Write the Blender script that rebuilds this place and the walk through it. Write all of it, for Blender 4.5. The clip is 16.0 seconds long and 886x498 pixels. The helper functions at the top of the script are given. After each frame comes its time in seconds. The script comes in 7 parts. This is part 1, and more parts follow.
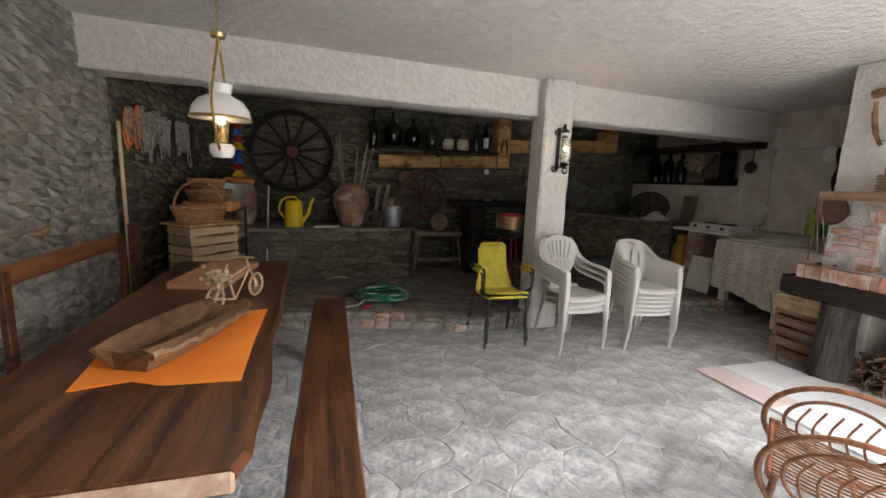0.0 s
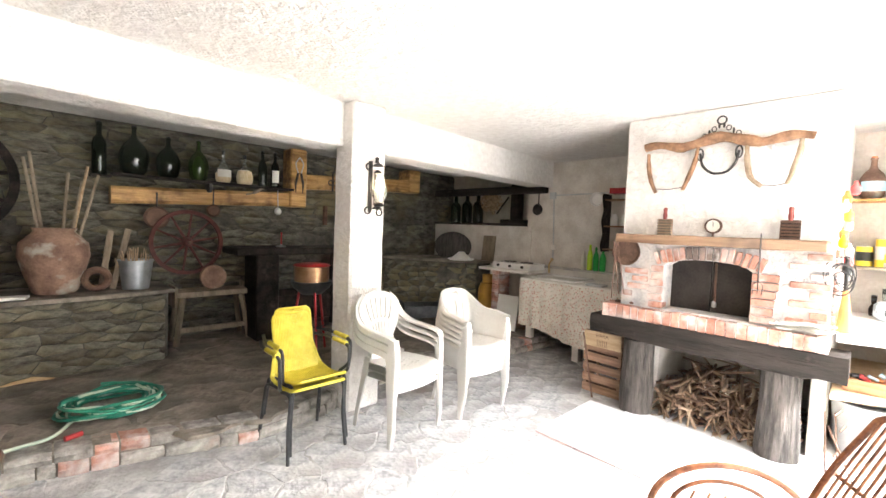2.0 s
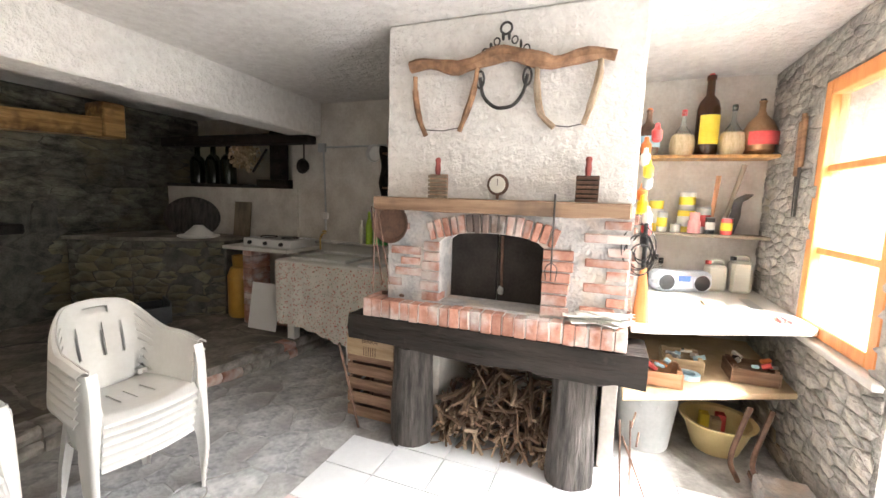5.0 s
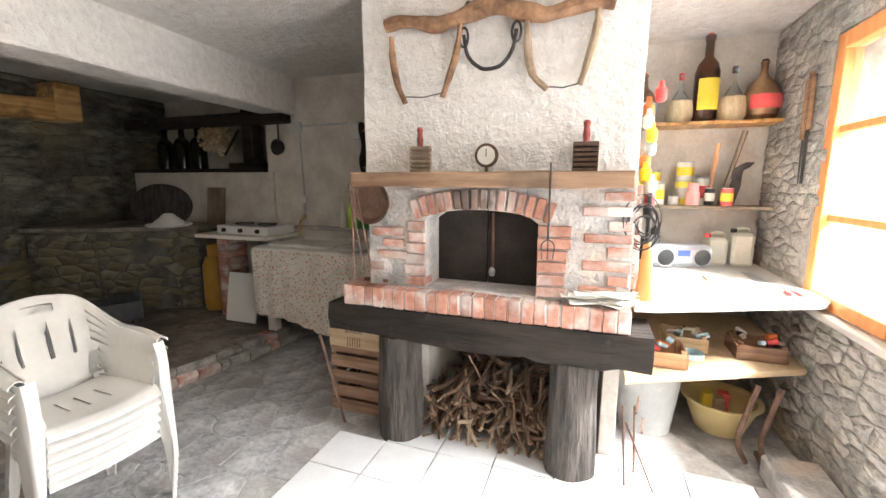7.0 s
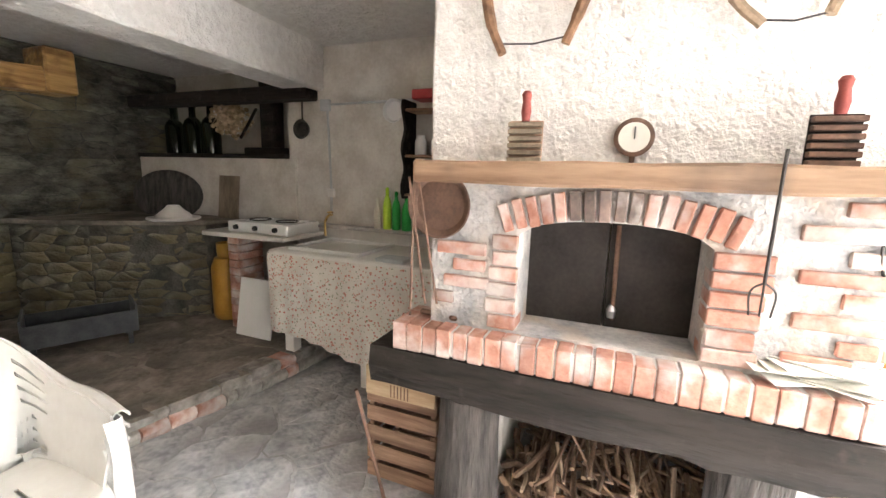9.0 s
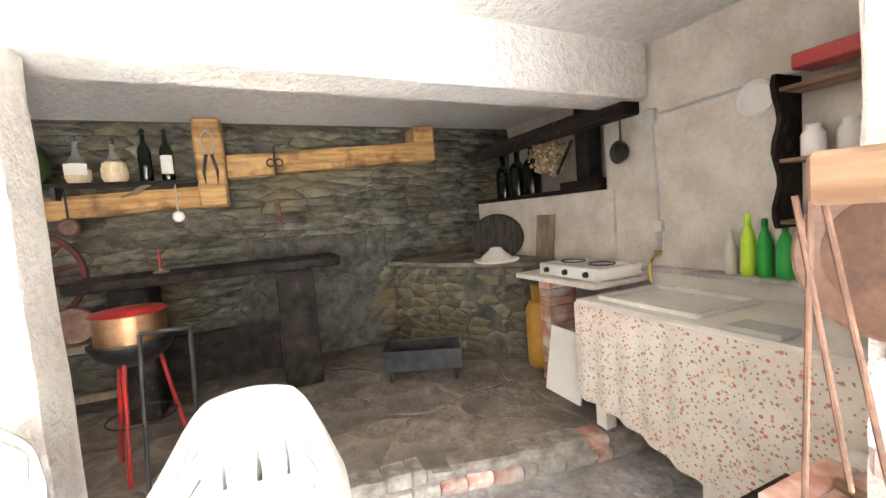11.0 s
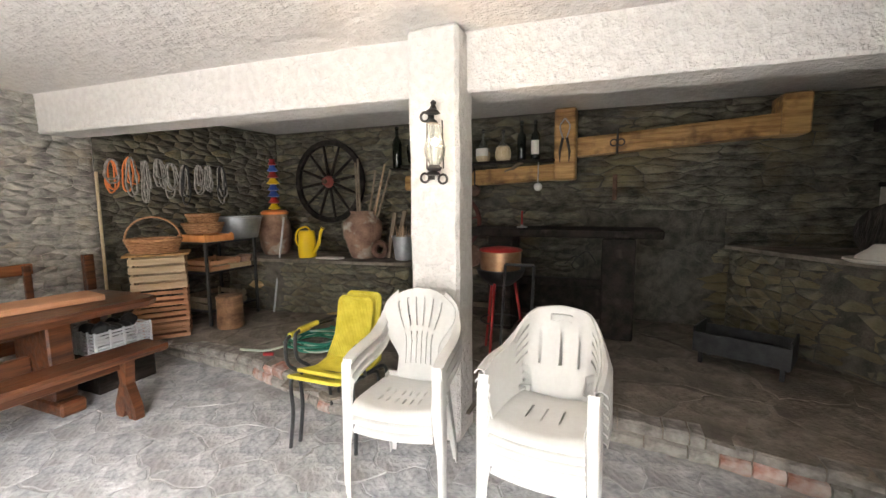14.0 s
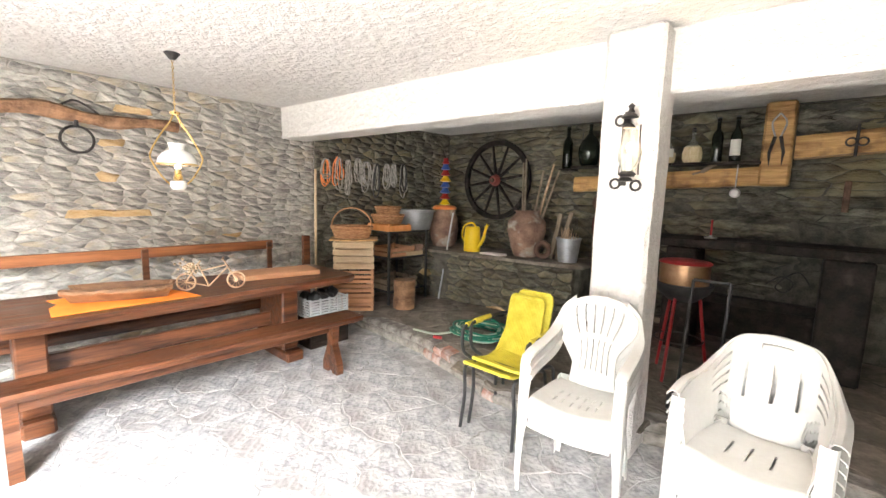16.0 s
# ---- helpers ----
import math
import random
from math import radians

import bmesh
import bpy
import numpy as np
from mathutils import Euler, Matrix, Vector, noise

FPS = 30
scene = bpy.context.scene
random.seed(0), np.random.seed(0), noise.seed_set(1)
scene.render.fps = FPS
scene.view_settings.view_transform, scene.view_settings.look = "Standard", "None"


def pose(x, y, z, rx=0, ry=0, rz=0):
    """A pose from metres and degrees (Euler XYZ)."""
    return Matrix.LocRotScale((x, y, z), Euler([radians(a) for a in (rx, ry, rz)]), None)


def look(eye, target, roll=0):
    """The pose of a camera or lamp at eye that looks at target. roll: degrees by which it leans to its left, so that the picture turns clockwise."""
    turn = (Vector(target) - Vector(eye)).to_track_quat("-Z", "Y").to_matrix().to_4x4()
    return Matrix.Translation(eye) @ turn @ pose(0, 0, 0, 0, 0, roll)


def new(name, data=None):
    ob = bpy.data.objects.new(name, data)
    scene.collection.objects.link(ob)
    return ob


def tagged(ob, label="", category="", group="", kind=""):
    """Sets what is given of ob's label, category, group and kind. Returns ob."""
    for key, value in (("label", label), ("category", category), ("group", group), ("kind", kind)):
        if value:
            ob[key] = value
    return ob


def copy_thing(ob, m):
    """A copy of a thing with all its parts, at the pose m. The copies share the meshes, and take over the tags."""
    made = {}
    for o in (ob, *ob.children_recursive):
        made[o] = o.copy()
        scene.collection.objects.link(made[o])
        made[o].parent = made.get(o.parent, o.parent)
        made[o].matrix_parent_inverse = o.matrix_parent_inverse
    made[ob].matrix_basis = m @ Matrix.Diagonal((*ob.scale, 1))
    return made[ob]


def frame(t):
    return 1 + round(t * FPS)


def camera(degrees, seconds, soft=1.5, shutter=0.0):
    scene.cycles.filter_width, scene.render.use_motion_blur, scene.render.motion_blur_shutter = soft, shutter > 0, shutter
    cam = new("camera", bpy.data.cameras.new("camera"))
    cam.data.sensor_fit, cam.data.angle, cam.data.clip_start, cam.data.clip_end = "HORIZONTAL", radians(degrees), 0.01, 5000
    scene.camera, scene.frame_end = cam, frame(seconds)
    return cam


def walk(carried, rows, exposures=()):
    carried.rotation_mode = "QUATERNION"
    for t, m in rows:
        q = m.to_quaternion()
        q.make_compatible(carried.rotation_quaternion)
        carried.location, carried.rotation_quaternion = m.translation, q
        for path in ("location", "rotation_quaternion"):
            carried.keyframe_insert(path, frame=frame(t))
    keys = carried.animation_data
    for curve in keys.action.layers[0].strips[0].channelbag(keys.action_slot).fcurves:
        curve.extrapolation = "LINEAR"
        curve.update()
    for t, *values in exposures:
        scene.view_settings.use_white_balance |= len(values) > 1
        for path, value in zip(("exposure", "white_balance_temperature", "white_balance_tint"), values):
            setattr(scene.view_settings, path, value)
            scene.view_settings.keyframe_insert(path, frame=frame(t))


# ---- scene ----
cam = camera(93.7, 16.0)
PATH = [
    (0, (-0.000, -0.000, 1.445), (80.80, -2.52, -16.23)),
    (0.5, (0.062, 0.238, 1.471), (83.19, -2.33, -24.76)),
    (1, (0.147, 0.483, 1.485), (88.33, -1.67, -31.01)),
    (1.5, (0.220, 0.668, 1.487), (86.59, -1.03, -34.50)),
    (2, (0.321, 0.825, 1.499), (87.04, -2.18, -43.84)),
    (2.5, (0.499, 0.956, 1.482), (83.15, -1.52, -53.41)),
    (3, (0.776, 1.086, 1.472), (85.84, -2.81, -52.83)),
    (3.5, (1.028, 1.148, 1.456), (84.03, -1.62, -54.94)),
    (4, (1.290, 1.204, 1.478), (85.17, -3.97, -62.92)),
    (4.5, (1.545, 1.165, 1.483), (85.91, -3.67, -68.93)),
    (5, (1.731, 1.115, 1.502), (83.13, -1.77, -68.46)),
    (7.5, (1.959, 1.226, 1.450), (79.92, 0.10, -71.60)),
    (8, (2.067, 1.355, 1.454), (79.65, -0.03, -73.63)),
    (10.5, (3.011, 1.985, 1.461), (83.27, 1.45, -38.34)),
    (11, (3.027, 1.979, 1.461), (85.40, 4.41, -23.69)),
    (11.5, (3.058, 1.840, 1.449), (83.87, 3.33, -10.49)),
    (12, (3.114, 1.739, 1.444), (85.09, 3.47, -0.12)),
    (12.5, (3.179, 1.690, 1.446), (83.25, 0.99, 10.30)),
    (13, (3.182, 1.625, 1.456), (83.92, 1.75, 14.05)),
    (13.5, (3.167, 1.505, 1.477), (84.94, 1.97, 15.42)),
    (14, (3.133, 1.381, 1.474), (83.48, 0.63, 21.58)),
    (14.5, (3.080, 1.291, 1.511), (84.80, 0.20, 28.90)),
    (15, (3.045, 1.248, 1.511), (83.12, -0.58, 34.08)),
    (15.5, (3.013, 1.215, 1.514), (82.73, -0.71, 39.16)),
    (16, (2.998, 1.201, 1.514), (82.78, -1.56, 41.73)),
]
EXPO = [(0, -0.9), (0.6, -0.1), (1.2, 0.75), (2, 1.0), (2.6, 0.75), (3.5, 0.4), (5, 0.12), (7.5, 0.17), (8.2, 0.35), (10.4, 1.7), (11, 1.9), (11.6, 1.5), (12.5, 0.3), (13.4, 0.1), (14, 0.32), (14.6, 0.65), (16, 0.85)]
walk(cam, [(t, pose(*eye, *turn)) for t, eye, turn in PATH], EXPO)

# light: bright hazy sky through the open south side, one soft sun
world = bpy.data.worlds.new("sky")
scene.world = world
world.use_nodes = True
wn = world.node_tree
sky = wn.nodes.new("ShaderNodeTexSky")
sky.sky_type = "NISHITA"
sky.sun_disc = False
SUN_EL, SUN_AZ = radians(42), radians(230)
sky.sun_elevation, sky.sun_rotation = SUN_EL, SUN_AZ
sky.dust_density = 3.0
wn.nodes["Background"].inputs[1].default_value = 0.15
wn.links.new(sky.outputs[0], wn.nodes["Background"].inputs[0])
sun_data = bpy.data.lights.new("sun", "SUN")
sun_data.energy, sun_data.angle, sun_data.color = 4.0, radians(2.0), (1.0, 0.95, 0.87)
sun = new("sun", sun_data)
sd = Vector((math.sin(SUN_AZ) * math.cos(SUN_EL), math.cos(SUN_AZ) * math.cos(SUN_EL), math.sin(SUN_EL)))
sun.matrix_world = look(sd * 20, (0, 0, 0))
day = bpy.data.lights.new("opening_sky", "AREA")
day.shape, day.size, day.size_y, day.energy, day.color = "RECTANGLE", 2.8, 2.1, 50.0, (0.93, 0.97, 1.0)
day_ob = new("opening_sky", day)
day_ob.matrix_world = look((1.9, -1.4, 1.25), (1.7, 3.0, 1.0))
pane_light = bpy.data.lights.new("window_sky", "AREA")
pane_light.shape, pane_light.size, pane_light.size_y, pane_light.energy, pane_light.color = "RECTANGLE", 1.9, 1.1, 5200.0, (0.97, 0.98, 1.0)
new("window_sky", pane_light).matrix_world = look((4.2, -1.05, 3.0), (4.25, 0.9, 0.3))

# ---- materials ----
def material(name, c1, c2, rough=0.8, metal=0.0, scale=6.0, fine=60.0, bump=0.3, depth=0.004, third=None, third_scale=2.0,
             third_cut=(0.5, 0.62), stretch=(1, 1, 1), coat=0.0, random_value=0.0, spec=0.4, coords="Object"):
    """Two-scale procedural surface: broad mottling between two colours, a third tone in patches, fine relief."""
    m = bpy.data.materials.new(name)
    m.use_nodes = True
    nt = m.node_tree
    L, N = nt.links.new, nt.nodes.new
    b = nt.nodes["Principled BSDF"]
    b.inputs["Metallic"].default_value = metal
    b.inputs["Coat Weight"].default_value = coat
    b.inputs["Specular IOR Level"].default_value = spec
    tc, mp = N("ShaderNodeTexCoord"), N("ShaderNodeMapping")
    L(tc.outputs[coords], mp.inputs[0])
    mp.inputs["Scale"].default_value = stretch
    n1, n2 = N("ShaderNodeTexNoise"), N("ShaderNodeTexNoise")
    n1.inputs["Scale"].default_value, n1.inputs["Detail"].default_value = scale, 5
    n2.inputs["Scale"].default_value, n2.inputs["Detail"].default_value = fine, 3
    L(mp.outputs[0], n1.inputs[0]), L(mp.outputs[0], n2.inputs[0])
    r = N("ShaderNodeMapRange")
    r.inputs[1].default_value, r.inputs[2].default_value = 0.32, 0.68
    add = N("ShaderNodeMath")
    add.operation = "MULTIPLY_ADD"
    L(n2.outputs[0], add.inputs[0])
    add.inputs[1].default_value = 0.35
    L(n1.outputs[0], add.inputs[2])
    sub = N("ShaderNodeMath")
    sub.operation = "SUBTRACT"
    L(add.outputs[0], sub.inputs[0])
    sub.inputs[1].default_value = 0.175
    L(sub.outputs[0], r.inputs[0])
    mix = N("ShaderNodeMix")
    mix.data_type = "RGBA"
    L(r.outputs[0], mix.inputs[0])
    mix.inputs[6].default_value, mix.inputs[7].default_value = (*c1, 1), (*c2, 1)
    out = mix.outputs[2]
    if third:
        n3, r3, mx3 = N("ShaderNodeTexNoise"), N("ShaderNodeMapRange"), N("ShaderNodeMix")
        n3.inputs["Scale"].default_value, n3.inputs["Detail"].default_value = third_scale, 4
        L(tc.outputs[coords], n3.inputs[0])
        L(n3.outputs[0], r3.inputs[0])
        r3.inputs[1].default_value, r3.inputs[2].default_value = third_cut
        mx3.data_type = "RGBA"
        L(r3.outputs[0], mx3.inputs[0]), L(out, mx3.inputs[6])
        mx3.inputs[7].default_value = (*third, 1)
        out = mx3.outputs[2]
    if random_value:
        oi, geo, hs, a = N("ShaderNodeObjectInfo"), N("ShaderNodeNewGeometry"), N("ShaderNodeHueSaturation"), N("ShaderNodeMath")
        L(oi.outputs["Random"], a.inputs[0]), L(geo.outputs["Random Per Island"], a.inputs[1])
        fr, rr = N("ShaderNodeMath"), N("ShaderNodeMapRange")
        fr.operation = "FRACT"
        L(a.outputs[0], fr.inputs[0]), L(fr.outputs[0], rr.inputs[0])
        rr.inputs[3].default_value, rr.inputs[4].default_value = 1 - random_value, 1 + random_value
        L(rr.outputs[0], hs.inputs["Value"]), L(out, hs.inputs["Color"])
        out = hs.outputs[0]
    L(out, b.inputs["Base Color"])
    rr2 = N("ShaderNodeMapRange")
    L(n1.outputs[0], rr2.inputs[0])
    rr2.inputs[3].default_value, rr2.inputs[4].default_value = max(rough - 0.12, 0.03), min(rough + 0.12, 1)
    L(rr2.outputs[0], b.inputs["Roughness"])
    if bump:
        bp = N("ShaderNodeBump")
        bp.inputs["Strength"].default_value, bp.inputs["Distance"].default_value = bump, depth
        L(add.outputs[0], bp.inputs["Height"]), L(bp.outputs[0], b.inputs["Normal"])
    return m


PLASTER = material("rough_plaster", (0.70, 0.665, 0.63), (0.80, 0.77, 0.735), 0.9, scale=22, fine=75, bump=1.0, depth=0.022)
CEILING = material("spatter_plaster", (0.66, 0.625, 0.595), (0.76, 0.73, 0.70), 0.92, scale=17, fine=62, bump=1.0, depth=0.03)
WALLPAINT = material("old_white_paint", (0.56, 0.51, 0.45), (0.72, 0.68, 0.62), 0.85, scale=5, fine=40, bump=0.5, depth=0.008, third=(0.55, 0.5, 0.43), third_cut=(0.6, 0.75))
STONE = material("schist_stone", (0.23, 0.22, 0.205), (0.50, 0.47, 0.42), 0.85, scale=9, fine=42, bump=1.0, depth=0.03, third=(0.46, 0.36, 0.22), third_scale=1.8,
                 third_cut=(0.56, 0.74), stretch=(1, 1, 1.9), random_value=0.2)
# schist again, its colours darkened to stand in for the back room's shade
STONE_SHADED = material("shade_darkened_schist", (0.045, 0.042, 0.031), (0.19, 0.175, 0.135), 0.85, scale=7, fine=38, bump=1.0, depth=0.035, third=(0.20, 0.16, 0.085), third_scale=1.3,
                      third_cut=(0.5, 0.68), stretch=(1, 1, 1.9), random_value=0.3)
MORTAR = material("lime_mortar", (0.27, 0.25, 0.225), (0.50, 0.465, 0.42), 0.95, scale=9, fine=60, bump=1.0, depth=0.03)
# mortar and bare rock of the back room, likewise with shade in the colour
MORTAR_SHADED = material("shade_darkened_mortar", (0.05, 0.047, 0.039), (0.14, 0.13, 0.105), 0.95, scale=9, fine=70, bump=1.0, depth=0.02)
PAVING = material("paving_stone", (0.25, 0.25, 0.255), (0.55, 0.54, 0.53), 0.72, scale=9, fine=34, bump=1.0, depth=0.022, third=(0.27, 0.25, 0.235), third_scale=2.3,
                  third_cut=(0.5, 0.72), random_value=0.10)
GROUT = material("cement_joint", (0.27, 0.265, 0.26), (0.52, 0.505, 0.49), 0.85, scale=8, fine=40, bump=1.0, depth=0.022, third=(0.25, 0.235, 0.22), third_scale=2.3, third_cut=(0.5, 0.72))
SOIL = material("earthy_concrete", (0.12, 0.10, 0.08), (0.33, 0.285, 0.235), 0.88, scale=5, fine=36, bump=1.0, depth=0.022, third=(0.10, 0.085, 0.07), third_scale=2.2, third_cut=(0.5, 0.7))
KERBST = material("kerb_rubble", (0.16, 0.145, 0.13), (0.40, 0.37, 0.33), 0.9, scale=9, fine=40, bump=1.0, depth=0.02, third=(0.34, 0.20, 0.15), third_scale=3, third_cut=(0.58, 0.7))
TILE = material("white_floor_tile", (0.60, 0.60, 0.605), (0.70, 0.70, 0.70), 0.35, scale=3, fine=30, bump=0.1, depth=0.002)
TILE_PINK = material("pinkish_floor_tile", (0.52, 0.38, 0.36), (0.62, 0.53, 0.51), 0.4, scale=4, fine=30, bump=0.1, depth=0.002)
BRICK = material("red_brick", (0.33, 0.145, 0.10), (0.48, 0.265, 0.20), 0.9, scale=13, fine=70, bump=1.0, depth=0.008, third=(0.58, 0.51, 0.47), third_scale=7,
                 third_cut=(0.46, 0.66), random_value=0.2)
SOOTY = material("sooted_brick", (0.12, 0.10, 0.09), (0.26, 0.19, 0.16), 0.9, scale=14, fine=80, bump=0.8, depth=0.005, third=(0.40, 0.36, 0.33), third_scale=9, random_value=0.2)
JOINT = material("pale_brick_mortar", (0.55, 0.52, 0.49), (0.70, 0.67, 0.64), 0.95, scale=12, fine=70, bump=1.0, depth=0.012)
CEMENT = material("smeared_cement", (0.33, 0.325, 0.325), (0.62, 0.59, 0.56), 0.95, scale=8, fine=50, bump=1.0, depth=0.03, third=(0.56, 0.47, 0.39), third_scale=5, third_cut=(0.52, 0.7))
DARKWOOD = material("black_oak_beam", (0.010, 0.008, 0.007), (0.038, 0.030, 0.025), 0.75, scale=10, fine=60, bump=1.0, depth=0.02, stretch=(1, 0.15, 1), spec=0.18, third=(0.065, 0.05, 0.042), third_scale=9, third_cut=(0.6, 0.75))
TABLEWOOD = material("varnished_walnut", (0.032, 0.012, 0.006), (0.165, 0.058, 0.023), 0.36, scale=9, fine=50, bump=0.8, depth=0.006, stretch=(2.5, 0.18, 2.5), coat=0.25)
ORANGEWOOD = material("reddish_varnished_board", (0.16, 0.055, 0.02), (0.34, 0.13, 0.05), 0.4, scale=9, fine=50, bump=0.5, depth=0.004, stretch=(2.5, 0.18, 2.5), coat=0.2)
BARKPALE = material("cut_waney_edge", (0.35, 0.20, 0.13), (0.55, 0.38, 0.28), 0.7, scale=12, fine=60, bump=0.8, depth=0.006)
MANTELW = material("mantel_oak", (0.16, 0.09, 0.05), (0.34, 0.22, 0.14), 0.75, scale=9, fine=60, bump=0.9, depth=0.006, stretch=(1, 0.15, 1.5), third=(0.05, 0.04, 0.035), third_scale=2.2, third_cut=(0.56, 0.7))
LOGBARK = material("weathered_log", (0.028, 0.024, 0.021), (0.11, 0.095, 0.085), 0.9, scale=12, fine=55, bump=1.0, depth=0.025, stretch=(2.5, 2.5, 0.3))
HONEY = material("varnished_pine", (0.30, 0.15, 0.045), (0.62, 0.37, 0.14), 0.5, scale=11, fine=50, bump=1.0, depth=0.014, stretch=(0.2, 2, 2), third=(0.14, 0.065, 0.025), third_scale=5, third_cut=(0.5, 0.68))
CRATEW = material("raw_crate_wood", (0.40, 0.28, 0.16), (0.60, 0.46, 0.30), 0.75, scale=8, fine=50, bump=0.4, depth=0.002, stretch=(0.3, 0.3, 3), random_value=0.12)
CRATEOR = material("reddish_crate_wood", (0.42, 0.20, 0.10), (0.58, 0.32, 0.18), 0.75, scale=8, fine=50, bump=0.4, depth=0.002, stretch=(0.3, 0.3, 3), random_value=0.15)
CRATEDK = material("old_beer_crate_wood", (0.16, 0.09, 0.055), (0.33, 0.21, 0.14), 0.8, scale=8, fine=50, bump=0.5, depth=0.003, stretch=(0.3, 0.3, 3), random_value=0.15)
OLDWOOD = material("dry_grey_wood", (0.17, 0.13, 0.09), (0.32, 0.26, 0.19), 0.8, scale=10, fine=60, bump=0.7, depth=0.004, stretch=(1.5, 1.5, 0.4))
YOKEW = material("worn_yoke_wood", (0.12, 0.06, 0.03), (0.36, 0.20, 0.11), 0.65, scale=11, fine=60, bump=1.0, depth=0.012, stretch=(1, 0.3, 1))
TROUGHW = material("carved_trough_wood", (0.09, 0.042, 0.022), (0.27, 0.14, 0.065), 0.55, scale=8, fine=60, bump=0.9, depth=0.006, stretch=(1, 0.25, 1))
ORANGEPINE = material("orange_stained_pine", (0.66, 0.24, 0.07), (0.80, 0.35, 0.13), 0.5, scale=8, fine=50, bump=0.4, depth=0.003, stretch=(2, 2, 0.3))
STICK = material("brushwood", (0.085, 0.05, 0.03), (0.26, 0.17, 0.11), 0.85, scale=12, fine=80, bump=0.8, depth=0.004, random_value=0.4)
STICKPALE = material("pale_stick", (0.24, 0.17, 0.11), (0.42, 0.32, 0.23), 0.85, scale=12, fine=80, bump=0.8, depth=0.004, random_value=0.2)
RATTAN = material("varnished_rattan", (0.11, 0.035, 0.015), (0.28, 0.11, 0.045), 0.38, scale=20, fine=90, bump=0.4, depth=0.002, coat=0.3, random_value=0.15)
WICKER = material("basket_willow", (0.25, 0.11, 0.045), (0.48, 0.26, 0.13), 0.7, scale=25, fine=110, bump=1.0, depth=0.006, stretch=(1, 1, 3), random_value=0.15)
STRAW = material("pale_straw", (0.55, 0.42, 0.24), (0.72, 0.60, 0.40), 0.7, scale=25, fine=110, bump=1.0, depth=0.004, stretch=(3, 3, 0.6))
WHITEPL = material("white_chair_plastic", (0.57, 0.555, 0.52), (0.65, 0.64, 0.61), 0.38, scale=3, fine=40, bump=0.06, depth=0.001, spec=0.5)
YELLOWPL = material("yellow_woven_plastic", (0.48, 0.40, 0.03), (0.64, 0.55, 0.07), 0.5, scale=14, fine=80, bump=0.5, depth=0.003)
YELLOWCAN = material("yellow_plastic", (0.78, 0.52, 0.01), (0.84, 0.60, 0.02), 0.4, scale=4, fine=60, bump=0.05)
BLACKST = material("black_metal", (0.02, 0.02, 0.022), (0.05, 0.05, 0.05), 0.45, metal=0.3, scale=12, fine=80, bump=0.2, depth=0.001)
IRON = material("wrought_iron", (0.03, 0.028, 0.027), (0.09, 0.08, 0.075), 0.55, metal=0.6, scale=14, fine=80, bump=0.5, depth=0.002)
RUST = material("rusty_iron", (0.10, 0.06, 0.045), (0.22, 0.13, 0.09), 0.75, metal=0.4, scale=14, fine=80, bump=0.6, depth=0.002)
OVENDOOR = material("sooted_oven_iron", (0.025, 0.02, 0.018), (0.06, 0.05, 0.045), 0.6, metal=0.5, scale=6, fine=60, bump=0.3, depth=0.002)
ZINC = material("galvanised_zinc", (0.38, 0.40, 0.42), (0.52, 0.54, 0.56), 0.45, metal=0.8, scale=10, fine=50, bump=0.2, depth=0.002)
STEELM = material("dull_steel", (0.45, 0.45, 0.45), (0.6, 0.6, 0.6), 0.35, metal=0.9, scale=10, fine=50, bump=0.1)
BRASS = material("lamp_brass", (0.50, 0.33, 0.12), (0.66, 0.46, 0.18), 0.3, metal=0.9, scale=14, fine=60, bump=0.1)
OPAL = material("opal_glass", (0.82, 0.81, 0.78), (0.86, 0.85, 0.83), 0.15, scale=3, fine=30, bump=0.0, coat=0.5)
TERRA = material("old_terracotta", (0.15, 0.085, 0.06), (0.34, 0.21, 0.15), 0.88, scale=7, fine=50, bump=0.8, depth=0.008, third=(0.42, 0.38, 0.32), third_scale=5, third_cut=(0.56, 0.66))
CERAMIC = material("pale_marble", (0.68, 0.65, 0.60), (0.78, 0.75, 0.70), 0.4, scale=5, fine=40, bump=0.2, depth=0.003)
ENAMEL = material("white_enamel", (0.76, 0.75, 0.72), (0.82, 0.81, 0.79), 0.25, scale=4, fine=40, bump=0.03)
HOSEG = material("green_garden_hose", (0.01, 0.12, 0.075), (0.02, 0.20, 0.13), 0.4, scale=10, fine=60, bump=0.1)
HOSEP = material("pale_garden_hose", (0.36, 0.45, 0.36), (0.5, 0.55, 0.42), 0.4, scale=10, fine=60, bump=0.1)
REDP = material("red_paint", (0.30, 0.012, 0.014), (0.42, 0.03, 0.03), 0.4, scale=5, fine=50, bump=0.1)
OLDRED = material("old_dark_red_paint", (0.06, 0.016, 0.012), (0.13, 0.038, 0.028), 0.75, scale=10, fine=60, bump=0.5, depth=0.003)
REDDULL = material("faded_red_paint", (0.20, 0.04, 0.035), (0.34, 0.09, 0.07), 0.7, scale=10, fine=60, bump=0.5, depth=0.003)
GREENP = material("green_plastic", (0.02, 0.28, 0.05), (0.04, 0.40, 0.08), 0.3, scale=5, fine=50, bump=0.03)
LIMEP = material("lime_plastic", (0.45, 0.70, 0.05), (0.55, 0.78, 0.08), 0.3, scale=5, fine=50, bump=0.03)
BLUEP = material("blue_plastic", (0.03, 0.09, 0.40), (0.06, 0.14, 0.5), 0.35, scale=5, fine=50, bump=0.03)
SKYP = material("pale_blue_paper", (0.40, 0.60, 0.70), (0.52, 0.70, 0.78), 0.6, scale=5, fine=50, bump=0.05)
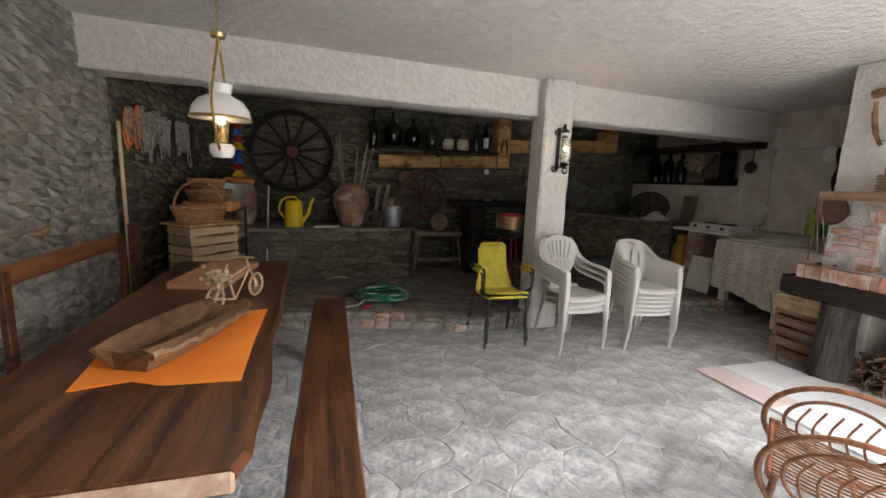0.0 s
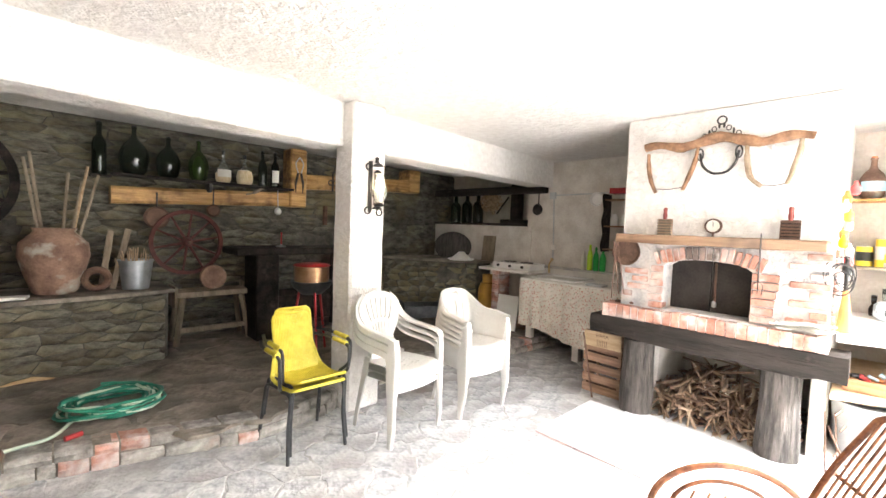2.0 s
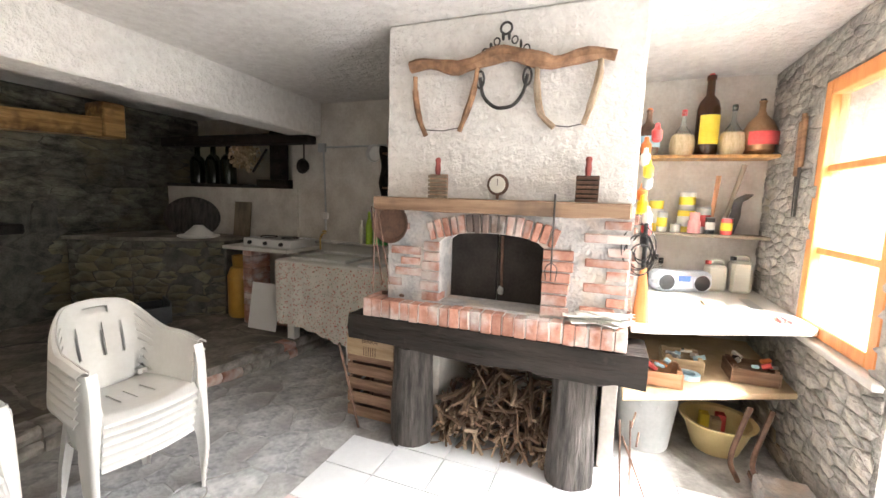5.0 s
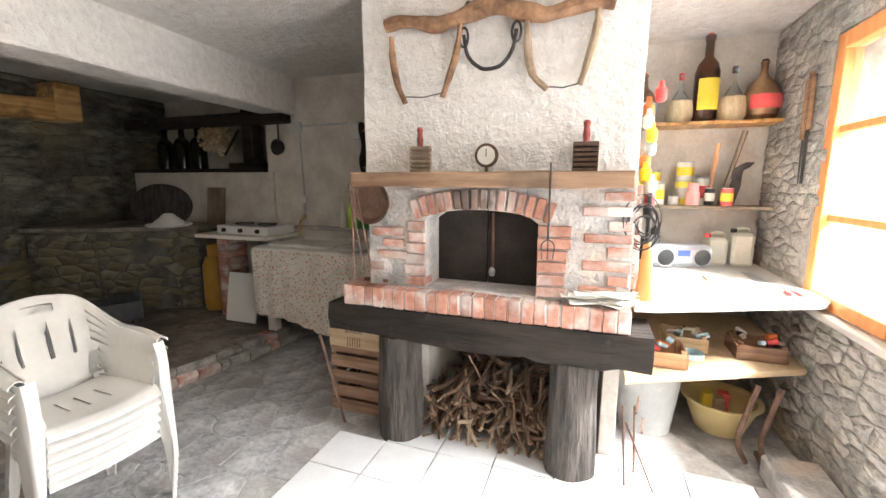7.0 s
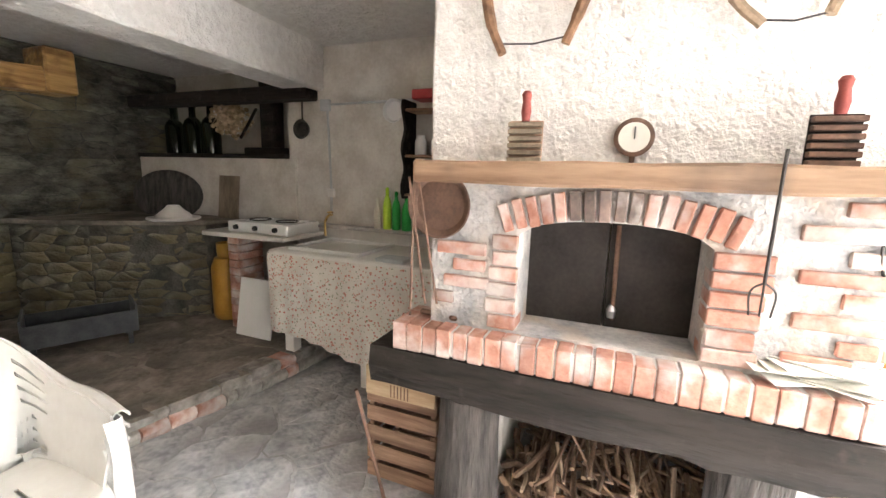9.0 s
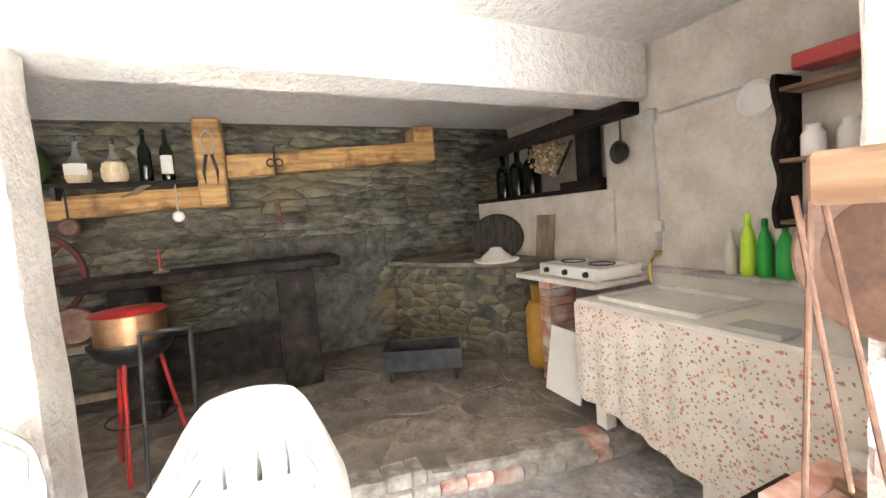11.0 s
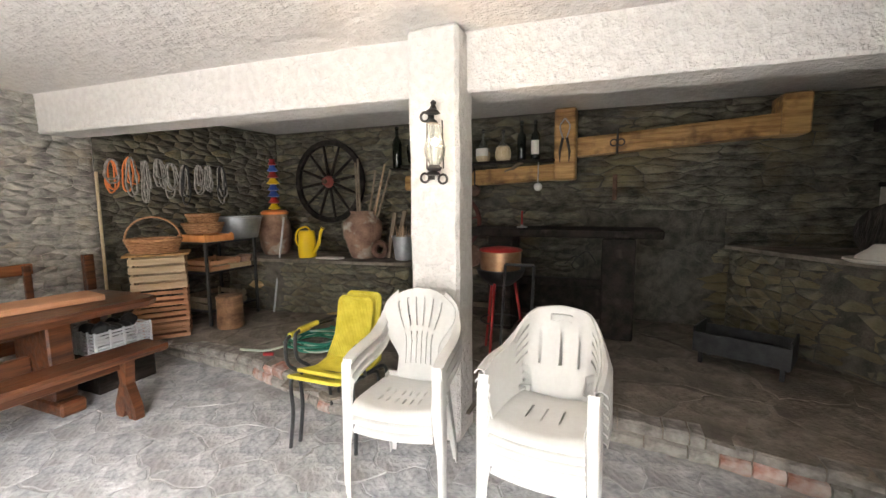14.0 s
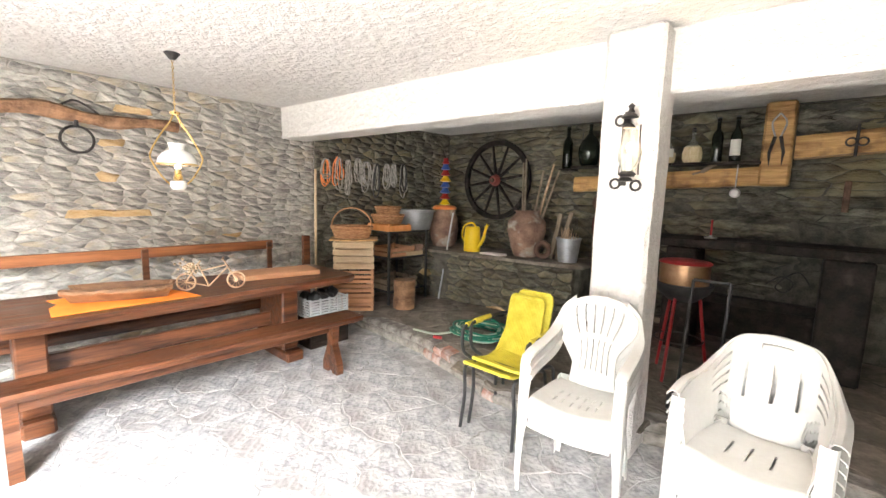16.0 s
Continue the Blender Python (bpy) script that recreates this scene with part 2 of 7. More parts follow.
PINKP = material("pink_plastic", (0.80, 0.35, 0.33), (0.86, 0.45, 0.42), 0.4, scale=5, fine=50, bump=0.03)
ORANGEP = material("orange_plastic", (0.80, 0.22, 0.05), (0.86, 0.30, 0.10), 0.4, scale=5, fine=50, bump=0.05)
ORANGECL = material("orange_cloth", (0.85, 0.22, 0.02), (0.92, 0.29, 0.04), 0.9, scale=6, fine=160, bump=0.3, depth=0.002)
BUFFP = material("buff_plastic", (0.70, 0.55, 0.26), (0.78, 0.63, 0.33), 0.4, scale=5, fine=50, bump=0.05)
GREYP = material("grey_plastic", (0.42, 0.44, 0.44), (0.55, 0.56, 0.56), 0.45, scale=5, fine=50, bump=0.05)
DARKP = material("black_plastic", (0.02, 0.02, 0.02), (0.05, 0.05, 0.05), 0.4, scale=5, fine=50, bump=0.05)
CREAMP = material("translucent_cream_plastic", (0.66, 0.64, 0.54), (0.74, 0.72, 0.62), 0.4, scale=5, fine=50, bump=0.05)
SILVERP = material("silver_plastic", (0.62, 0.66, 0.72), (0.70, 0.74, 0.80), 0.3, metal=0.2, scale=5, fine=50, bump=0.02)
ROPE = material("grey_rope", (0.20, 0.185, 0.16), (0.46, 0.43, 0.385), 0.9, scale=30, fine=120, bump=0.8, depth=0.004)
PAPERY = material("yellow_label", (0.80, 0.62, 0.05), (0.86, 0.70, 0.10), 0.6, scale=8, fine=60, bump=0.05)
PAPERW = material("white_label", (0.74, 0.72, 0.65), (0.80, 0.78, 0.72), 0.7, scale=8, fine=60, bump=0.05)
PAPERR = material("red_label", (0.66, 0.07, 0.07), (0.74, 0.13, 0.12), 0.6, scale=8, fine=60, bump=0.05)
DRIED = material("dried_flowers", (0.36, 0.26, 0.16), (0.52, 0.40, 0.27), 0.9, scale=20, fine=90, bump=0.5, depth=0.004, random_value=0.25)
TWIG = material("pale_twig", (0.34, 0.22, 0.13), (0.52, 0.38, 0.25), 0.8, scale=20, fine=90, bump=0.5, depth=0.003)
GREENERY = material("dry_green_leaves", (0.10, 0.13, 0.05), (0.22, 0.22, 0.10), 0.8, scale=20, fine=90, bump=0.4, random_value=0.3)
GASBOT = material("ochre_gas_bottle_paint", (0.34, 0.17, 0.02), (0.42, 0.23, 0.04), 0.5, scale=8, fine=60, bump=0.3, depth=0.002, third=(0.25, 0.12, 0.05), third_scale=5, third_cut=(0.62, 0.7))
COPPER = material("dull_copper", (0.30, 0.17, 0.09), (0.46, 0.30, 0.18), 0.4, metal=0.8, scale=8, fine=50, bump=0.2, depth=0.002)
GRASSM = material("outside_ground", (0.10, 0.11, 0.06), (0.22, 0.20, 0.13), 0.95, scale=0.8, fine=14, bump=0.5, depth=0.02)
PAVEOUT = material("outside_pale_paving", (0.42, 0.40, 0.37), (0.55, 0.53, 0.49), 0.9, scale=1.5, fine=22, bump=0.5, depth=0.01)


def glass(name, color, rough=0.06):
    m = bpy.data.materials.new(name)
    m.use_nodes = True
    b = m.node_tree.nodes["Principled BSDF"]
    b.inputs["Base Color"].default_value = (*color, 1)
    b.inputs["Roughness"].default_value = rough
    b.inputs["IOR"].default_value = 1.5
    b.inputs["Transmission Weight"].default_value = 0.85
    return m


DARKGLASS = glass("dark_bottle_glass", (0.012, 0.018, 0.010))
GREENGLASS = glass("green_bottle_glass", (0.05, 0.09, 0.02))
AMBER = glass("amber_bottle_glass", (0.07, 0.025, 0.01))
CLEAR = glass("clear_glass", (0.92, 0.95, 0.93), 0.02)
for m_ in (DARKGLASS, GREENGLASS, AMBER):
    m_.node_tree.nodes["Principled BSDF"].inputs["Transmission Weight"].default_value = 0.3


GLOW = bpy.data.materials.new("glowing_bulb")
GLOW.use_nodes = True
GLOW.node_tree.nodes["Principled BSDF"].inputs["Emission Color"].default_value = (1.0, 0.78, 0.52, 1)
GLOW.node_tree.nodes["Principled BSDF"].inputs["Emission Strength"].default_value = 25.0


def flowered():
    m = material("flowered_oilcloth", (0.62, 0.58, 0.51), (0.74, 0.70, 0.63), 0.6, scale=6, fine=80, bump=0.3, depth=0.003)
    nt = m.node_tree
    L, N = nt.links.new, nt.nodes.new
    b = nt.nodes["Principled BSDF"]
    tc = N("ShaderNodeTexCoord")
    last = b.inputs["Base Color"].links[0].from_socket
    for sc, cut, col, off in ((30, 0.24, (0.52, 0.20, 0.16), 0.0), (42, 0.20, (0.24, 0.27, 0.16), 3.1), (36, 0.22, (0.58, 0.33, 0.24), 7.7)):
        mp, v, r, mx = N("ShaderNodeMapping"), N("ShaderNodeTexVoronoi"), N("ShaderNodeMath"), N("ShaderNodeMix")
        mp.inputs["Location"].default_value = (off, off, off)
        L(tc.outputs["Object"], mp.inputs[0]), L(mp.outputs[0], v.inputs["Vector"])
        v.inputs["Scale"].default_value = sc
        r.operation = "LESS_THAN"
        r.inputs[1].default_value = cut
        L(v.outputs["Distance"], r.inputs[0])
        mx.data_type = "RGBA"
        L(r.outputs[0], mx.inputs[0]), L(last, mx.inputs[6])
        mx.inputs[7].default_value = (*col, 1)
        last = mx.outputs[2]
    L(last, b.inputs["Base Color"])
    return m


OILCLOTH = flowered()


# ---- mesh helpers ----
ORIGIN = {}


def to_mesh(name, bm, mat, smooth=False):
    me = bpy.data.meshes.new(name)
    bmesh.ops.recalc_face_normals(bm, faces=bm.faces)
    bm.to_mesh(me)
    bm.free()
    me.materials.append(mat)
    if smooth:
        for p in me.polygons:
            p.use_smooth = True
        me.set_sharp_from_angle(angle=radians(38))
    return me


def thing(name, label, category, at=(0, 0, 0), group="", kind="", local=False, rz=0):
    """An Empty at a thing's base. local: its parts are built round the origin and stand where the Empty stands."""
    e = tagged(new(name), label, category, group, kind)
    e.location = at
    e.rotation_euler[2] = radians(rz)
    e.empty_display_size = 0.1
    ORIGIN[e] = Vector((0, 0, 0)) if local else Vector(at)
    return e


def part(name, bm, mat, parent, label="", smooth=False):
    o = ORIGIN[parent]
    bm.transform(Matrix.Translation(-o))
    ob = new(name, to_mesh(name, bm, mat, smooth))
    ob.parent = parent
    ORIGIN[ob] = o
    return tagged(ob, label)


def solo(name, bm, mat, label, category, group="", smooth=False, kind=""):
    """A thing that is one mesh, with its origin at the middle of its base."""
    vs = [v.co for v in bm.verts]
    lo = Vector([min(v[i] for v in vs) for i in range(3)])
    hi = Vector([max(v[i] for v in vs) for i in range(3)])
    o = Vector(((lo.x + hi.x) / 2, (lo.y + hi.y) / 2, lo.z))
    bm.transform(Matrix.Translation(-o))
    ob = new(name, to_mesh(name, bm, mat, smooth))
    ob.location = o
    ORIGIN[ob] = o
    return tagged(ob, label, category, group, kind)


def structure(name, bm, mat, label, smooth=False):
    ob = new(name, to_mesh(name, bm, mat, smooth))
    ORIGIN[ob] = Vector((0, 0, 0))
    return tagged(ob, label, name.split("_")[0], kind="structure")


def box(bm, lo, hi, bevel=0.004, m=None):
    made = bmesh.ops.create_cube(bm, size=1, matrix=Matrix.Translation([(a + b) / 2 for a, b in zip(lo, hi)]) @ Matrix.Diagonal([abs(b - a) for a, b in zip(lo, hi)] + [1]))
    vs = made["verts"]
    if bevel:
        es = list({e for v in vs for e in v.link_edges})
        r = bmesh.ops.bevel(bm, geom=es, offset=bevel, segments=1, affect="EDGES", profile=0.5)
        vs = list({v for f in r["faces"] for v in f.verts} | {v for v in vs if v.is_valid})
    if m is not None:
        bmesh.ops.transform(bm, matrix=m, verts=vs)
    return bm


def boxes(*bs, bevel=0.004, m=None):
    bm = bmesh.new()
    for lo, hi in bs:
        box(bm, lo, hi, bevel, m)
    return bm


def tube(bm, pts, r, n=8, closed=False, flat=1.0):
    """A round rod along points; r: one radius or one a point."""
    pts = [Vector(p) for p in pts]
    k = len(pts)
    rs = r if isinstance(r, (list, tuple)) else [r] * k
    rings = []
    side = None
    for i, p in enumerate(pts):
        a, b = pts[(i - 1) % k] if closed or i else p, pts[(i + 1) % k] if closed or i < k - 1 else p
        d = (b - a).normalized()
        if side is None:
            side = d.cross(Vector((0, 0, 1)) if abs(d.z) < 0.9 else Vector((1, 0, 0))).normalized()
        side = (side - d * side.dot(d)).normalized()
        up = d.cross(side)
        rings.append([bm.verts.new(p + (side * math.cos(2 * math.pi * j / n) + up * flat * math.sin(2 * math.pi * j / n)) * rs[i]) for j in range(n)])
    for i in range(k if closed else k - 1):
        A, B = rings[i], rings[(i + 1) % k]
        for j in range(n):
            bm.faces.new((A[j], A[(j + 1) % n], B[(j + 1) % n], B[j]))
    if not closed:
        bm.faces.new(rings[0][::-1]), bm.faces.new(rings[-1])
    return bm


def rod(p, q, r, r2=None, n=10):
    return tube(bmesh.new(), [p, q], [r, r2 if r2 is not None else r], n)


def curve(pts, steps=6):
    """Catmull-Rom through points."""
    P = [Vector(p) for p in pts]
    P = [P[0] * 2 - P[1]] + P + [P[-1] * 2 - P[-2]]
    out = []
    for i in range(1, len(P) - 2):
        for s in range(steps):
            t = s / steps
            a, b, c, d = P[i - 1], P[i], P[i + 1], P[i + 2]
            out.append(0.5 * ((2 * b) + (c - a) * t + (2 * a - 5 * b + 4 * c - d) * t * t + (3 * b - a - 3 * c + d) * t ** 3))
    return out + [P[-2]]


def ring(c, r, n=28, axis="z", ry=None, start=0, end=360):
    ry = r if ry is None else ry
    out = []
    for i in range(n if end - start >= 360 else n + 1):
        a = radians(start + (end - start) * i / n)
        u, v = r * math.cos(a), ry * math.sin(a)
        out.append(Vector(c) + Vector({"z": (u, v, 0), "y": (u, 0, v), "x": (0, u, v)}[axis]))
    return out


def lathe(bm, profile, c=(0, 0, 0), n=24, axis="z", cap=True):
    """Turned shape: profile of (radius, height)."""
    rings = []
    for r, h in profile:
        row = []
        for j in range(n):
            a = 2 * math.pi * j / n
            u, v = max(r, 1e-4) * math.cos(a), max(r, 1e-4) * math.sin(a)
            row.append(bm.verts.new(Vector(c) + Vector({"z": (u, v, h), "y": (u, h, v), "x": (h, u, v)}[axis])))
        rings.append(row)
    for A, B in zip(rings, rings[1:]):
        for j in range(n):
            bm.faces.new((A[j], A[(j + 1) % n], B[(j + 1) % n], B[j]))
    if cap and profile[0] != profile[-1]:
        bm.faces.new(rings[0][::-1]), bm.faces.new(rings[-1])
    return bm


def turned(profile, c=(0, 0, 0), n=24, axis="z"):
    return lathe(bmesh.new(), profile, c, n, axis)


def slab(outline, z0, z1, bevel=0.0):
    """A plate from a plan outline."""
    bm = bmesh.new()
    a = [bm.verts.new((x, y, z0)) for x, y in outline]
    b = [bm.verts.new((x, y, z1)) for x, y in outline]
    n = len(outline)
    bm.faces.new(a[::-1]), bm.faces.new(b)
    for i in range(n):
        bm.faces.new((a[i], a[(i + 1) % n], b[(i + 1) % n], b[i]))
    if bevel:
        bmesh.ops.bevel(bm, geom=list(bm.edges), offset=bevel, segments=1, affect="EDGES")
    return bm


def rough(bm, amount, scale=3.0, cuts=0):
    if cuts:
        bmesh.ops.subdivide_edges(bm, edges=list(bm.edges), cuts=cuts, use_grid_fill=True)
    for v in bm.verts:
        v.co += noise.noise_vector(v.co * scale) * amount
    return bm

# ---- the large structure ----
H = 2.45
PLAT = 0.16


def grid_wall(name, p0, p1, z0, z1, thick, mat, label, cuts=0.12, amp=0.012, scale=4.0, holes=()):
    """A wall from p0 to p1 in plan, its seen face on the line and its body to the right of it, slightly uneven."""
    bm = bmesh.new()
    a, b = Vector((*p0, 0)), Vector((*p1, 0))
    n = max(2, int((b - a).length / cuts))
    m = max(2, int((z1 - z0) / cuts))
    d = (b - a).normalized()
    out = Vector((d.y, -d.x, 0)) * thick
    front = [[bm.verts.new(a.lerp(b, i / n) + Vector((0, 0, z0 + (z1 - z0) * j / m))) for j in range(m + 1)] for i in range(n + 1)]
    back = [[bm.verts.new(v.co + out) for v in (col[0], col[-1])] for col in (front[0], front[-1])]
    for i in range(n):
        for j in range(m):
            bm.faces.new((front[i][j], front[i + 1][j], front[i + 1][j + 1], front[i][j + 1]))
    for col in front[1:-1]:
        for v in col[1:-1]:
            v.co += noise.noise_vector(v.co * scale) * amp
    f0, f1, b0, b1 = front[0], front[-1], back[0], back[1]
    bm.faces.new([b0[0], b1[0], b1[1], b0[1]])
    bm.faces.new([*f0, b0[1], b0[0]])
    bm.faces.new([*f1, b1[1], b1[0]])
    bm.faces.new([c[0] for c in front] + [b1[0], b0[0]])
    bm.faces.new([c[-1] for c in front] + [b1[1], b0[1]])
    return structure(name, bm, mat, label)


# outside ground, floor bed, raised back floor
bm = slab([(-600, -600), (600, -600), (600, 600), (-600, 600)], -0.30, -0.06)
structure("ground", bm, GRASSM, "grassy ground outside the cellar opening")
structure("pavement", slab([(-3.5, -9), (6.5, -9), (6.5, -1.0), (-3.5, -1.0)], -0.06, -0.02), PAVEOUT, "pale paving outside the opening")
bm = slab([(-2.3, -1.0), (5.9, -1.0), (5.9, 4.4), (-2.3, 4.4)], -0.06, 0.0)
FLOOR = structure("floor", bm, GROUT, "grey crazy-paved stone floor with smeared cement joints")
KERB = [(-1.7, 4.13), (-0.8, 4.06), (0.28, 3.98), (0.8, 3.84), (1.34, 3.66), (1.95, 3.74), (2.4, 3.95), (3.1, 4.02), (3.8, 3.92), (4.45, 3.76), (5.4, 3.66)]
bm = slab(KERB + [(5.9, 3.7), (5.9, 6.6), (-1.7, 6.6)], 0.0, PLAT - 0.01)
structure("floor_raised", bm, SOIL, "raised earthy concrete floor of the back room")


# crazy paving: irregular slabs
def clip(poly, p, n):
    out = []
    for i, a in enumerate(poly):
        b = poly[(i + 1) % len(poly)]
        da, db = (a - p).dot(n), (b - p).dot(n)
        if da <= 0:
            out.append(a)
        if (da < 0) != (db < 0):
            out.append(a.lerp(b, da / (da - db)))
    return out


def cells(x0, x1, y0, y1, size, seed, inside=lambda x, y: True):
    rnd = random.Random(seed)
    nx, ny = int((x1 - x0) / size), int((y1 - y0) / size)
    pts = {(i, j): Vector((x0 + (i + 0.5 + rnd.uniform(-0.42, 0.42)) * size, y0 + (j + 0.5 + rnd.uniform(-0.42, 0.42)) * size)) for i in range(-1, nx + 1) for j in range(-1, ny + 1)}
    out = []
    for (i, j), p in pts.items():
        if not inside(p.x, p.y) or not (x0 <= p.x <= x1 and y0 <= p.y <= y1):
            continue
        poly = [p + Vector(v) * size * 1.5 for v in ((-1, -1), (1, -1), (1, 1), (-1, 1))]
        for di in range(-2, 3):
            for dj in range(-2, 3):
                q = pts.get((i + di, j + dj))
                if q is not None and (di or dj):
                    poly = clip(poly, (p + q) / 2, (q - p).normalized())
        out.append((p, poly))
    return out


def stone_plate(poly, c, gap, z0, z1, edge, seed, wave=0.012):
    """An uneven flat stone: rim broken, top edge eased."""
    pts = []
    for i, a in enumerate(poly):
        b = poly[(i + 1) % len(poly)]
        k = max(1, int((b - a).length / 0.05))
        pts += [a.lerp(b, s / k) for s in range(k)]
    rim = []
    for p in pts:
        d = c - p
        q = p + d.normalized() * min(gap, d.length * 0.4)
        w = noise.noise_vector(Vector((q.x * 7, q.y * 7, 0))) * wave + noise.noise_vector(Vector((q.x * 24, q.y * 24, 3))) * wave * 0.35
        rim.append(q + Vector((w.x, w.y)))
    n = len(rim)
    top = [p + (c - p).normalized() * edge for p in rim]
    vs = [(p.x, p.y, z0) for p in rim] + [(p.x, p.y, z1 + noise.noise(Vector((p.x * 6, p.y * 6, 0))) * 0.0025) for p in top]
    fs = [tuple(range(n, 2 * n))] + [(i, (i + 1) % n, n + (i + 1) % n, n + i) for i in range(n)]
    return vs, fs


# ceiling, beam, pillar
structure("ceiling", boxes(((-2.3, -0.9, H), (6.2, 6.8, H + 0.2)), bevel=0), CEILING, "off-white ceiling of rough spatter plaster")


def by(x):
    return 3.66 + 0.055 * x


bm = bmesh.new()
n_ = 60
xs = [-1.7 + 7.1 * i / n_ for i in range(n_ + 1)]
prof = [(0.0, H + 0.02), (0.0, 2.125), (0.012, 2.11), (0.30, 2.11), (0.31, 2.125), (0.31, H + 0.02)]
rings_ = [[bm.verts.new((x, by(x) + dy + noise.noise(Vector((x * 3, z * 5, dy))) * 0.006, z + noise.noise(Vector((x * 4, 7, dy))) * 0.005)) for dy, z in prof] for x in xs]
for A, B in zip(rings_, rings_[1:]):
    for j in range(len(prof) - 1):
        bm.faces.new((A[j], A[j + 1], B[j + 1], B[j]))
bm.faces.new(rings_[0][::-1]), bm.faces.new(rings_[-1])
structure("beam", bm, PLASTER, "white plastered ceiling beam")
bm = boxes(((2.03, 3.625, 0), (2.34, 3.90, H)), bevel=0.02)
bmesh.ops.subdivide_edges(bm, edges=[e for e in bm.edges if e.calc_length() > 1], cuts=24)
for v in bm.verts:
    if 0.02 < v.co.z < 2.4:
        v.co += noise.noise_vector(v.co * 5) * 0.006
structure("pillar", bm, PLASTER, "square white roughcast pillar")

# walls
LW0, LW1, LB1 = (-1.63, -1.2), (-1.59, 3.98), (-1.32, 6.16)
BK0, BK1 = (-1.32, 6.16), (6.2, 6.40)
grid_wall("wall_west", LW1, LW0, 0, H, 0.4, MORTAR, "rubble stone wall of grey schist", 0.3)
# back-room walls: their dimness is partly painted into the darker colours
grid_wall("wall_west_back", LB1, LW1, 0, H, 0.4, MORTAR_SHADED, "rubble stone wall of the back room, shade put into its colour", 0.3)
grid_wall("wall_north", BK1, BK0, 0, H, 0.35, MORTAR_SHADED, "uneven rock and rubble wall, shade put into its colour", 0.15, 0.03, 2.5)
WX = 5.42
grid_wall("wall_east", (WX, -0.3), (WX, 4.27), 0, H, 0.3, WALLPAINT, "white painted plaster wall", 0.3, 0.006)
grid_wall("wall_east_low", (WX - 0.03, 4.27), (WX - 0.03, 6.3), 0, 1.56, 0.5, WALLPAINT, "low white plastered wall under a deep recess", 0.3, 0.006)
grid_wall("wall_recess", (5.9, 4.2), (5.9, 6.5), 1.50, H, 0.2, WALLPAINT, "back of the deep recess", 0.3, 0.006)
structure("wall_recess_side", boxes(((5.43, 4.10, 1.56), (5.9, 4.36, H)), bevel=0), WALLPAINT, "white side of the recess")
structure("sill", boxes(((WX - 0.05, 4.37, 1.561), (5.89, 6.3, 1.60)), bevel=0.006), DARKWOOD, "dark wooden shelf board of the recess")
structure("lintel", boxes(((5.25, 4.02, 2.03), (5.41, 6.2, 2.14)), bevel=0.01), DARKWOOD, "dark timber over the kitchen recess")
# south wall with the window
for lo, hi, lb in (((4.66, -0.32, 0), (5.72, 0.06, H), "rubble stone wall beside the window"), ((3.76, -0.32, 0), (4.66, 0.06, 0.80), "rubble stone wall under the window"),
                   ((3.76, -0.32, 2.20), (4.66, 0.06, H), "stone over the window"), ((3.76, -0.32, 0.80), (3.88, 0.06, 2.20), "stone pier beside the window")):
    structure("wall_south", boxes((lo, hi), bevel=0), MORTAR, lb)
# added out of view: narrows the opening so less daylight reaches the west side
structure("wall_south", boxes(((-1.62, -1.15, 0), (0.35, -0.905, H)), bevel=0), MORTAR, "unseen added wall that blocks daylight west of the opening")
structure("window_sill", boxes(((3.80, -0.32, 0.80), (4.70, 0.10, 0.838)), bevel=0.006), CERAMIC, "pale stone window sill")
win = thing("window_1", "open orange-stained wooden window frame with two crossbars in the stone wall", "window", (4.09, 0.03, 0.84), kind="structure")
fr = part("frame", boxes(((4.58, -0.02, 0.845), (4.655, 0.06, 2.19)), ((3.89, -0.02, 0.845), (3.96, 0.06, 2.19)), ((3.96, -0.02, 2.11), (4.58, 0.06, 2.19)), ((3.96, -0.02, 0.845), (4.58, 0.06, 0.915)), bevel=0.005), ORANGEPINE, win)
for z in (1.27, 1.71):
    part("glazing_bar", boxes(((3.96, 0.0, z), (4.58, 0.035, z + 0.035)), bevel=0.003), ORANGEPINE, win)
for a, b in ((0.915, 1.27), (1.305, 1.71), (1.745, 2.11)):
    p_ = part("pane", boxes(((3.96, 0.014, a), (4.58, 0.019, b)), bevel=0), CLEAR, win)
    p_.visible_shadow = False
# stone wall seen through the window, outside
structure("wall_outside", boxes(((2.9, -2.6, -0.2), (6.2, -2.2, 2.9)), bevel=0), STONE, "sunlit rubble stone wall outside the window")
structure("step", boxes(((3.35, 0.06, 0), (4.25, 0.30, 0.12)), bevel=0.012), CEMENT, "low pale step at the foot of the stone wall")

# stone bench along the back wall
bm = slab([(-1.4, 5.30), (-0.7, 5.28), (0.2, 5.38), (0.9, 5.42), (1.18, 5.5), (1.18, 6.25), (-1.4, 6.2)], PLAT - 0.02, 0.78, 0.01)
ledge = structure("ledge", bm, MORTAR_SHADED, "low rubble stone bench along the back wall")
structure("ledge_top", slab([(-1.37, 5.24), (-0.7, 5.20), (0.2, 5.31), (0.9, 5.37), (1.23, 5.46), (1.22, 6.14), (-1.3, 6.10)], 0.775, 0.81, 0.008), SOIL, "worn stone top of the low bench")
# stone counter in the kitchen corner
bm = slab([(4.28, 6.3), (4.55, 5.72), (4.86, 5.25), (5.06, 4.98), (5.38, 4.98), (5.38, 6.3)], PLAT - 0.02, 0.98, 0.01)
structure("counter_stone", bm, MORTAR_SHADED, "rubble stone counter in the corner")
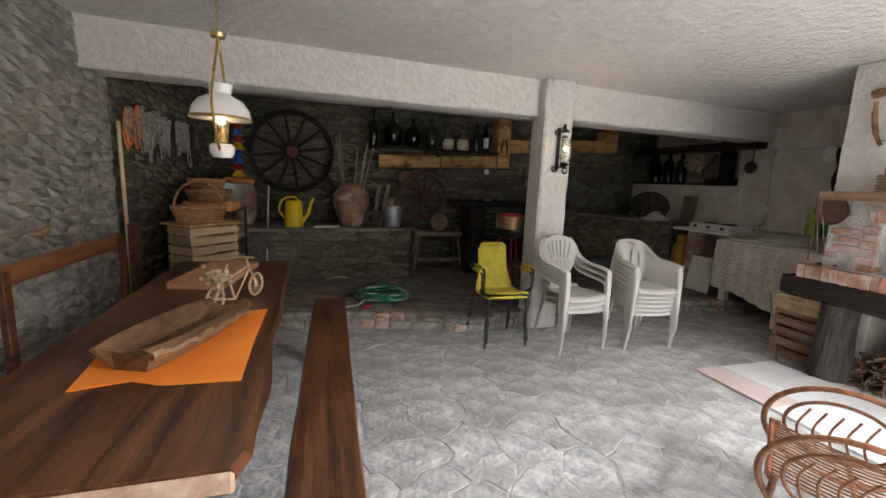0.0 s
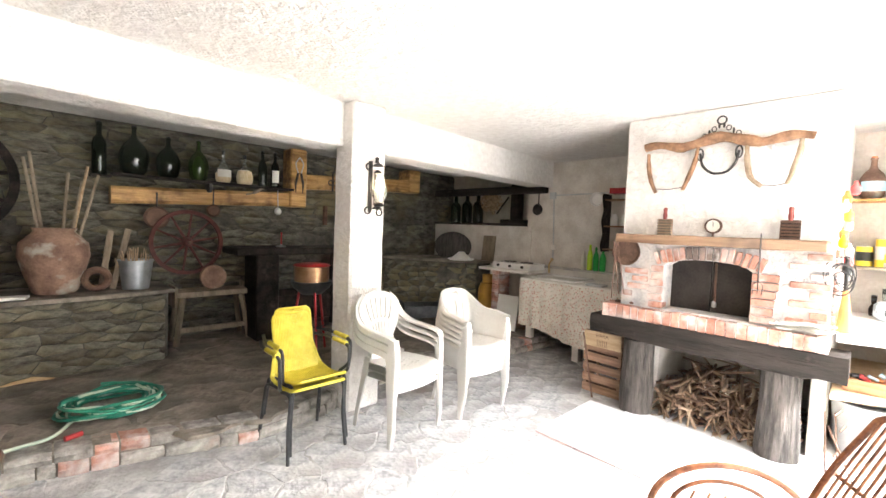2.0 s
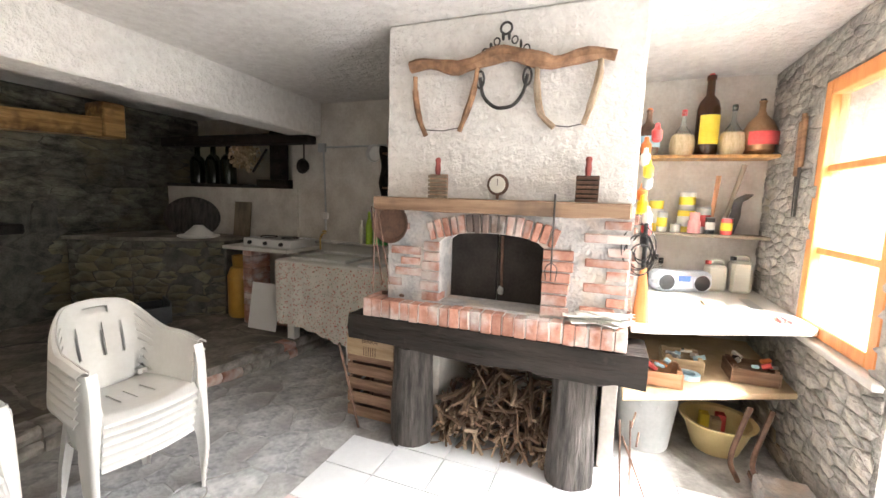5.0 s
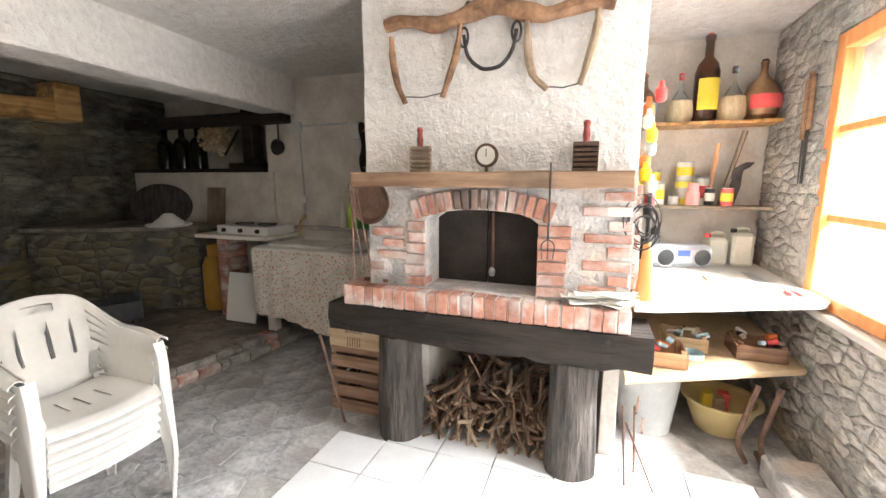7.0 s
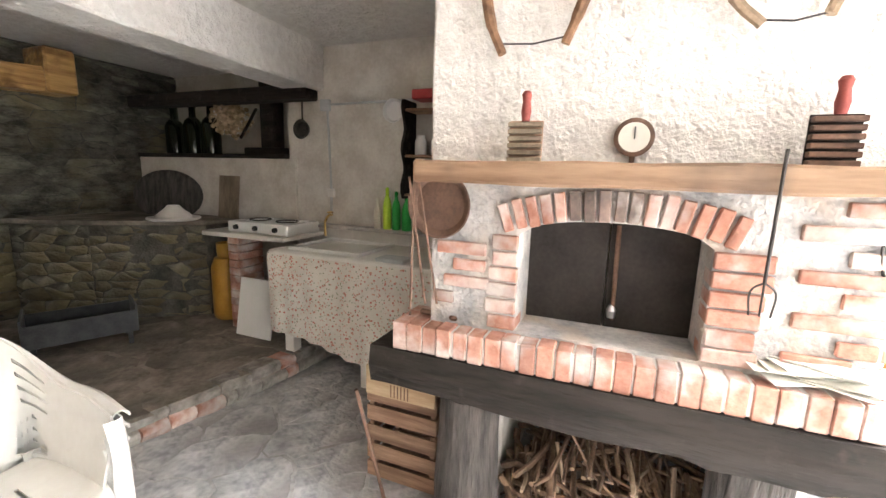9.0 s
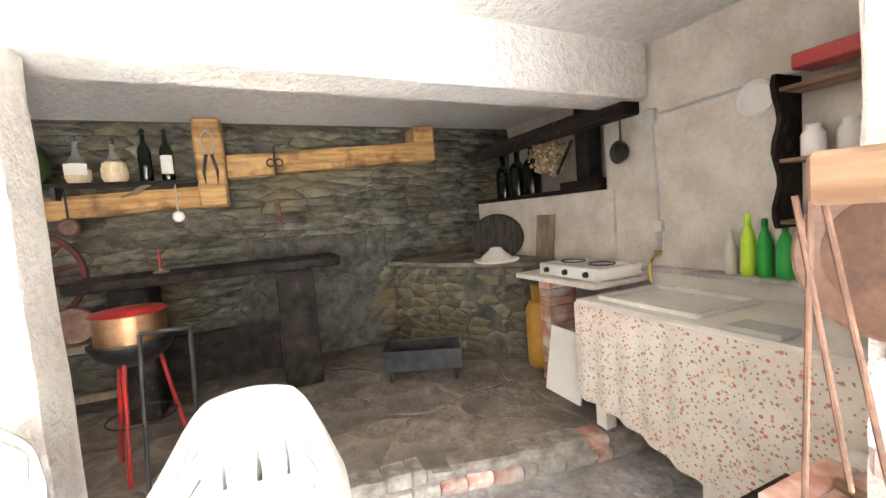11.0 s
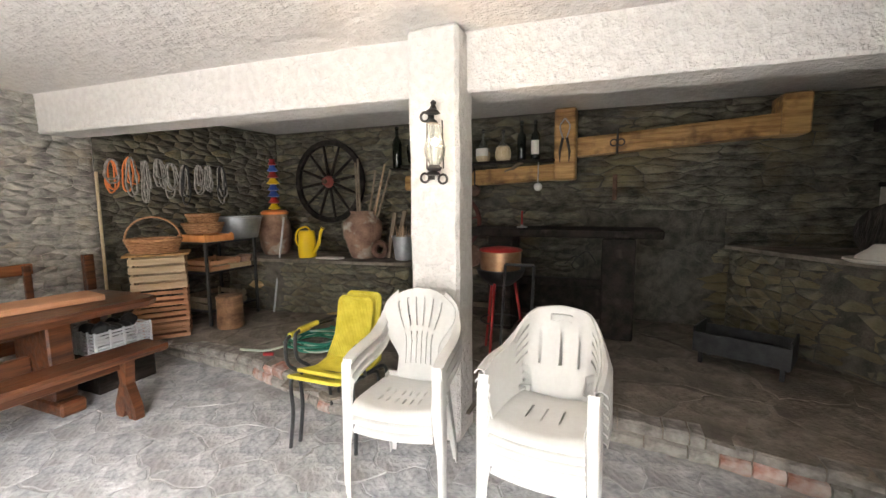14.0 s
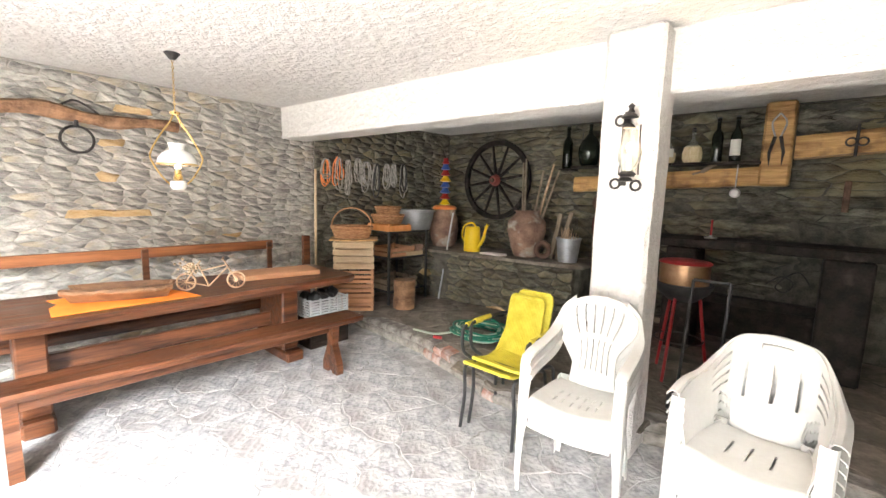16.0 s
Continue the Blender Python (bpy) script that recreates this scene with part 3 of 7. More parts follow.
structure("counter_top", slab([(4.23, 6.28), (4.51, 5.68), (4.83, 5.2), (5.03, 4.94), (5.385, 4.94), (5.385, 6.28)], 0.975, 1.01, 0.006), SOIL, "worn stone top of the corner counter")
# pale counter beside the fireplace
structure("counter", slab([(4.36, 0.065), (5.415, 0.065), (5.415, 0.985), (3.98, 0.96), (4.01, 0.85)], 0.86, 0.90, 0.005), CERAMIC, "pale worktop beside the fireplace")
structure("shelf_low", slab([(4.48, 0.065), (5.415, 0.065), (5.415, 0.985), (4.04, 0.97)], 0.465, 0.50, 0.004), CRATEW, "pale plank shelf under the worktop")

# ---- fireplace and bread oven ----
fp = thing("fireplace", "brick and plaster bread oven on a dark timber and two logs", "fireplace", (4.5, 1.65, 0), kind="")
# chimney breast
bm = boxes(((3.885, 0.995, 1.50), (WX - 0.005, 2.32, H - 0.002)), bevel=0.012)
bmesh.ops.subdivide_edges(bm, edges=[e for e in bm.edges if e.calc_length() > 0.5], cuts=12, use_grid_fill=True)
for v in bm.verts:
    if 1.52 < v.co.z < 2.4:
        v.co += noise.noise_vector(v.co * 5) * 0.008
part("chimney_breast", bm, PLASTER, fp, "white spatter-plastered chimney breast")
Y0, Y1, FX = 0.99, 2.31, 3.90
OY0, OY1, OZ0, OZS, OZC = 1.405, 1.98, 0.915, 1.265, 1.325


def arch(y, w=0.0):
    c, h = (OY0 + OY1) / 2, (OY1 - OY0) / 2 + w
    return OZS + w * 0.6 + (OZC - OZS + w * 0.4) * max(0, 1 - ((y - c) / h) ** 2) ** 0.5


# body with the arched mouth cut through
bm = bmesh.new()
ys = [OY0 + (OY1 - OY0) * i / 14 for i in range(15)]


def strip(poly, x0, x1):
    a = [bm.verts.new((x0, y, z)) for y, z in poly]
    b = [bm.verts.new((x1, y, z)) for y, z in poly]
    bm.faces.new(a), bm.faces.new(b[::-1])
    for i in range(len(poly)):
        j = (i + 1) % len(poly)
        bm.faces.new((a[i], b[i], b[j], a[j]))


strip([(Y0, 0.90), (OY0, 0.90), (OY0, 1.5), (Y0, 1.5)], FX, 4.14)
part("oven_wall", bm, CEMENT, fp, "smeared grey and white mortar")
bm = bmesh.new()
strip([(OY1, 0.90), (Y1, 0.90), (Y1, 1.5), (OY1, 1.5)], FX, 4.14)
part("oven_wall", bm, CEMENT, fp, "smeared grey and white mortar")
bm = bmesh.new()
strip([(OY0, 0.90), (OY1, 0.90), (OY1, OZ0), (OY0, OZ0)], FX, 4.14)
part("oven_floor", bm, CEMENT, fp)
bm = bmesh.new()
strip([(y, arch(y)) for y in ys] + [(OY1, 1.5), (OY0, 1.5)], FX, 4.14)
part("oven_front", bm, CEMENT, fp)
bm = bmesh.new()
box(bm, (4.14, Y0, 0.63), (WX - 0.01, Y1, 1.5), 0)
part("oven_body", bm, CEMENT, fp, "oven body of smeared grey and white mortar")
part("oven_door", boxes(((4.10, OY0, OZ0), (4.12, (OY0 + OY1) / 2 - 0.003, 1.36)), ((4.10, (OY0 + OY1) / 2 + 0.003, OZ0), (4.12, OY1, 1.36)), bevel=0.002), OVENDOOR, fp, "sooty black iron oven doors")
part("door_bar", rod((4.085, 1.66, 0.95), (4.085, 1.665, 1.30), 0.008), RUST, fp)
part("door_latch", turned([(0.0, 0), (0.014, 0.003), (0.018, 0.03), (0.010, 0.05), (0.0, 0.055)], (4.085, 1.665, 0.955), 10), STEELM, fp)


def brick(lo, hi, mat=BRICK, name="brick", parent=fp, turn=0.0):
    r = random.uniform
    j = 0.003
    lo, hi = [a + r(-j, j) for a in lo], [a + r(-j, j) for a in hi]
    bm = bmesh.new()
    m = None
    if turn:
        c = Vector([(a + b) / 2 for a, b in zip(lo, hi)])
        m = Matrix.Translation(c) @ Matrix.Rotation(turn, 4, "X") @ Matrix.Translation(-c)
    box(bm, lo, hi, 0.004, m)
    return part(name, bm, mat, parent)


random.seed(5)
# brick shelf: a row on edge
part("shelf_mortar", boxes(((3.825, 0.985, 0.80), (4.14, 2.425, 0.899)), bevel=0.004), JOINT, fp, "pale mortar of the brick shelf")
n_ = 24
for i in range(n_):
    y = 0.978 + i * (2.434 - 0.978) / n_
    brick((3.818, y + 0.003, 0.797), (4.05, y + (2.434 - 0.978) / n_ - 0.003, 0.904))
# jamb bricks
for i in range(6):
    z = OZ0 + 0.003 + i * 0.0585
    e = random.uniform(-0.012, 0.012)
    brick((3.885, 1.265 + e, z), (4.0, OY0 - 0.001, z + 0.050))
    brick((3.885, OY1 + 0.001, z), (4.0, 2.085 + e, z + 0.050))
# arch bricks
for i in range(16):
    t = (i + 0.5) / 16
    y = OY0 - 0.075 + (OY1 - OY0 + 0.15) * t
    c = (OY0 + OY1) / 2
    z = arch(max(OY0 + 0.02, min(OY1 - 0.02, y))) + 0.052 - (0.018 if i in (0, 15) else 0)
    brick((3.882, y - 0.0175, z - 0.050), (3.99, y + 0.0175, z + 0.050), SOOTY if 6 <= i <= 10 else BRICK, turn=-(y - c) * 1.0)
# scattered face bricks in the plaster
for y0, y1, z in ((2.10, 2.29, 1.20), (2.10, 2.22, 1.14), (2.08, 2.26, 1.075), (2.22, 2.30, 1.01), (2.17, 2.29, 1.34), (1.00, 1.12, 1.40), (1.0, 1.20, 1.335), (1.0, 1.10, 1.27),
                  (0.995, 1.20, 1.21), (1.0, 1.10, 1.15), (0.995, 1.20, 1.085), (1.0, 1.09, 1.02), (1.05, 1.21, 0.965), (1.10, 1.21, 1.335)):
    brick((3.888, y0, z - 0.022), (3.97, y1, z + 0.022))
for i in range(9):
    brick((3.905, 0.972, 0.93 + i * 0.06), (3.905 + (0.22 if i % 2 else 0.11), 0.992, 0.974 + i * 0.06))
# mantel board
bm = boxes(((3.69, 1.015, 1.436), (3.91, 2.295, 1.505)), bevel=0.008)
bmesh.ops.subdivide_edges(bm, edges=[e for e in bm.edges if e.calc_length() > 1], cuts=14)
for v in bm.verts:
    v.co.z += noise.noise(Vector((v.co.y * 5, v.co.z * 9, 3))) * 0.008
    v.co.x += noise.noise(Vector((v.co.y * 6, 1, v.co.z * 9))) * 0.008
part("mantelshelf", bm, MANTELW, fp, "worn sooted oak mantel board")
# dark timber with bowed underside
bm = bmesh.new()
n_ = 24
A_ = []
for i in range(n_ + 1):
    y = 0.885 + (2.53 - 0.885) * i / n_
    t = i / n_
    zb = 0.632 + 0.012 * math.sin(t * 9) - (0.022 if 0.1 < t < 0.3 else 0) + 0.035 * max(0, t - 0.8)
    zt = 0.795 + noise.noise(Vector((y * 4, 0, 0))) * 0.006
    x0 = 3.80 + noise.noise(Vector((y * 5, 2, 0))) * 0.010
    A_.append([bm.verts.new(c) for c in ((x0 + 0.012, y, zb), (x0 - 0.004, y, (zb + zt) / 2), (x0 + 0.010, y, zt), (4.10, y, zt), (4.10, y, zb))])
for P, Q in zip(A_, A_[1:]):
    for j in range(5):
        bm.faces.new((P[j], P[(j + 1) % 5], Q[(j + 1) % 5], Q[j]))
bm.faces.new(A_[0][::-1]), bm.faces.new(A_[-1])
part("lintel_timber", bm, DARKWOOD, fp, "heavy black timber with a bowed underside")
# log posts
for k, (y, r) in enumerate(((2.155, 0.125), (1.215, 0.118))):
    bm = bmesh.new()
    pr = [(r * (1 + 0.05 * math.sin(z * 9 + k)), z) for z in (0, 0.02, 0.12, 0.24, 0.36, 0.48, 0.60, 0.628)]
    lathe(bm, pr, (3.955, y, 0.0), 22)
    for v in bm.verts:
        v.co += noise.noise_vector(Vector((v.co.x * 10, v.co.y * 10, v.co.z * 1.5))) * 0.014 * Vector((1, 1, 0)).length / 1.4
        v.co.z = max(0, min(0.632, v.co.z))
    part("log_post", bm, LOGBARK, fp, "grey barked log post", smooth=True)
    for q in range(2):
        if k:
            bm = turned([(0.0, 0), (0.05, 0.0), (0.055, 0.012), (0.045, 0.024), (0.0, 0.026)], (3.89, y - 0.05 + q * 0.10, 0.632), 9)
            part("wedge_stone", rough(bm, 0.008, 20), CERAMIC, fp)
# bay for the firewood
part("bay_wall", boxes(((4.12, 2.05, 0.0), (4.9, 2.31, 0.63)), ((4.12, 0.99, 0.0), (4.9, 1.07, 0.63)), ((4.9, 0.99, 0.0), (5.3, 2.31, 0.63)), bevel=0.004), WALLPAINT, fp, "white plaster walls of the wood bay")
part("bay_top", boxes(((4.101, 1.07, 0.58), (4.9, 2.05, 0.628)), bevel=0), CEMENT, fp)

# floor tiles in front of the oven
TILES = thing("hearth_floor", "white square floor tiles before the oven with one pinkish tile", "floor", (3.6, 1.4, 0), kind="structure")
random.seed(8)
for i in range(4):
    for j in range(8):
        x, y = 2.955 + i * 0.29, 2.495 - (j + 1) * 0.305
        if i == 0 and j == 0 or y < 0.0 or (x > 3.7 and y > 2.0):
            continue
        bm = boxes(((x + 0.003, y + 0.003, -0.002), (x + 0.287, y + 0.302, 0.017 + random.uniform(-0.001, 0.001))), bevel=0.0015)
        part("tile", bm, TILE_PINK if (i, j) == (0, 1) else TILE, TILES)
bm = boxes(((2.957, 2.192, -0.002), (3.243, 2.493, 0.0175)), bevel=0.0015)
part("tile", bm, TILE_PINK, TILES, "pinkish tile")

# firewood
random.seed(11)
wood = thing("firewood_heap", "heap of thin dry sticks and prunings in the bay under the oven", "firewood", (4.2, 1.67, 0.0), kind="stuff")
bm, bm2 = bmesh.new(), bmesh.new()
for i in range(300):
    y, x = random.uniform(1.16, 2.0), random.uniform(4.0, 4.75)
    top = 0.40 * (1 - abs(y - 1.62) / 0.62) + 0.07
    z = random.uniform(0.02, max(0.05, top))
    if i % 2:
        d = Vector((random.uniform(-0.3, 0.3), random.uniform(-1, 1), random.uniform(-0.5, 0.5))).normalized()
        l = random.uniform(0.15, 0.40)
    else:
        d = Vector((-1, random.uniform(-0.35, 0.35), random.uniform(-0.25, 0.12))).normalized()
        l = random.uniform(0.2, 0.5)
        x = random.uniform(4.05, 4.25)
    r = random.uniform(0.005, 0.017)
    pts = []
    for s in range(5):
        p = Vector((x, y, z)) + d * l * (s / 4 - 0.4) + noise.noise_vector(Vector((i * 3.1, s * 0.8, 0))) * 0.03
        pts.append((min(max(p.x, 3.93), 4.86), min(max(p.y, 1.10), 2.03), min(max(p.z, r), 0.56)))
    tube(bm2 if i % 12 == 0 else bm, pts, [r, r * 0.95, r * 0.9, r * 0.85, r * 0.7], 6)
part("stick", bm, STICK, wood, smooth=True)
part("stick", bm2, STICKPALE, wood, "pale stripped sticks", smooth=True)
for q in range(14):
    y = 1.2 + q * 0.055
    a = Vector((3.93 + random.uniform(0, 0.05), y, 0.012))
    b = a + Vector((random.uniform(0.05, 0.2), random.uniform(-0.12, 0.12), random.uniform(0.15, 0.38)))
    b.y = min(max(b.y, 1.12), 2.02)
    part("stick", tube(bmesh.new(), curve([a, (a + b) / 2 + Vector((0, random.uniform(-0.03, 0.03), 0)), b], 4), random.uniform(0.005, 0.013), 6), random.choice((STICK, STICKPALE)), wood, smooth=True)

# ---- table, benches and rail ----
tb = thing("dining_table", "long heavy dark-varnished wooden table with trestle legs", "table", (-0.66, 2.33, 0))
bm = bmesh.new()
rows_ = []
n_ = 36
for i in range(n_ + 1):
    y = 1.00 + 2.60 * i / n_
    xr = -0.17 - 0.07 * (i / n_) + noise.noise(Vector((y * 2.4, 0, 0))) * 0.03
    xl = -1.0 - 0.05 * (i / n_) + noise.noise(Vector((y * 2.1, 5, 0))) * 0.02
    k = 0.03 if i in (0, n_) else 0
    rows_.append([bm.verts.new(c) for c in ((xl + 0.015 + k, y, 0.675), (xl + k, y, 0.71), (xl + 0.012 + k, y, 0.745), ((xl + xr) / 2, y, 0.747), (xr - 0.012 - k, y, 0.745), (xr + 0.004 - k, y, 0.72), (xr - 0.022 - k, y, 0.675))])
for P, Q in zip(rows_, rows_[1:]):
    for j in range(7):
        bm.faces.new((P[j], P[(j + 1) % 7], Q[(j + 1) % 7], Q[j]))
bm.faces.new(rows_[0][::-1]), bm.faces.new(rows_[-1])
part("tabletop", bm, TABLEWOOD, tb)
part("waney_edge", boxes(((-0.95, 0.985, 0.68), (-0.20, 1.003, 0.738)), bevel=0.008), BARKPALE, tb, "pale raw cut end of the top")
for y in (1.36, 3.02):
    lg = part("trestle", boxes(((-0.86, y - 0.075, 0.10), (-0.42, y + 0.075, 0.674)), bevel=0.012), TABLEWOOD, tb)
    for v in lg.data.vertices:
        w = lg.data.vertices[v.index].co
        if 0.2 < w.z < 0.55:
            w.x *= 0.8
    part("foot", boxes(((-0.98, y - 0.08, 0.0), (-0.34, y + 0.08, 0.10)), bevel=0.015), TABLEWOOD, tb)
part("stretcher", boxes(((-0.69, 1.44, 0.30), (-0.63, 2.94, 0.42)), bevel=0.01), TABLEWOOD, tb)
part("apron", boxes(((-0.52, 1.44, 0.60), (-0.48, 2.94, 0.674)), bevel=0.006), TABLEWOOD, tb)


def bench(name, label, x0, x1, y0, y1, ztop, skew=0.0, z0=0.0):
    b = thing(name, label, "bench", ((x0 + x1) / 2, (y0 + y1) / 2, z0), "benches at the table")
    bm = bmesh.new()
    R = []
    for i in range(21):
        y = y0 + (y1 - y0) * i / 20
        o = skew * (i / 20) + noise.noise(Vector((y * 3, x0, 0))) * 0.008
        R.append([bm.verts.new(c) for c in ((x0 + o + 0.012, y, ztop - 0.05), (x0 + o, y, ztop - 0.02), (x0 + o + 0.008, y, ztop), (x1 + o - 0.008, y, ztop), (x1 + o, y, ztop - 0.02), (x1 + o - 0.012, y, ztop - 0.05))])
    for P, Q in zip(R, R[1:]):
        for j in range(6):
            bm.faces.new((P[j], P[(j + 1) % 6], Q[(j + 1) % 6], Q[j]))
    bm.faces.new(R[0][::-1]), bm.faces.new(R[-1])
    part("seat", bm, TABLEWOOD, b)
    for y in (y0 + 0.22, y1 - 0.22):
        o = skew * (y - y0) / (y1 - y0)
        pts = [(x0 + 0.07, ztop - 0.05), (x0 + 0.09, z0 + 0.25), (x0 + 0.02, z0 + 0.08), (x0 + 0.02, z0), (x0 + 0.09, z0), (x0 + 0.12, z0 + 0.05), (x1 - 0.12, z0 + 0.05), (x1 - 0.09, z0), (x1 - 0.02, z0), (x1 - 0.02, z0 + 0.08), (x1 - 0.09, z0 + 0.25), (x1 - 0.07, ztop - 0.05)]
        bm = bmesh.new()
        a = [bm.verts.new((x + o, y - 0.03, z)) for x, z in pts]
        c = [bm.verts.new((x + o, y + 0.03, z)) for x, z in pts]
        bm.faces.new(a), bm.faces.new(c[::-1])
        for i in range(len(pts)):
            bm.faces.new((a[i], a[(i + 1) % len(pts)], c[(i + 1) % len(pts)], c[i]))
        part("leg", bm, TABLEWOOD, b)
    part("rail", boxes((((x0 + x1) / 2 - 0.02 + skew / 2, y0 + 0.25, ztop - 0.13), ((x0 + x1) / 2 + 0.02 + skew / 2, y1 - 0.25, ztop - 0.05)), bevel=0.004), TABLEWOOD, b)
    return b


bench("bench", "long dark-varnished plank bench before the table", -0.12, 0.13, 1.02, 3.36, 0.48, 0.06)
wb = bench("bench", "dark wooden bench with a back rail along the stone wall", -1.30, -1.06, 0.70, 3.35, 0.45, 0.0)
part("back_rail", boxes(((-1.345, 0.55, 0.91), (-1.30, 3.30, 1.0)), bevel=0.006), ORANGEWOOD, wb, "reddish varnished back rail")
for y in (1.0, 2.15, 3.25):
    part("upright", boxes(((-1.299, y - 0.025, 0.40), (-1.27, y + 0.025, 0.99)), bevel=0.004), TABLEWOOD, wb)

# ---- plastic chairs ----
WCH = "white plastic garden armchair"


def thicken(bm, t):
    bm.normal_update()
    fs, vs = list(bm.faces), list(bm.verts)
    edges = [e for e in bm.edges if len(e.link_faces) == 1]
    twin = {v: bm.verts.new(v.co - v.normal * t) for v in vs}
    for f in fs:
        bm.faces.new([twin[v] for v in reversed(f.verts)])
    for e in edges:
        a, b = e.verts
        bm.faces.new((a, b, twin[b], twin[a]))


def grid_part(name, pts, thick, mat, parent, smooth=True, label=""):
    """A curved sheet from a grid of points, thickened."""
    bm = bmesh.new()
    g = [[bm.verts.new(p) for p in row] for row in pts]
    for A, B in zip(g, g[1:]):
        for j in range(len(A) - 1):
            bm.faces.new((A[j], A[j + 1], B[j + 1], B[j]))
    bmesh.ops.recalc_face_normals(bm, faces=bm.faces)
    thicken(bm, thick)
    return part(name, bm, mat, parent, label, smooth)


def slot_sheet(name, f, nu, nv, hole, thick, mat, parent):
    """A curved sheet f(u, v) with slots where hole(i, j) is true."""
    bm = bmesh.new()
    V = {}

    def vert(i, j):
        if (i, j) not in V:
            V[i, j] = bm.verts.new(f(i / nu, j / nv))
        return V[i, j]
    for i in range(nu):
        for j in range(nv):
            if not hole(i, j):
                bm.faces.new((vert(i, j), vert(i + 1, j), vert(i + 1, j + 1), vert(i, j + 1)))
    bmesh.ops.recalc_face_normals(bm, faces=bm.faces)
    thicken(bm, thick)
    return part(name, bm, mat, parent, "", True)


def plastic_chair(fan, at, rz, label):
    """Armchair facing -y; seat at 0.42, arms at 0.65. fan: tall back of fanned ribs; else a low shell that wraps round."""
    c = thing("garden_chair", label, "chair", at, "stacked plastic chairs", local=True, rz=rz)
    c.scale = (0.86, 0.93, 1) if fan else (0.83, 0.89, 0.88)

    def seat(u, v):
        w = 0.46 - 0.05 * v * v
        x = (u - 0.5) * w
        y = -0.235 + 0.44 * v - 0.022 * math.cos((u - 0.5) * 3.0) * (1 - v)
        z = 0.425 - 0.020 * math.sin(math.pi * u) * min(1, v * 6 + 0.2) - 0.022 * v - 0.030 * (max(0, 0.12 - v) / 0.12) ** 2
        return (x, y, z)
    if fan:
        hs = lambda i, j: (i in (9, 13, 18, 22, 26, 30) and (j in (6, 7, 8) or j in (11, 12, 13)))
    else:
        hs = lambda i, j: i in (12, 19, 27) and 8 <= j <= 14
    slot_sheet("seat", seat, 40, 22, hs, 0.006, WHITEPL, c)
    rows = []
    for i in range(17):
        u = i / 16
        x, y, z = seat(u, 0)
        rows.append([(x, y, z), (x * 1.01, y - 0.007, z - 0.007), (x * 1.01, y - 0.008, z - 0.021)])
    grid_part("front_skirt", rows, 0.005, WHITEPL, c)

    def ease(t):
        t = min(1, max(0, t))
        return t * t * (3 - 2 * t)
    if fan:
        def back(u, v):
            a = (u - 0.5) * 2
            top = 0.885 - 0.095 * abs(a) ** 2.6
            z = 0.405 + (top - 0.405) * v
            x = a * (0.142 - 0.008 * ease(v / 0.25) + 0.102 * ease((v - 0.40) / 0.50))
            y = 0.195 + 0.10 * v - 0.035 * a * a * (0.3 + v)
            return (x, y, z)
        hb = lambda i, j: (i % 5 == 2 and 4 <= i <= 36 and (5 <= j <= 15 or 18 <= j <= 27))
        slot_sheet("backrest", back, 40, 31, hb, 0.007, WHITEPL, c)
    else:
        plan = curve([(0, 0.262, 0), (0.12, 0.255, 0), (0.205, 0.205, 0), (0.248, 0.09, 0), (0.262, -0.06, 0), (0.262, -0.205, 0)], 8)

        def shell(u, v):
            a = (u - 0.5) * 2
            k = abs(a) * (len(plan) - 1)
            q = plan[int(k)].lerp(plan[min(int(k) + 1, len(plan) - 1)], k - int(k))
            top = 0.85 - 0.02 * ease(abs(a) / 0.3) - 0.165 * ease((abs(a) - 0.22) / 0.42) - 0.02 * ease((abs(a) - 0.75) / 0.25)
            z0 = 0.405
            z = z0 + (top - z0) * v
            lean = 0.14 * (z - z0) * (1 - ease((abs(a) - 0.2) / 0.5))
            nar = 0.84 + 0.16 * ease((z - z0) / 0.2)
            return (math.copysign(q.x * nar, a), q.y + lean - 0.05 * (1 - v) * (1 - ease(abs(a) / 0.5)), z)

        def hb(i, j):
            k = abs(i - 29.5)
            if i in (24, 30, 35) and 8 <= j <= 17:
                return True
            if k < 2.8 and j in (21, 22):
                return True
            if 10 <= k <= 15 and j in (12, 15, 18, 21):
                return True
            return 9.5 <= k <= 16 and 1 <= j <= 9 - abs(k - 12.5) * 0.9
        slot_sheet("shell", shell, 60, 25, hb, 0.006, WHITEPL, c)
    # arms, rim and legs
    def flange(line, wide, drop):
        """The rolled rim along an edge: it turns outward and down."""
        g = []
        for i, p in enumerate(line):
            d = (line[min(i + 1, len(line) - 1)] - line[max(i - 1, 0)]).normalized()
            w = wide(i / (len(line) - 1))
            up = Vector((0, 0, 1))
            out = Vector((d.y, -d.x, 0))
            out = out.normalized() if out.length > 0.2 else Vector((0, 1, 0))
            if out.dot(Vector((p.x, p.y + 0.05, 0))) < 0:
                out = -out
            steep = abs(d.z)
            o = (out * w)
            g.append([p + Vector((0, 0, -0.006)), p + up * 0.004 + o * 0.15, p + up * 0.006 + o * 0.55, p + o * 0.9 - up * 0.006, p + o - up * drop * 0.5, p + o * 1.02 - up * drop])
        grid_part("armrest", g, 0.005, WHITEPL, c)
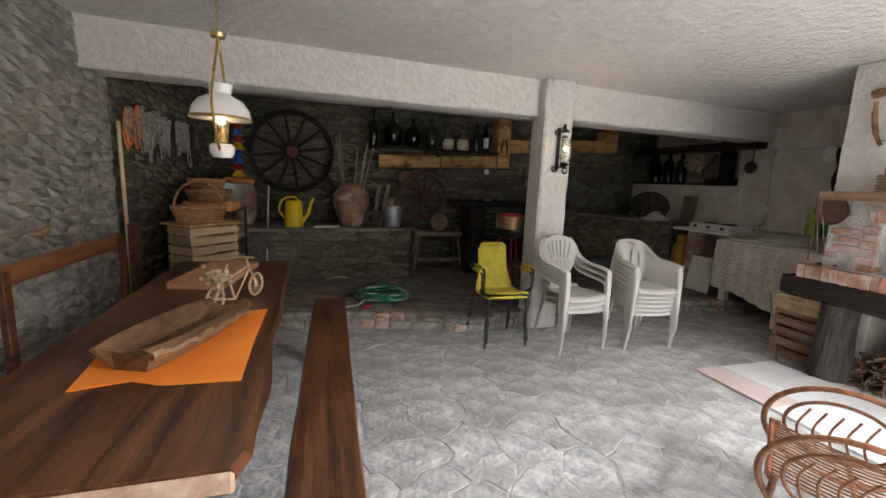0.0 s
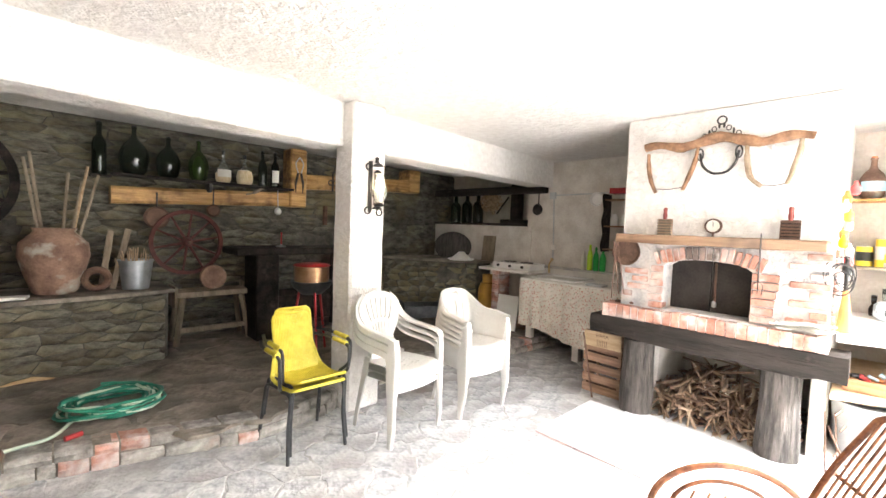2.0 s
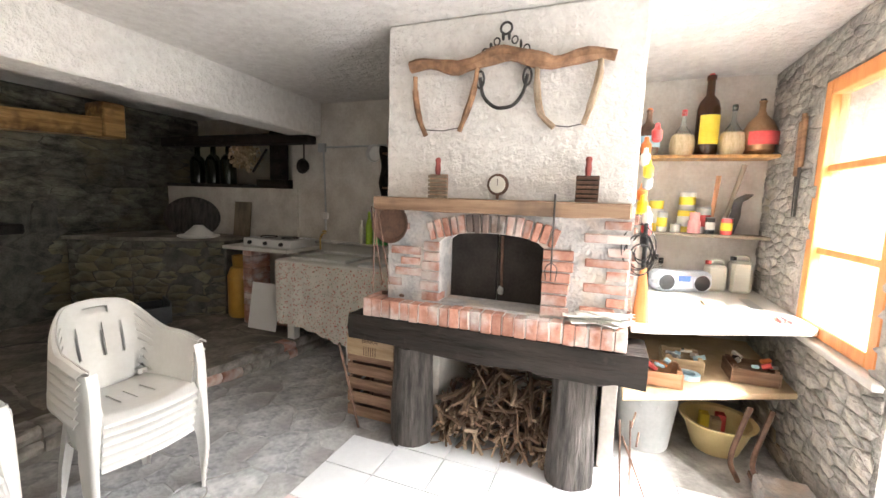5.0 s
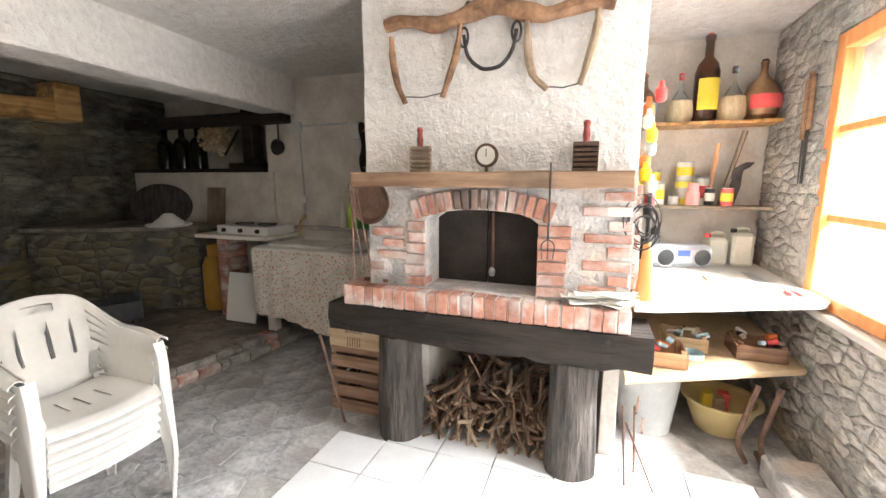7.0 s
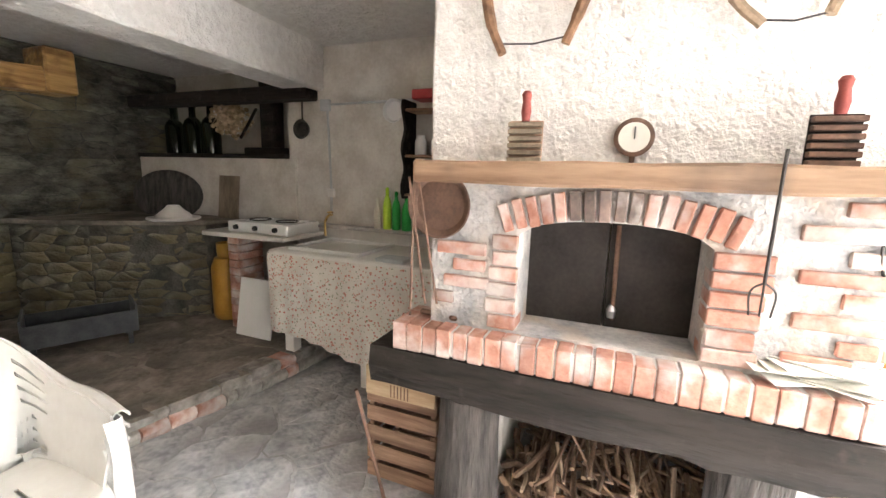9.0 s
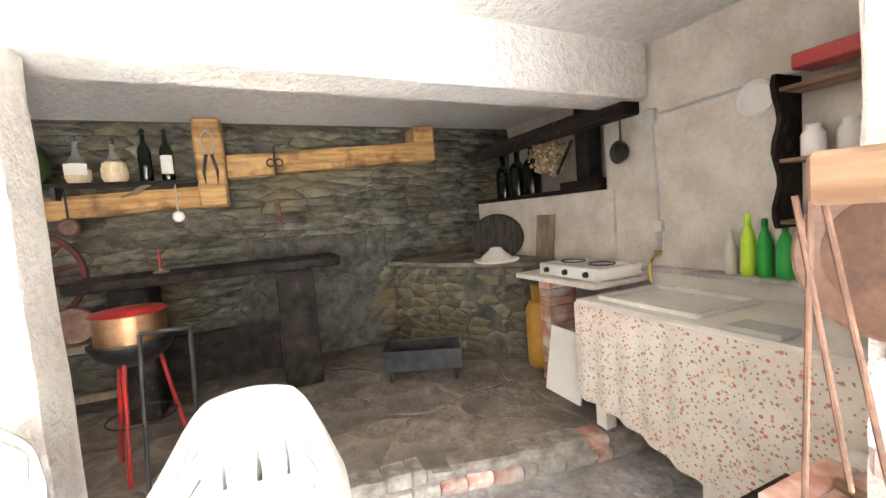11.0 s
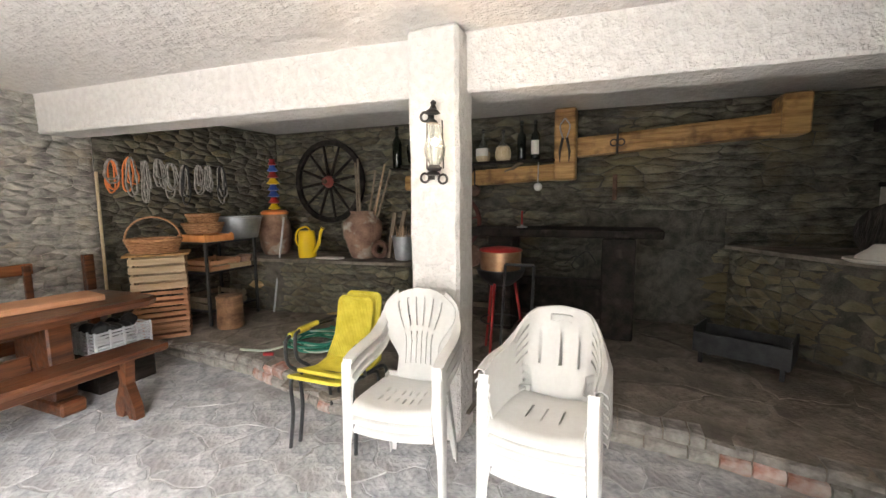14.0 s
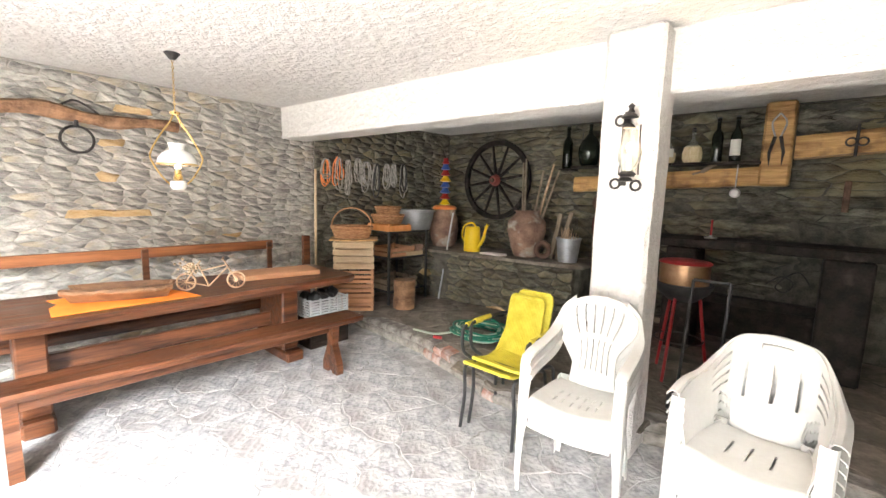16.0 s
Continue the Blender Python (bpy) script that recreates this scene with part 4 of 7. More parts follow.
    if not fan:
        for s in (-1, 1):
            line = [Vector(shell(0.5 + s * 0.5 * t / 34, 1)) for t in range(35)]
            flange(line, lambda t: 0.018 + 0.034 * ease((t - 0.30) / 0.4), 0.022)
    else:
        for s in (-1, 1):
            inner = curve([(s * x, y, z) for x, y, z in ((0.150, 0.278, 0.835), (0.198, 0.268, 0.775), (0.218, 0.245, 0.715), (0.226, 0.195, 0.676), (0.228, 0.10, 0.656), (0.228, -0.05, 0.648), (0.228, -0.15, 0.640), (0.232, -0.208, 0.620))], 5)
            outer = curve([(s * x, y, z) for x, y, z in ((0.165, 0.288, 0.872), (0.236, 0.272, 0.812), (0.266, 0.240, 0.740), (0.284, 0.190, 0.690), (0.288, 0.09, 0.660), (0.290, -0.05, 0.650), (0.290, -0.16, 0.640), (0.288, -0.225, 0.615))], 5)
            g = []
            for k, (p, q) in enumerate(zip(inner, outer)):
                f = ease(k / 18)
                down = Vector((0, -0.010 * (1 - f), -0.014 * f))
                g.append([p + down, p, p.lerp(q, 0.5) + Vector((0, -0.004 * (1 - f), 0.006 * f)), q, q + Vector((s * 0.003, 0.014 * (1 - f), -0.038 * f))])
            grid_part("armrest", g, 0.005, WHITEPL, c)
    for s in (-1, 1):
        rows = []
        for i in range(11):
            t = i / 10
            z = 0.632 * (1 - t)
            w = 0.058 - 0.030 * ease(t * 1.1) + 0.010 * ease(1 - abs(z - 0.42) / 0.1)
            x = s * (0.290 + 0.004 * t)
            y = -0.226 - 0.004 * t + 0.022 * ease(1 - t * 7)
            rows.append([(x - s * w, y - 0.008, z), (x - s * w * 0.5, y - 0.016, z), (x - s * 0.008, y - 0.012, z), (x, y - 0.002, z), (x + s * 0.001, y + w * 0.5, z), (x, y + w, z)])
        grid_part("front_leg", rows, 0.005, WHITEPL, c)
        rows = []
        for i in range(7):
            t = i / 6
            z = 0.43 * (1 - t)
            w = 0.055 - 0.025 * t
            x = s * (0.20 + 0.035 * t)
            y = 0.185 + 0.07 * t
            rows.append([(x, y - w, z), (x + s * 0.004, y, z), (x, y + 0.008, z), (x - s * w, y + 0.008, z)])
        grid_part("back_leg", rows, 0.005, WHITEPL, c)
    return c


def stack(fan, x, y, rz, n, label, dz, dy):
    first = plastic_chair(fan, (x, y, 0), rz, label + ", lowest of stack")
    d = Matrix.Rotation(radians(rz), 3, "Z") @ Vector((0, dy, 0))
    for i in range(1, n):
        o = copy_thing(first, Matrix.Translation((x + d.x * i, y + d.y * i, dz * i)) @ Matrix.Rotation(radians(rz), 4, "Z"))
        o["label"] = label + (", topmost of stack" if i == n - 1 else ", mid stack")


stack(True, 2.20, 3.22, 6, 3, "white plastic armchair with a fan-shaped back", 0.052, -0.010)
stack(False, 2.92, 3.17, -6, 6, "white plastic armchair with a slotted round back", 0.043, -0.010)

# yellow chairs
yc = thing("yellow_chair", "yellow woven plastic chair with black metal arms, one of two stacked", "chair", (1.59, 3.45, 0), "stacked yellow chairs", local=True)


def ysheet(u, v):
    w = 0.34 if v < 0.5 else 0.34 - 0.085 * min(1, (v - 0.5) / 0.2)
    e = min(v, 1 - v) / 0.06
    x = (u - 0.5) * w * (1 if e > 1 else 0.80 + 0.20 * math.sqrt(1 - (1 - e) ** 2))
    if v < 0.5:
        t = v / 0.5
        y, z = -0.255 + 0.385 * t, 0.475 - 0.035 * math.sin(t * math.pi) - 0.03 * t
    else:
        t = (v - 0.5) / 0.5
        y, z = 0.13 + 0.11 * t ** 0.8, 0.445 + 0.40 * t
    return Vector((x, y, z - 0.012 * math.sin(u * math.pi)))


slot_sheet("seat_shell", ysheet, 12, 60, lambda i, j: False, 0.008, YELLOWPL, yc)
bm = bmesh.new()
for j in range(23):
    u = (j + 0.5) / 23
    tube(bm, [ysheet(u, 0.01 + 0.98 * k / 36) + Vector((0, -0.007 * min(1, max(0, (k / 36 - 0.4) * 6)), 0.007 * (1 if k < 20 else 0.3))) for k in range(37)], 0.0052, 5)
part("woven_seat", bm, YELLOWPL, yc, "", True)["kind"] = "stuff"
bm = bmesh.new()
loop = [ysheet(0, v / 60) for v in range(61)] + [ysheet(1, 1 - v / 60) for v in range(61)]
tube(bm, loop, 0.011, 8, closed=True)
part("rim", bm, YELLOWPL, yc, "", True)
for s in (-1, 1):
    pts = curve([(s * 0.20, -0.215, 0.0), (s * 0.19, -0.19, 0.22), (s * 0.185, -0.20, 0.415), (s * 0.20, -0.10, 0.43), (s * 0.235, -0.16, 0.50), (s * 0.24, -0.17, 0.62), (s * 0.24, -0.13, 0.665), (s * 0.24, 0.10, 0.67), (s * 0.20, 0.25, 0.67)], 5)
    part("frame_side", tube(bmesh.new(), pts, 0.0115, 8), BLACKST, yc, "", True)
    part("back_leg", tube(bmesh.new(), curve([(s * 0.175, -0.05, 0.42), (s * 0.19, 0.14, 0.40), (s * 0.20, 0.17, 0.3), (s * 0.215, 0.22, 0.0)], 5), 0.0115, 8), BLACKST, yc, "", True)
    part("grip", rod((s * 0.24, -0.13, 0.672), (s * 0.24, 0.04, 0.672), 0.017), YELLOWPL, yc, "", True)
part("cross_bar", rod((-0.185, -0.12, 0.425), (0.185, -0.12, 0.425), 0.010), BLACKST, yc, "", True)
copy_thing(yc, Matrix.Translation((1.625, 3.495, 0.026)))


# ---- the back room ----
def wheel(name, label, c, R, spokes, rim_w, mat, hubmat, r_spoke, tilt=0):
    w = thing(name, label, "wheel", c, local=True)
    w.rotation_euler[0] = radians(tilt)
    bm = turned([(R - rim_w, -0.028), (R, -0.028), (R + 0.004, 0), (R, 0.028), (R - rim_w, 0.028), (R - rim_w - 0.004, 0), (R - rim_w, -0.028)], axis="y", n=48)
    part("rim", bm, mat, w, "", True)
    part("hub", turned([(0.0, -0.09), (R * 0.10, -0.09), (R * 0.13, -0.05), (R * 0.16, 0), (R * 0.13, 0.04), (0, 0.05)], axis="y", n=16), hubmat, w, "", True)
    part("hub_cap", turned([(0.0, -0.12), (R * 0.05, -0.12), (R * 0.06, -0.085), (0, -0.085)], axis="y", n=12), RUST, w, "", True)
    for i in range(spokes):
        a = 2 * math.pi * (i + 0.3) / spokes
        d = Vector((math.cos(a), 0, math.sin(a)))
        part("spoke", tube(bmesh.new(), [d * R * 0.13, d * R * 0.5, d * (R - rim_w + 0.01)], [r_spoke * 1.2, r_spoke, r_spoke * 0.8], 7), mat, w, "", True)
    return w


wheel("wagon_wheel", "old dark wooden wagon wheel on the stone wall", (-0.37, 6.085, 1.755), 0.545, 12, 0.062, DARKWOOD, REDDULL, 0.019)
wheel("spoked_wheel", "small faded red wooden wheel on the stone wall", (1.44, 5.96, 1.235), 0.345, 10, 0.035, OLDRED, OLDRED, 0.012)

# wooden wall shelf on hewn beams
ws = thing("wall_shelf", "honey-coloured hewn timber shelf with a dark board on the rock wall", "shelf", (1.7, 6.1, 1.6))


def timber(name, x0, x1, zc0, zc1, h, y0, y1, mat, parent, seed=0):
    bm = bmesh.new()
    R = []
    n = 16
    for i in range(n + 1):
        t = i / n
        x, zc = x0 + (x1 - x0) * t, zc0 + (zc1 - zc0) * t
        h_ = h / 2 * (1 + 0.08 * noise.noise(Vector((x * 3, seed, 0))))
        k = noise.noise(Vector((x * 4, seed, 5))) * 0.008
        R.append([bm.verts.new(c) for c in ((x, y0 + 0.02 + k, zc - h_), (x, y0 + k, zc - h_ * 0.6), (x, y0 + k, zc + h_ * 0.6), (x, y0 + 0.02 + k, zc + h_), (x, y1, zc + h_), (x, y1, zc - h_))])
    for P, Q in zip(R, R[1:]):
        for j in range(6):
            bm.faces.new((P[j], P[(j + 1) % 6], Q[(j + 1) % 6], Q[j]))
    bm.faces.new(R[0][::-1]), bm.faces.new(R[-1])
    return part(name, bm, mat, parent)


timber("beam_timber", 0.80, 2.59, 1.70, 1.78, 0.17, 6.02, 6.24, HONEY, ws, 1)
part("board", boxes(((0.80, 5.90, 1.885), (2.59, 6.10, 1.91)), bevel=0.003), DARKWOOD, ws)
part("bracket", boxes(((1.64, 5.93, 1.79), (1.67, 6.10, 1.885)), bevel=0.002), IRON, ws)
part("post", boxes(((2.58, 5.99, 1.69), (2.80, 6.24, 2.43)), bevel=0.018), HONEY, ws)
wb2 = thing("wall_timber", "long honey-coloured hewn beam with an end post on the rock wall", "beam", (3.7, 6.15, 1.95))
timber("beam_timber", 2.81, 4.55, 2.03, 2.14, 0.19, 6.06, 6.34, HONEY, wb2, 4)
part("post", boxes(((4.55, 6.03, 2.04), (4.77, 6.34, 2.40)), bevel=0.016), HONEY, wb2)


def bottle(at, r, h, mat, shape="wine", label=None, cork=True, name="bottle", text="dark glass wine bottle", wick=0, group=""):
    b = thing(name, text, "bottle", at, group, local=True)
    if shape == "wine":
        pr = [(r * 0.9, 0), (r, 0.01), (r, h * 0.58), (r * 0.8, h * 0.68), (r * 0.36, h * 0.76), (r * 0.34, h * 0.94), (r * 0.42, h * 0.95), (r * 0.40, h)]
    elif shape == "demijohn":
        pr = [(r * 0.6, 0), (r * 0.85, h * 0.08), (r, h * 0.32), (r * 0.96, h * 0.46), (r * 0.7, h * 0.62), (r * 0.3, h * 0.74), (0.020, h * 0.82), (0.019, h * 0.96), (0.025, h * 0.97), (0.024, h)]
    else:
        pr = [(r * 0.75, 0), (r * 0.98, h * 0.12), (r, h * 0.30), (r * 0.85, h * 0.46), (r * 0.4, h * 0.62), (0.017, h * 0.72), (0.014, h * 0.93), (0.019, h * 0.94), (0.018, h)]
    part("glass", turned(pr, n=20), mat, b, "", True)
    if wick:
        body = [(q * 1.03 + 0.004, z) for q, z in pr if z < h * wick]
        body = body + [(body[-1][0] * 0.9, body[-1][1] + 0.004)]
        part("wicker", turned([(0.01, -0.001)] + body, n=20), STRAW if wick > 0.4 else WICKER, b, "", True)
    if label:
        z0, z1 = (0.14, 0.50) if shape == "wine" else (0.18, 0.42)
        rr = r * 1.012 + (0.006 if wick else 0)
        bm = bmesh.new()
        A = [radians(-150 + 120 * i / 12) for i in range(13)]
        lo = [bm.verts.new((rr * math.cos(a), rr * math.sin(a), h * z0)) for a in A]
        hi = [bm.verts.new((rr * math.cos(a), rr * math.sin(a), h * z1)) for a in A]
        for i in range(12):
            bm.faces.new((lo[i], lo[i + 1], hi[i + 1], hi[i]))
        part("label", bm, label, b, "", True)
        if at[0] > 5.2:
            b.rotation_euler[2] = radians(-78)
    if cork:
        part("cap", turned([(0.016, h - 0.03), (0.018, h - 0.028), (0.018, h + 0.012), (0.014, h + 0.014)], n=12), cork if cork is not True else DARKP, b, "", True)
    return b


G1 = "bottles on the timber shelf"
bottle((0.71, 6.0, 1.885), 0.058, 0.49, DARKGLASS, text="tall dark glass bottle on the timber shelf", group=G1)
part("board", boxes(((0.64, 5.93, 1.862), (0.80, 6.12, 1.884)), bevel=0.002), DARKWOOD, ws)
bottle((0.98, 6.0, 1.91), 0.128, 0.47, DARKGLASS, "demijohn", text="large black glass demijohn on the shelf", group=G1)
bottle((1.27, 6.0, 1.91), 0.112, 0.41, DARKGLASS, "demijohn", text="black glass demijohn on the shelf", group=G1)
bottle((1.55, 6.0, 1.91), 0.10, 0.42, GREENGLASS, "demijohn", text="dark green glass demijohn on the shelf", group=G1)
bottle((1.80, 6.0, 1.91), 0.075, 0.35, CLEAR, "flask", PAPERW, wick=0.45, text="straw-covered wine flask with a pale label", group=G1)
bottle((2.03, 6.0, 1.91), 0.082, 0.33, CLEAR, "flask", wick=0.5, text="straw-covered round flask on the shelf", group=G1)
bottle((2.235, 6.0, 1.91), 0.048, 0.41, DARKGLASS, text="dark wine bottle on the timber shelf", group=G1)
bottle((2.385, 6.0, 1.91), 0.048, 0.41, DARKGLASS, label=PAPERW, text="dark wine bottle with a white label", group=G1)


# hanging tools on the timbers
t_ = thing("ladle", "long-handled enamel ladle hanging from the timber shelf", "ladle", (2.42, 5.985, 1.59))
part("handle", tube(bmesh.new(), [(2.42, 5.99, 1.90), (2.42, 5.975, 1.66)], 0.006, 8), STEELM, t_, "", True)
part("bowl", turned([(0.0, -0.02), (0.03, -0.015), (0.045, 0.01), (0.040, 0.012), (0.0, 0.0)], (2.42, 5.965, 1.62), 16, "y"), ENAMEL, t_, "", True)
t_ = thing("shears", "old pale sheep shears hanging on the timber post", "shears", (2.69, 5.98, 1.85))
for s in (-1, 1):
    part("blade", tube(bmesh.new(), curve([(2.69, 5.975, 2.32), (2.69 + s * 0.05, 5.975, 2.24), (2.69 + s * 0.02, 5.975, 2.12)], 4), 0.008, 6), STEELM, t_, "", True)
    part("tip", tube(bmesh.new(), [(2.69 + s * 0.02, 5.975, 2.12), (2.69 + s * 0.05, 5.975, 1.98), (2.69 + s * 0.045, 5.975, 1.87)], [0.016, 0.014, 0.003], 6), IRON, t_, "", True)
t_ = thing("iron_hook", "small black wrought-iron ornament on the hewn beam", "hook", (3.2, 6.03, 1.95))
part("stem", rod((3.2, 6.045, 1.93), (3.2, 6.045, 2.19), 0.011), IRON, t_)
for s in (-1, 1):
    part("scroll", tube(bmesh.new(), ring((3.2 + s * 0.035, 6.04, 2.05), 0.032, 14, "y"), 0.008, 6, True), IRON, t_, "", True)
solo("iron_bar", boxes(((3.17, 6.20, 1.47), (3.215, 6.26, 1.74)), bevel=0.006), RUST, "rusty iron bracket set in the rock wall", "bracket")
for x, z, r in ((1.17, 1.62, 0.115), (1.70, 1.72, 0.07)):
    t_ = thing("copper_pan", "old dark pan hanging from the timber shelf", "pan", (x, 5.99, z - r - 0.14), "pans under the timber shelf")
    part("bowl", turned([(0, -0.02), (r * 0.8, -0.02), (r, 0.0), (r * 0.95, 0.004), (0, -0.01)], (x, 6.0, z - 0.13), 22, "y"), RUST, t_, "", True)
    part("handle", rod((x, 6.0, z - 0.13 + r * 0.9), (x, 5.995, z + 0.13), 0.008), IRON, t_)
t_ = thing("wooden_pegs", "small dark wooden sickle handle on the timber shelf", "tool", (2.15, 5.99, 1.78))
part("blade", tube(bmesh.new(), curve([(2.05, 5.99, 1.80), (2.14, 5.985, 1.83), (2.24, 5.985, 1.90)], 4), [0.010] * 4 + [0.02] * 4 + [0.028], 7), OLDWOOD, t_, "", True)

# things on the stone bench
v_ = thing("terracotta_vase", "large weathered terracotta jar on the stone bench", "vase", (0.39, 5.68, 0.81), local=True)
part("body", turned([(0.13, 0), (0.15, 0.02), (0.20, 0.18), (0.235, 0.32), (0.225, 0.43), (0.16, 0.50), (0.135, 0.53), (0.15, 0.56), (0.13, 0.56), (0.12, 0.52), (0, 0.45)], n=30), TERRA, v_, "", True)
random.seed(3)
for i, (dx, top, mt) in enumerate(((-0.10, 1.15, OLDWOOD), (-0.08, 1.20, OLDWOOD), (0.05, 1.05, OLDWOOD), (0.12, 1.12, TWIG), (0.16, 1.05, OLDWOOD), (0.10, 0.98, OLDWOOD))):
    s_ = solo("tool_handle", rod((0.39 + dx * 0.4, 5.68 + random.uniform(-0.05, 0.05), 0.9), (0.39 + dx * 1.9, 5.85, 0.81 + top), 0.014, 0.012), mt, "old wooden tool handle standing in the terracotta jar", "tool", "handles in the jar", True)
w_ = thing("watering_can", "yellow plastic watering can on the stone bench", "watering can", (-0.32, 5.52, 0.81), local=True)
part("body", turned([(0.105, 0), (0.11, 0.01), (0.10, 0.30), (0.085, 0.325), (0.0, 0.32)], n=26), YELLOWCAN, w_, "", True)
part("spout", tube(bmesh.new(), curve([(0.10, 0, 0.06), (0.17, 0, 0.16), (0.21, 0, 0.30), (0.24, 0, 0.36)], 4), [0.022] * 6 + [0.018] * 6 + [0.026]), YELLOWCAN, w_, "", True)
part("handle", tube(bmesh.new(), curve([(-0.11, 0, 0.10), (-0.17, 0, 0.20), (-0.13, 0, 0.33), (0.0, 0, 0.37), (0.07, 0, 0.30)], 4), 0.012, 8), YELLOWCAN, w_, "", True)
j_ = thing("oil_jar", "tall brown earthenware jar with a red lid on the stone bench", "jar", (-0.96, 5.68, 0.81), local=True)
part("body", turned([(0.15, 0), (0.19, 0.1), (0.205, 0.25), (0.19, 0.40), (0.155, 0.48), (0.16, 0.52), (0.0, 0.50)], n=28), TERRA, j_, "", True)
part("lid", turned([(0.0, 0.521), (0.17, 0.521), (0.175, 0.55), (0.14, 0.575), (0, 0.58)], n=28), ORANGEP, j_, "", True)
k_ = thing("toy_tower", "tower of stacked toy plastic rings in red, blue and yellow", "toy", (-0.96, 5.68, 1.391), local=True)
for i, (m_, r) in enumerate(((YELLOWCAN, 0.085), (REDP, 0.08), (BLUEP, 0.08), (BLUEP, 0.075), (YELLOWCAN, 0.085), (REDP, 0.075), (BLUEP, 0.07), (REDP, 0.055))):
    z = i * 0.082
    part("ring", turned([(0.03, z), (r, z + 0.012), (r * 0.62, z + 0.05), (0.035, z + 0.081)], n=12), m_, k_)
bu = thing("grey_bucket", "grey metal bucket with dry twigs on the stone bench", "bucket", (0.95, 5.66, 0.81), local=True)
part("body", turned([(0.10, 0), (0.105, 0.005), (0.135, 0.26), (0.142, 0.262), (0.142, 0.275), (0.128, 0.27), (0.10, 0.02), (0, 0.015)], n=26), ZINC, bu, "", True)
bm = bmesh.new()
for i in range(30):
    a, r = random.uniform(0, 6.28), random.uniform(0, 0.09)
    tube(bm, [(r * math.cos(a), r * math.sin(a), 0.1), (r * 1.6 * math.cos(a) + random.uniform(-0.03, 0.03), r * 1.6 * math.sin(a), 0.28 + random.uniform(0, 0.12))], 0.004, 5)
part("twigs", bm, TWIG, bu)
ri = thing("iron_ring", "rusty iron wheel hub lying upright on the stone bench", "hub", (0.66, 5.58, 0.81))
part("rim", tube(bmesh.new(), ring((0.66, 5.60, 0.925), 0.082, 20, "y"), 0.030, 8, True), RUST, ri, "", True)
for k, x in enumerate((0.70, 0.78)):
    solo("old_plank", boxes(((x - 0.025, 5.72, 0.81), (x + 0.025, 5.745, 1.36 + 0.03 * k)), bevel=0.003, m=Matrix.Translation((x, 5.73, 0.81)) @ Matrix.Rotation(radians(8 + 5 * k), 4, "Y") @ Matrix.Rotation(radians(-6), 4, "X") @ Matrix.Translation((-x, -5.73, -0.81))), OLDWOOD, "old weathered wooden slat leaning on the wall", "slat", "slats on the bench")
solo("flat_stone", rough(slab([(-0.08, 5.36), (0.22, 5.38), (0.24, 5.5), (-0.02, 5.52)], 0.81, 0.835, 0.006), 0.004, 12), CERAMIC, "flat pale stone slab on the stone bench", "stone")
solo("shovel", rod((-0.62, 5.22, 0.16), (-0.60, 5.45, 1.30), 0.012), ZINC, "blue-grey metal shovel handle leaning on the bench", "tool", smooth=True)

# stool with grindstone
st = thing("work_stool", "rough grey wooden work stool with splayed legs", "stool", (1.66, 5.92, PLAT), local=True)
part("top", boxes(((-0.36, -0.15, 0.50), (0.36, 0.15, 0.56)), bevel=0.006), OLDWOOD, st)
for x in (-1, 1):
    for y in (-1, 1):
        part("leg", tube(bmesh.new(), [(x * 0.29, y * 0.11, 0.50), (x * 0.36, y * 0.15, 0.0)], 0.028, 4), OLDWOOD, st)
    part("side_board", boxes(((x * 0.36 - 0.012, -0.16, 0.40), (x * 0.36 + 0.012, 0.16, 0.62)), bevel=0.003), OLDWOOD, st)
part("stretcher", boxes(((-0.32, -0.15, 0.13), (0.32, -0.11, 0.18)), bevel=0.003), OLDWOOD, st)
g_ = thing("grindstone", "reddish round grindstone on the work stool", "grindstone", (1.68, 5.90, PLAT + 0.56))
part("stone", turned([(0, -0.03), (0.13, -0.03), (0.135, 0), (0.13, 0.03), (0, 0.03)], (1.68, 5.90, PLAT + 0.56 + 0.135), 26, "y"), TERRA, g_, "", True)

# dark massive table
dt = thing("dark_table", "massive black wooden bench table against the rock wall", "table", (2.68, 5.62, PLAT))
part("top", boxes(((1.78, 5.45, 1.12), (3.60, 5.95, 1.20)), bevel=0.012), DARKWOOD, dt)
part("leg", boxes(((3.09, 5.48, PLAT), (3.38, 5.88, 1.119)), bevel=0.015), DARKWOOD, dt)
part("leg", boxes(((2.0, 5.48, PLAT), (2.25, 5.88, 1.119)), bevel=0.015), DARKWOOD, dt)
part("rail", boxes(((2.25, 5.62, 0.62), (3.09, 5.70, 0.70)), bevel=0.006), DARKWOOD, dt)
part("back_board", boxes(((2.25, 5.84, 0.25), (3.09, 5.87, 0.58)), bevel=0.004), DARKWOOD, dt)
part("scroll_iron", tube(bmesh.new(), curve([(2.75, 5.60, 0.85), (2.85, 5.60, 0.93), (2.93, 5.60, 0.88), (2.88, 5.60, 0.80), (2.82, 5.60, 0.85), (2.95, 5.60, 0.98), (3.05, 5.60, 0.86)], 5), 0.006, 6), IRON, dt, "", True)
can_ = thing("candlestick", "small candlestick with a red candle on the dark table", "candle", (2.32, 5.62, 1.201), local=True)
part("dish", turned([(0.0, 0), (0.05, 0), (0.055, 0.012), (0.015, 0.018), (0.012, 0.03), (0, 0.03)], n=16), STEELM, can_, "", True)
part("candle", rod((0, 0, 0.03), (0, 0, 0.17), 0.009), REDP, can_, "", True)

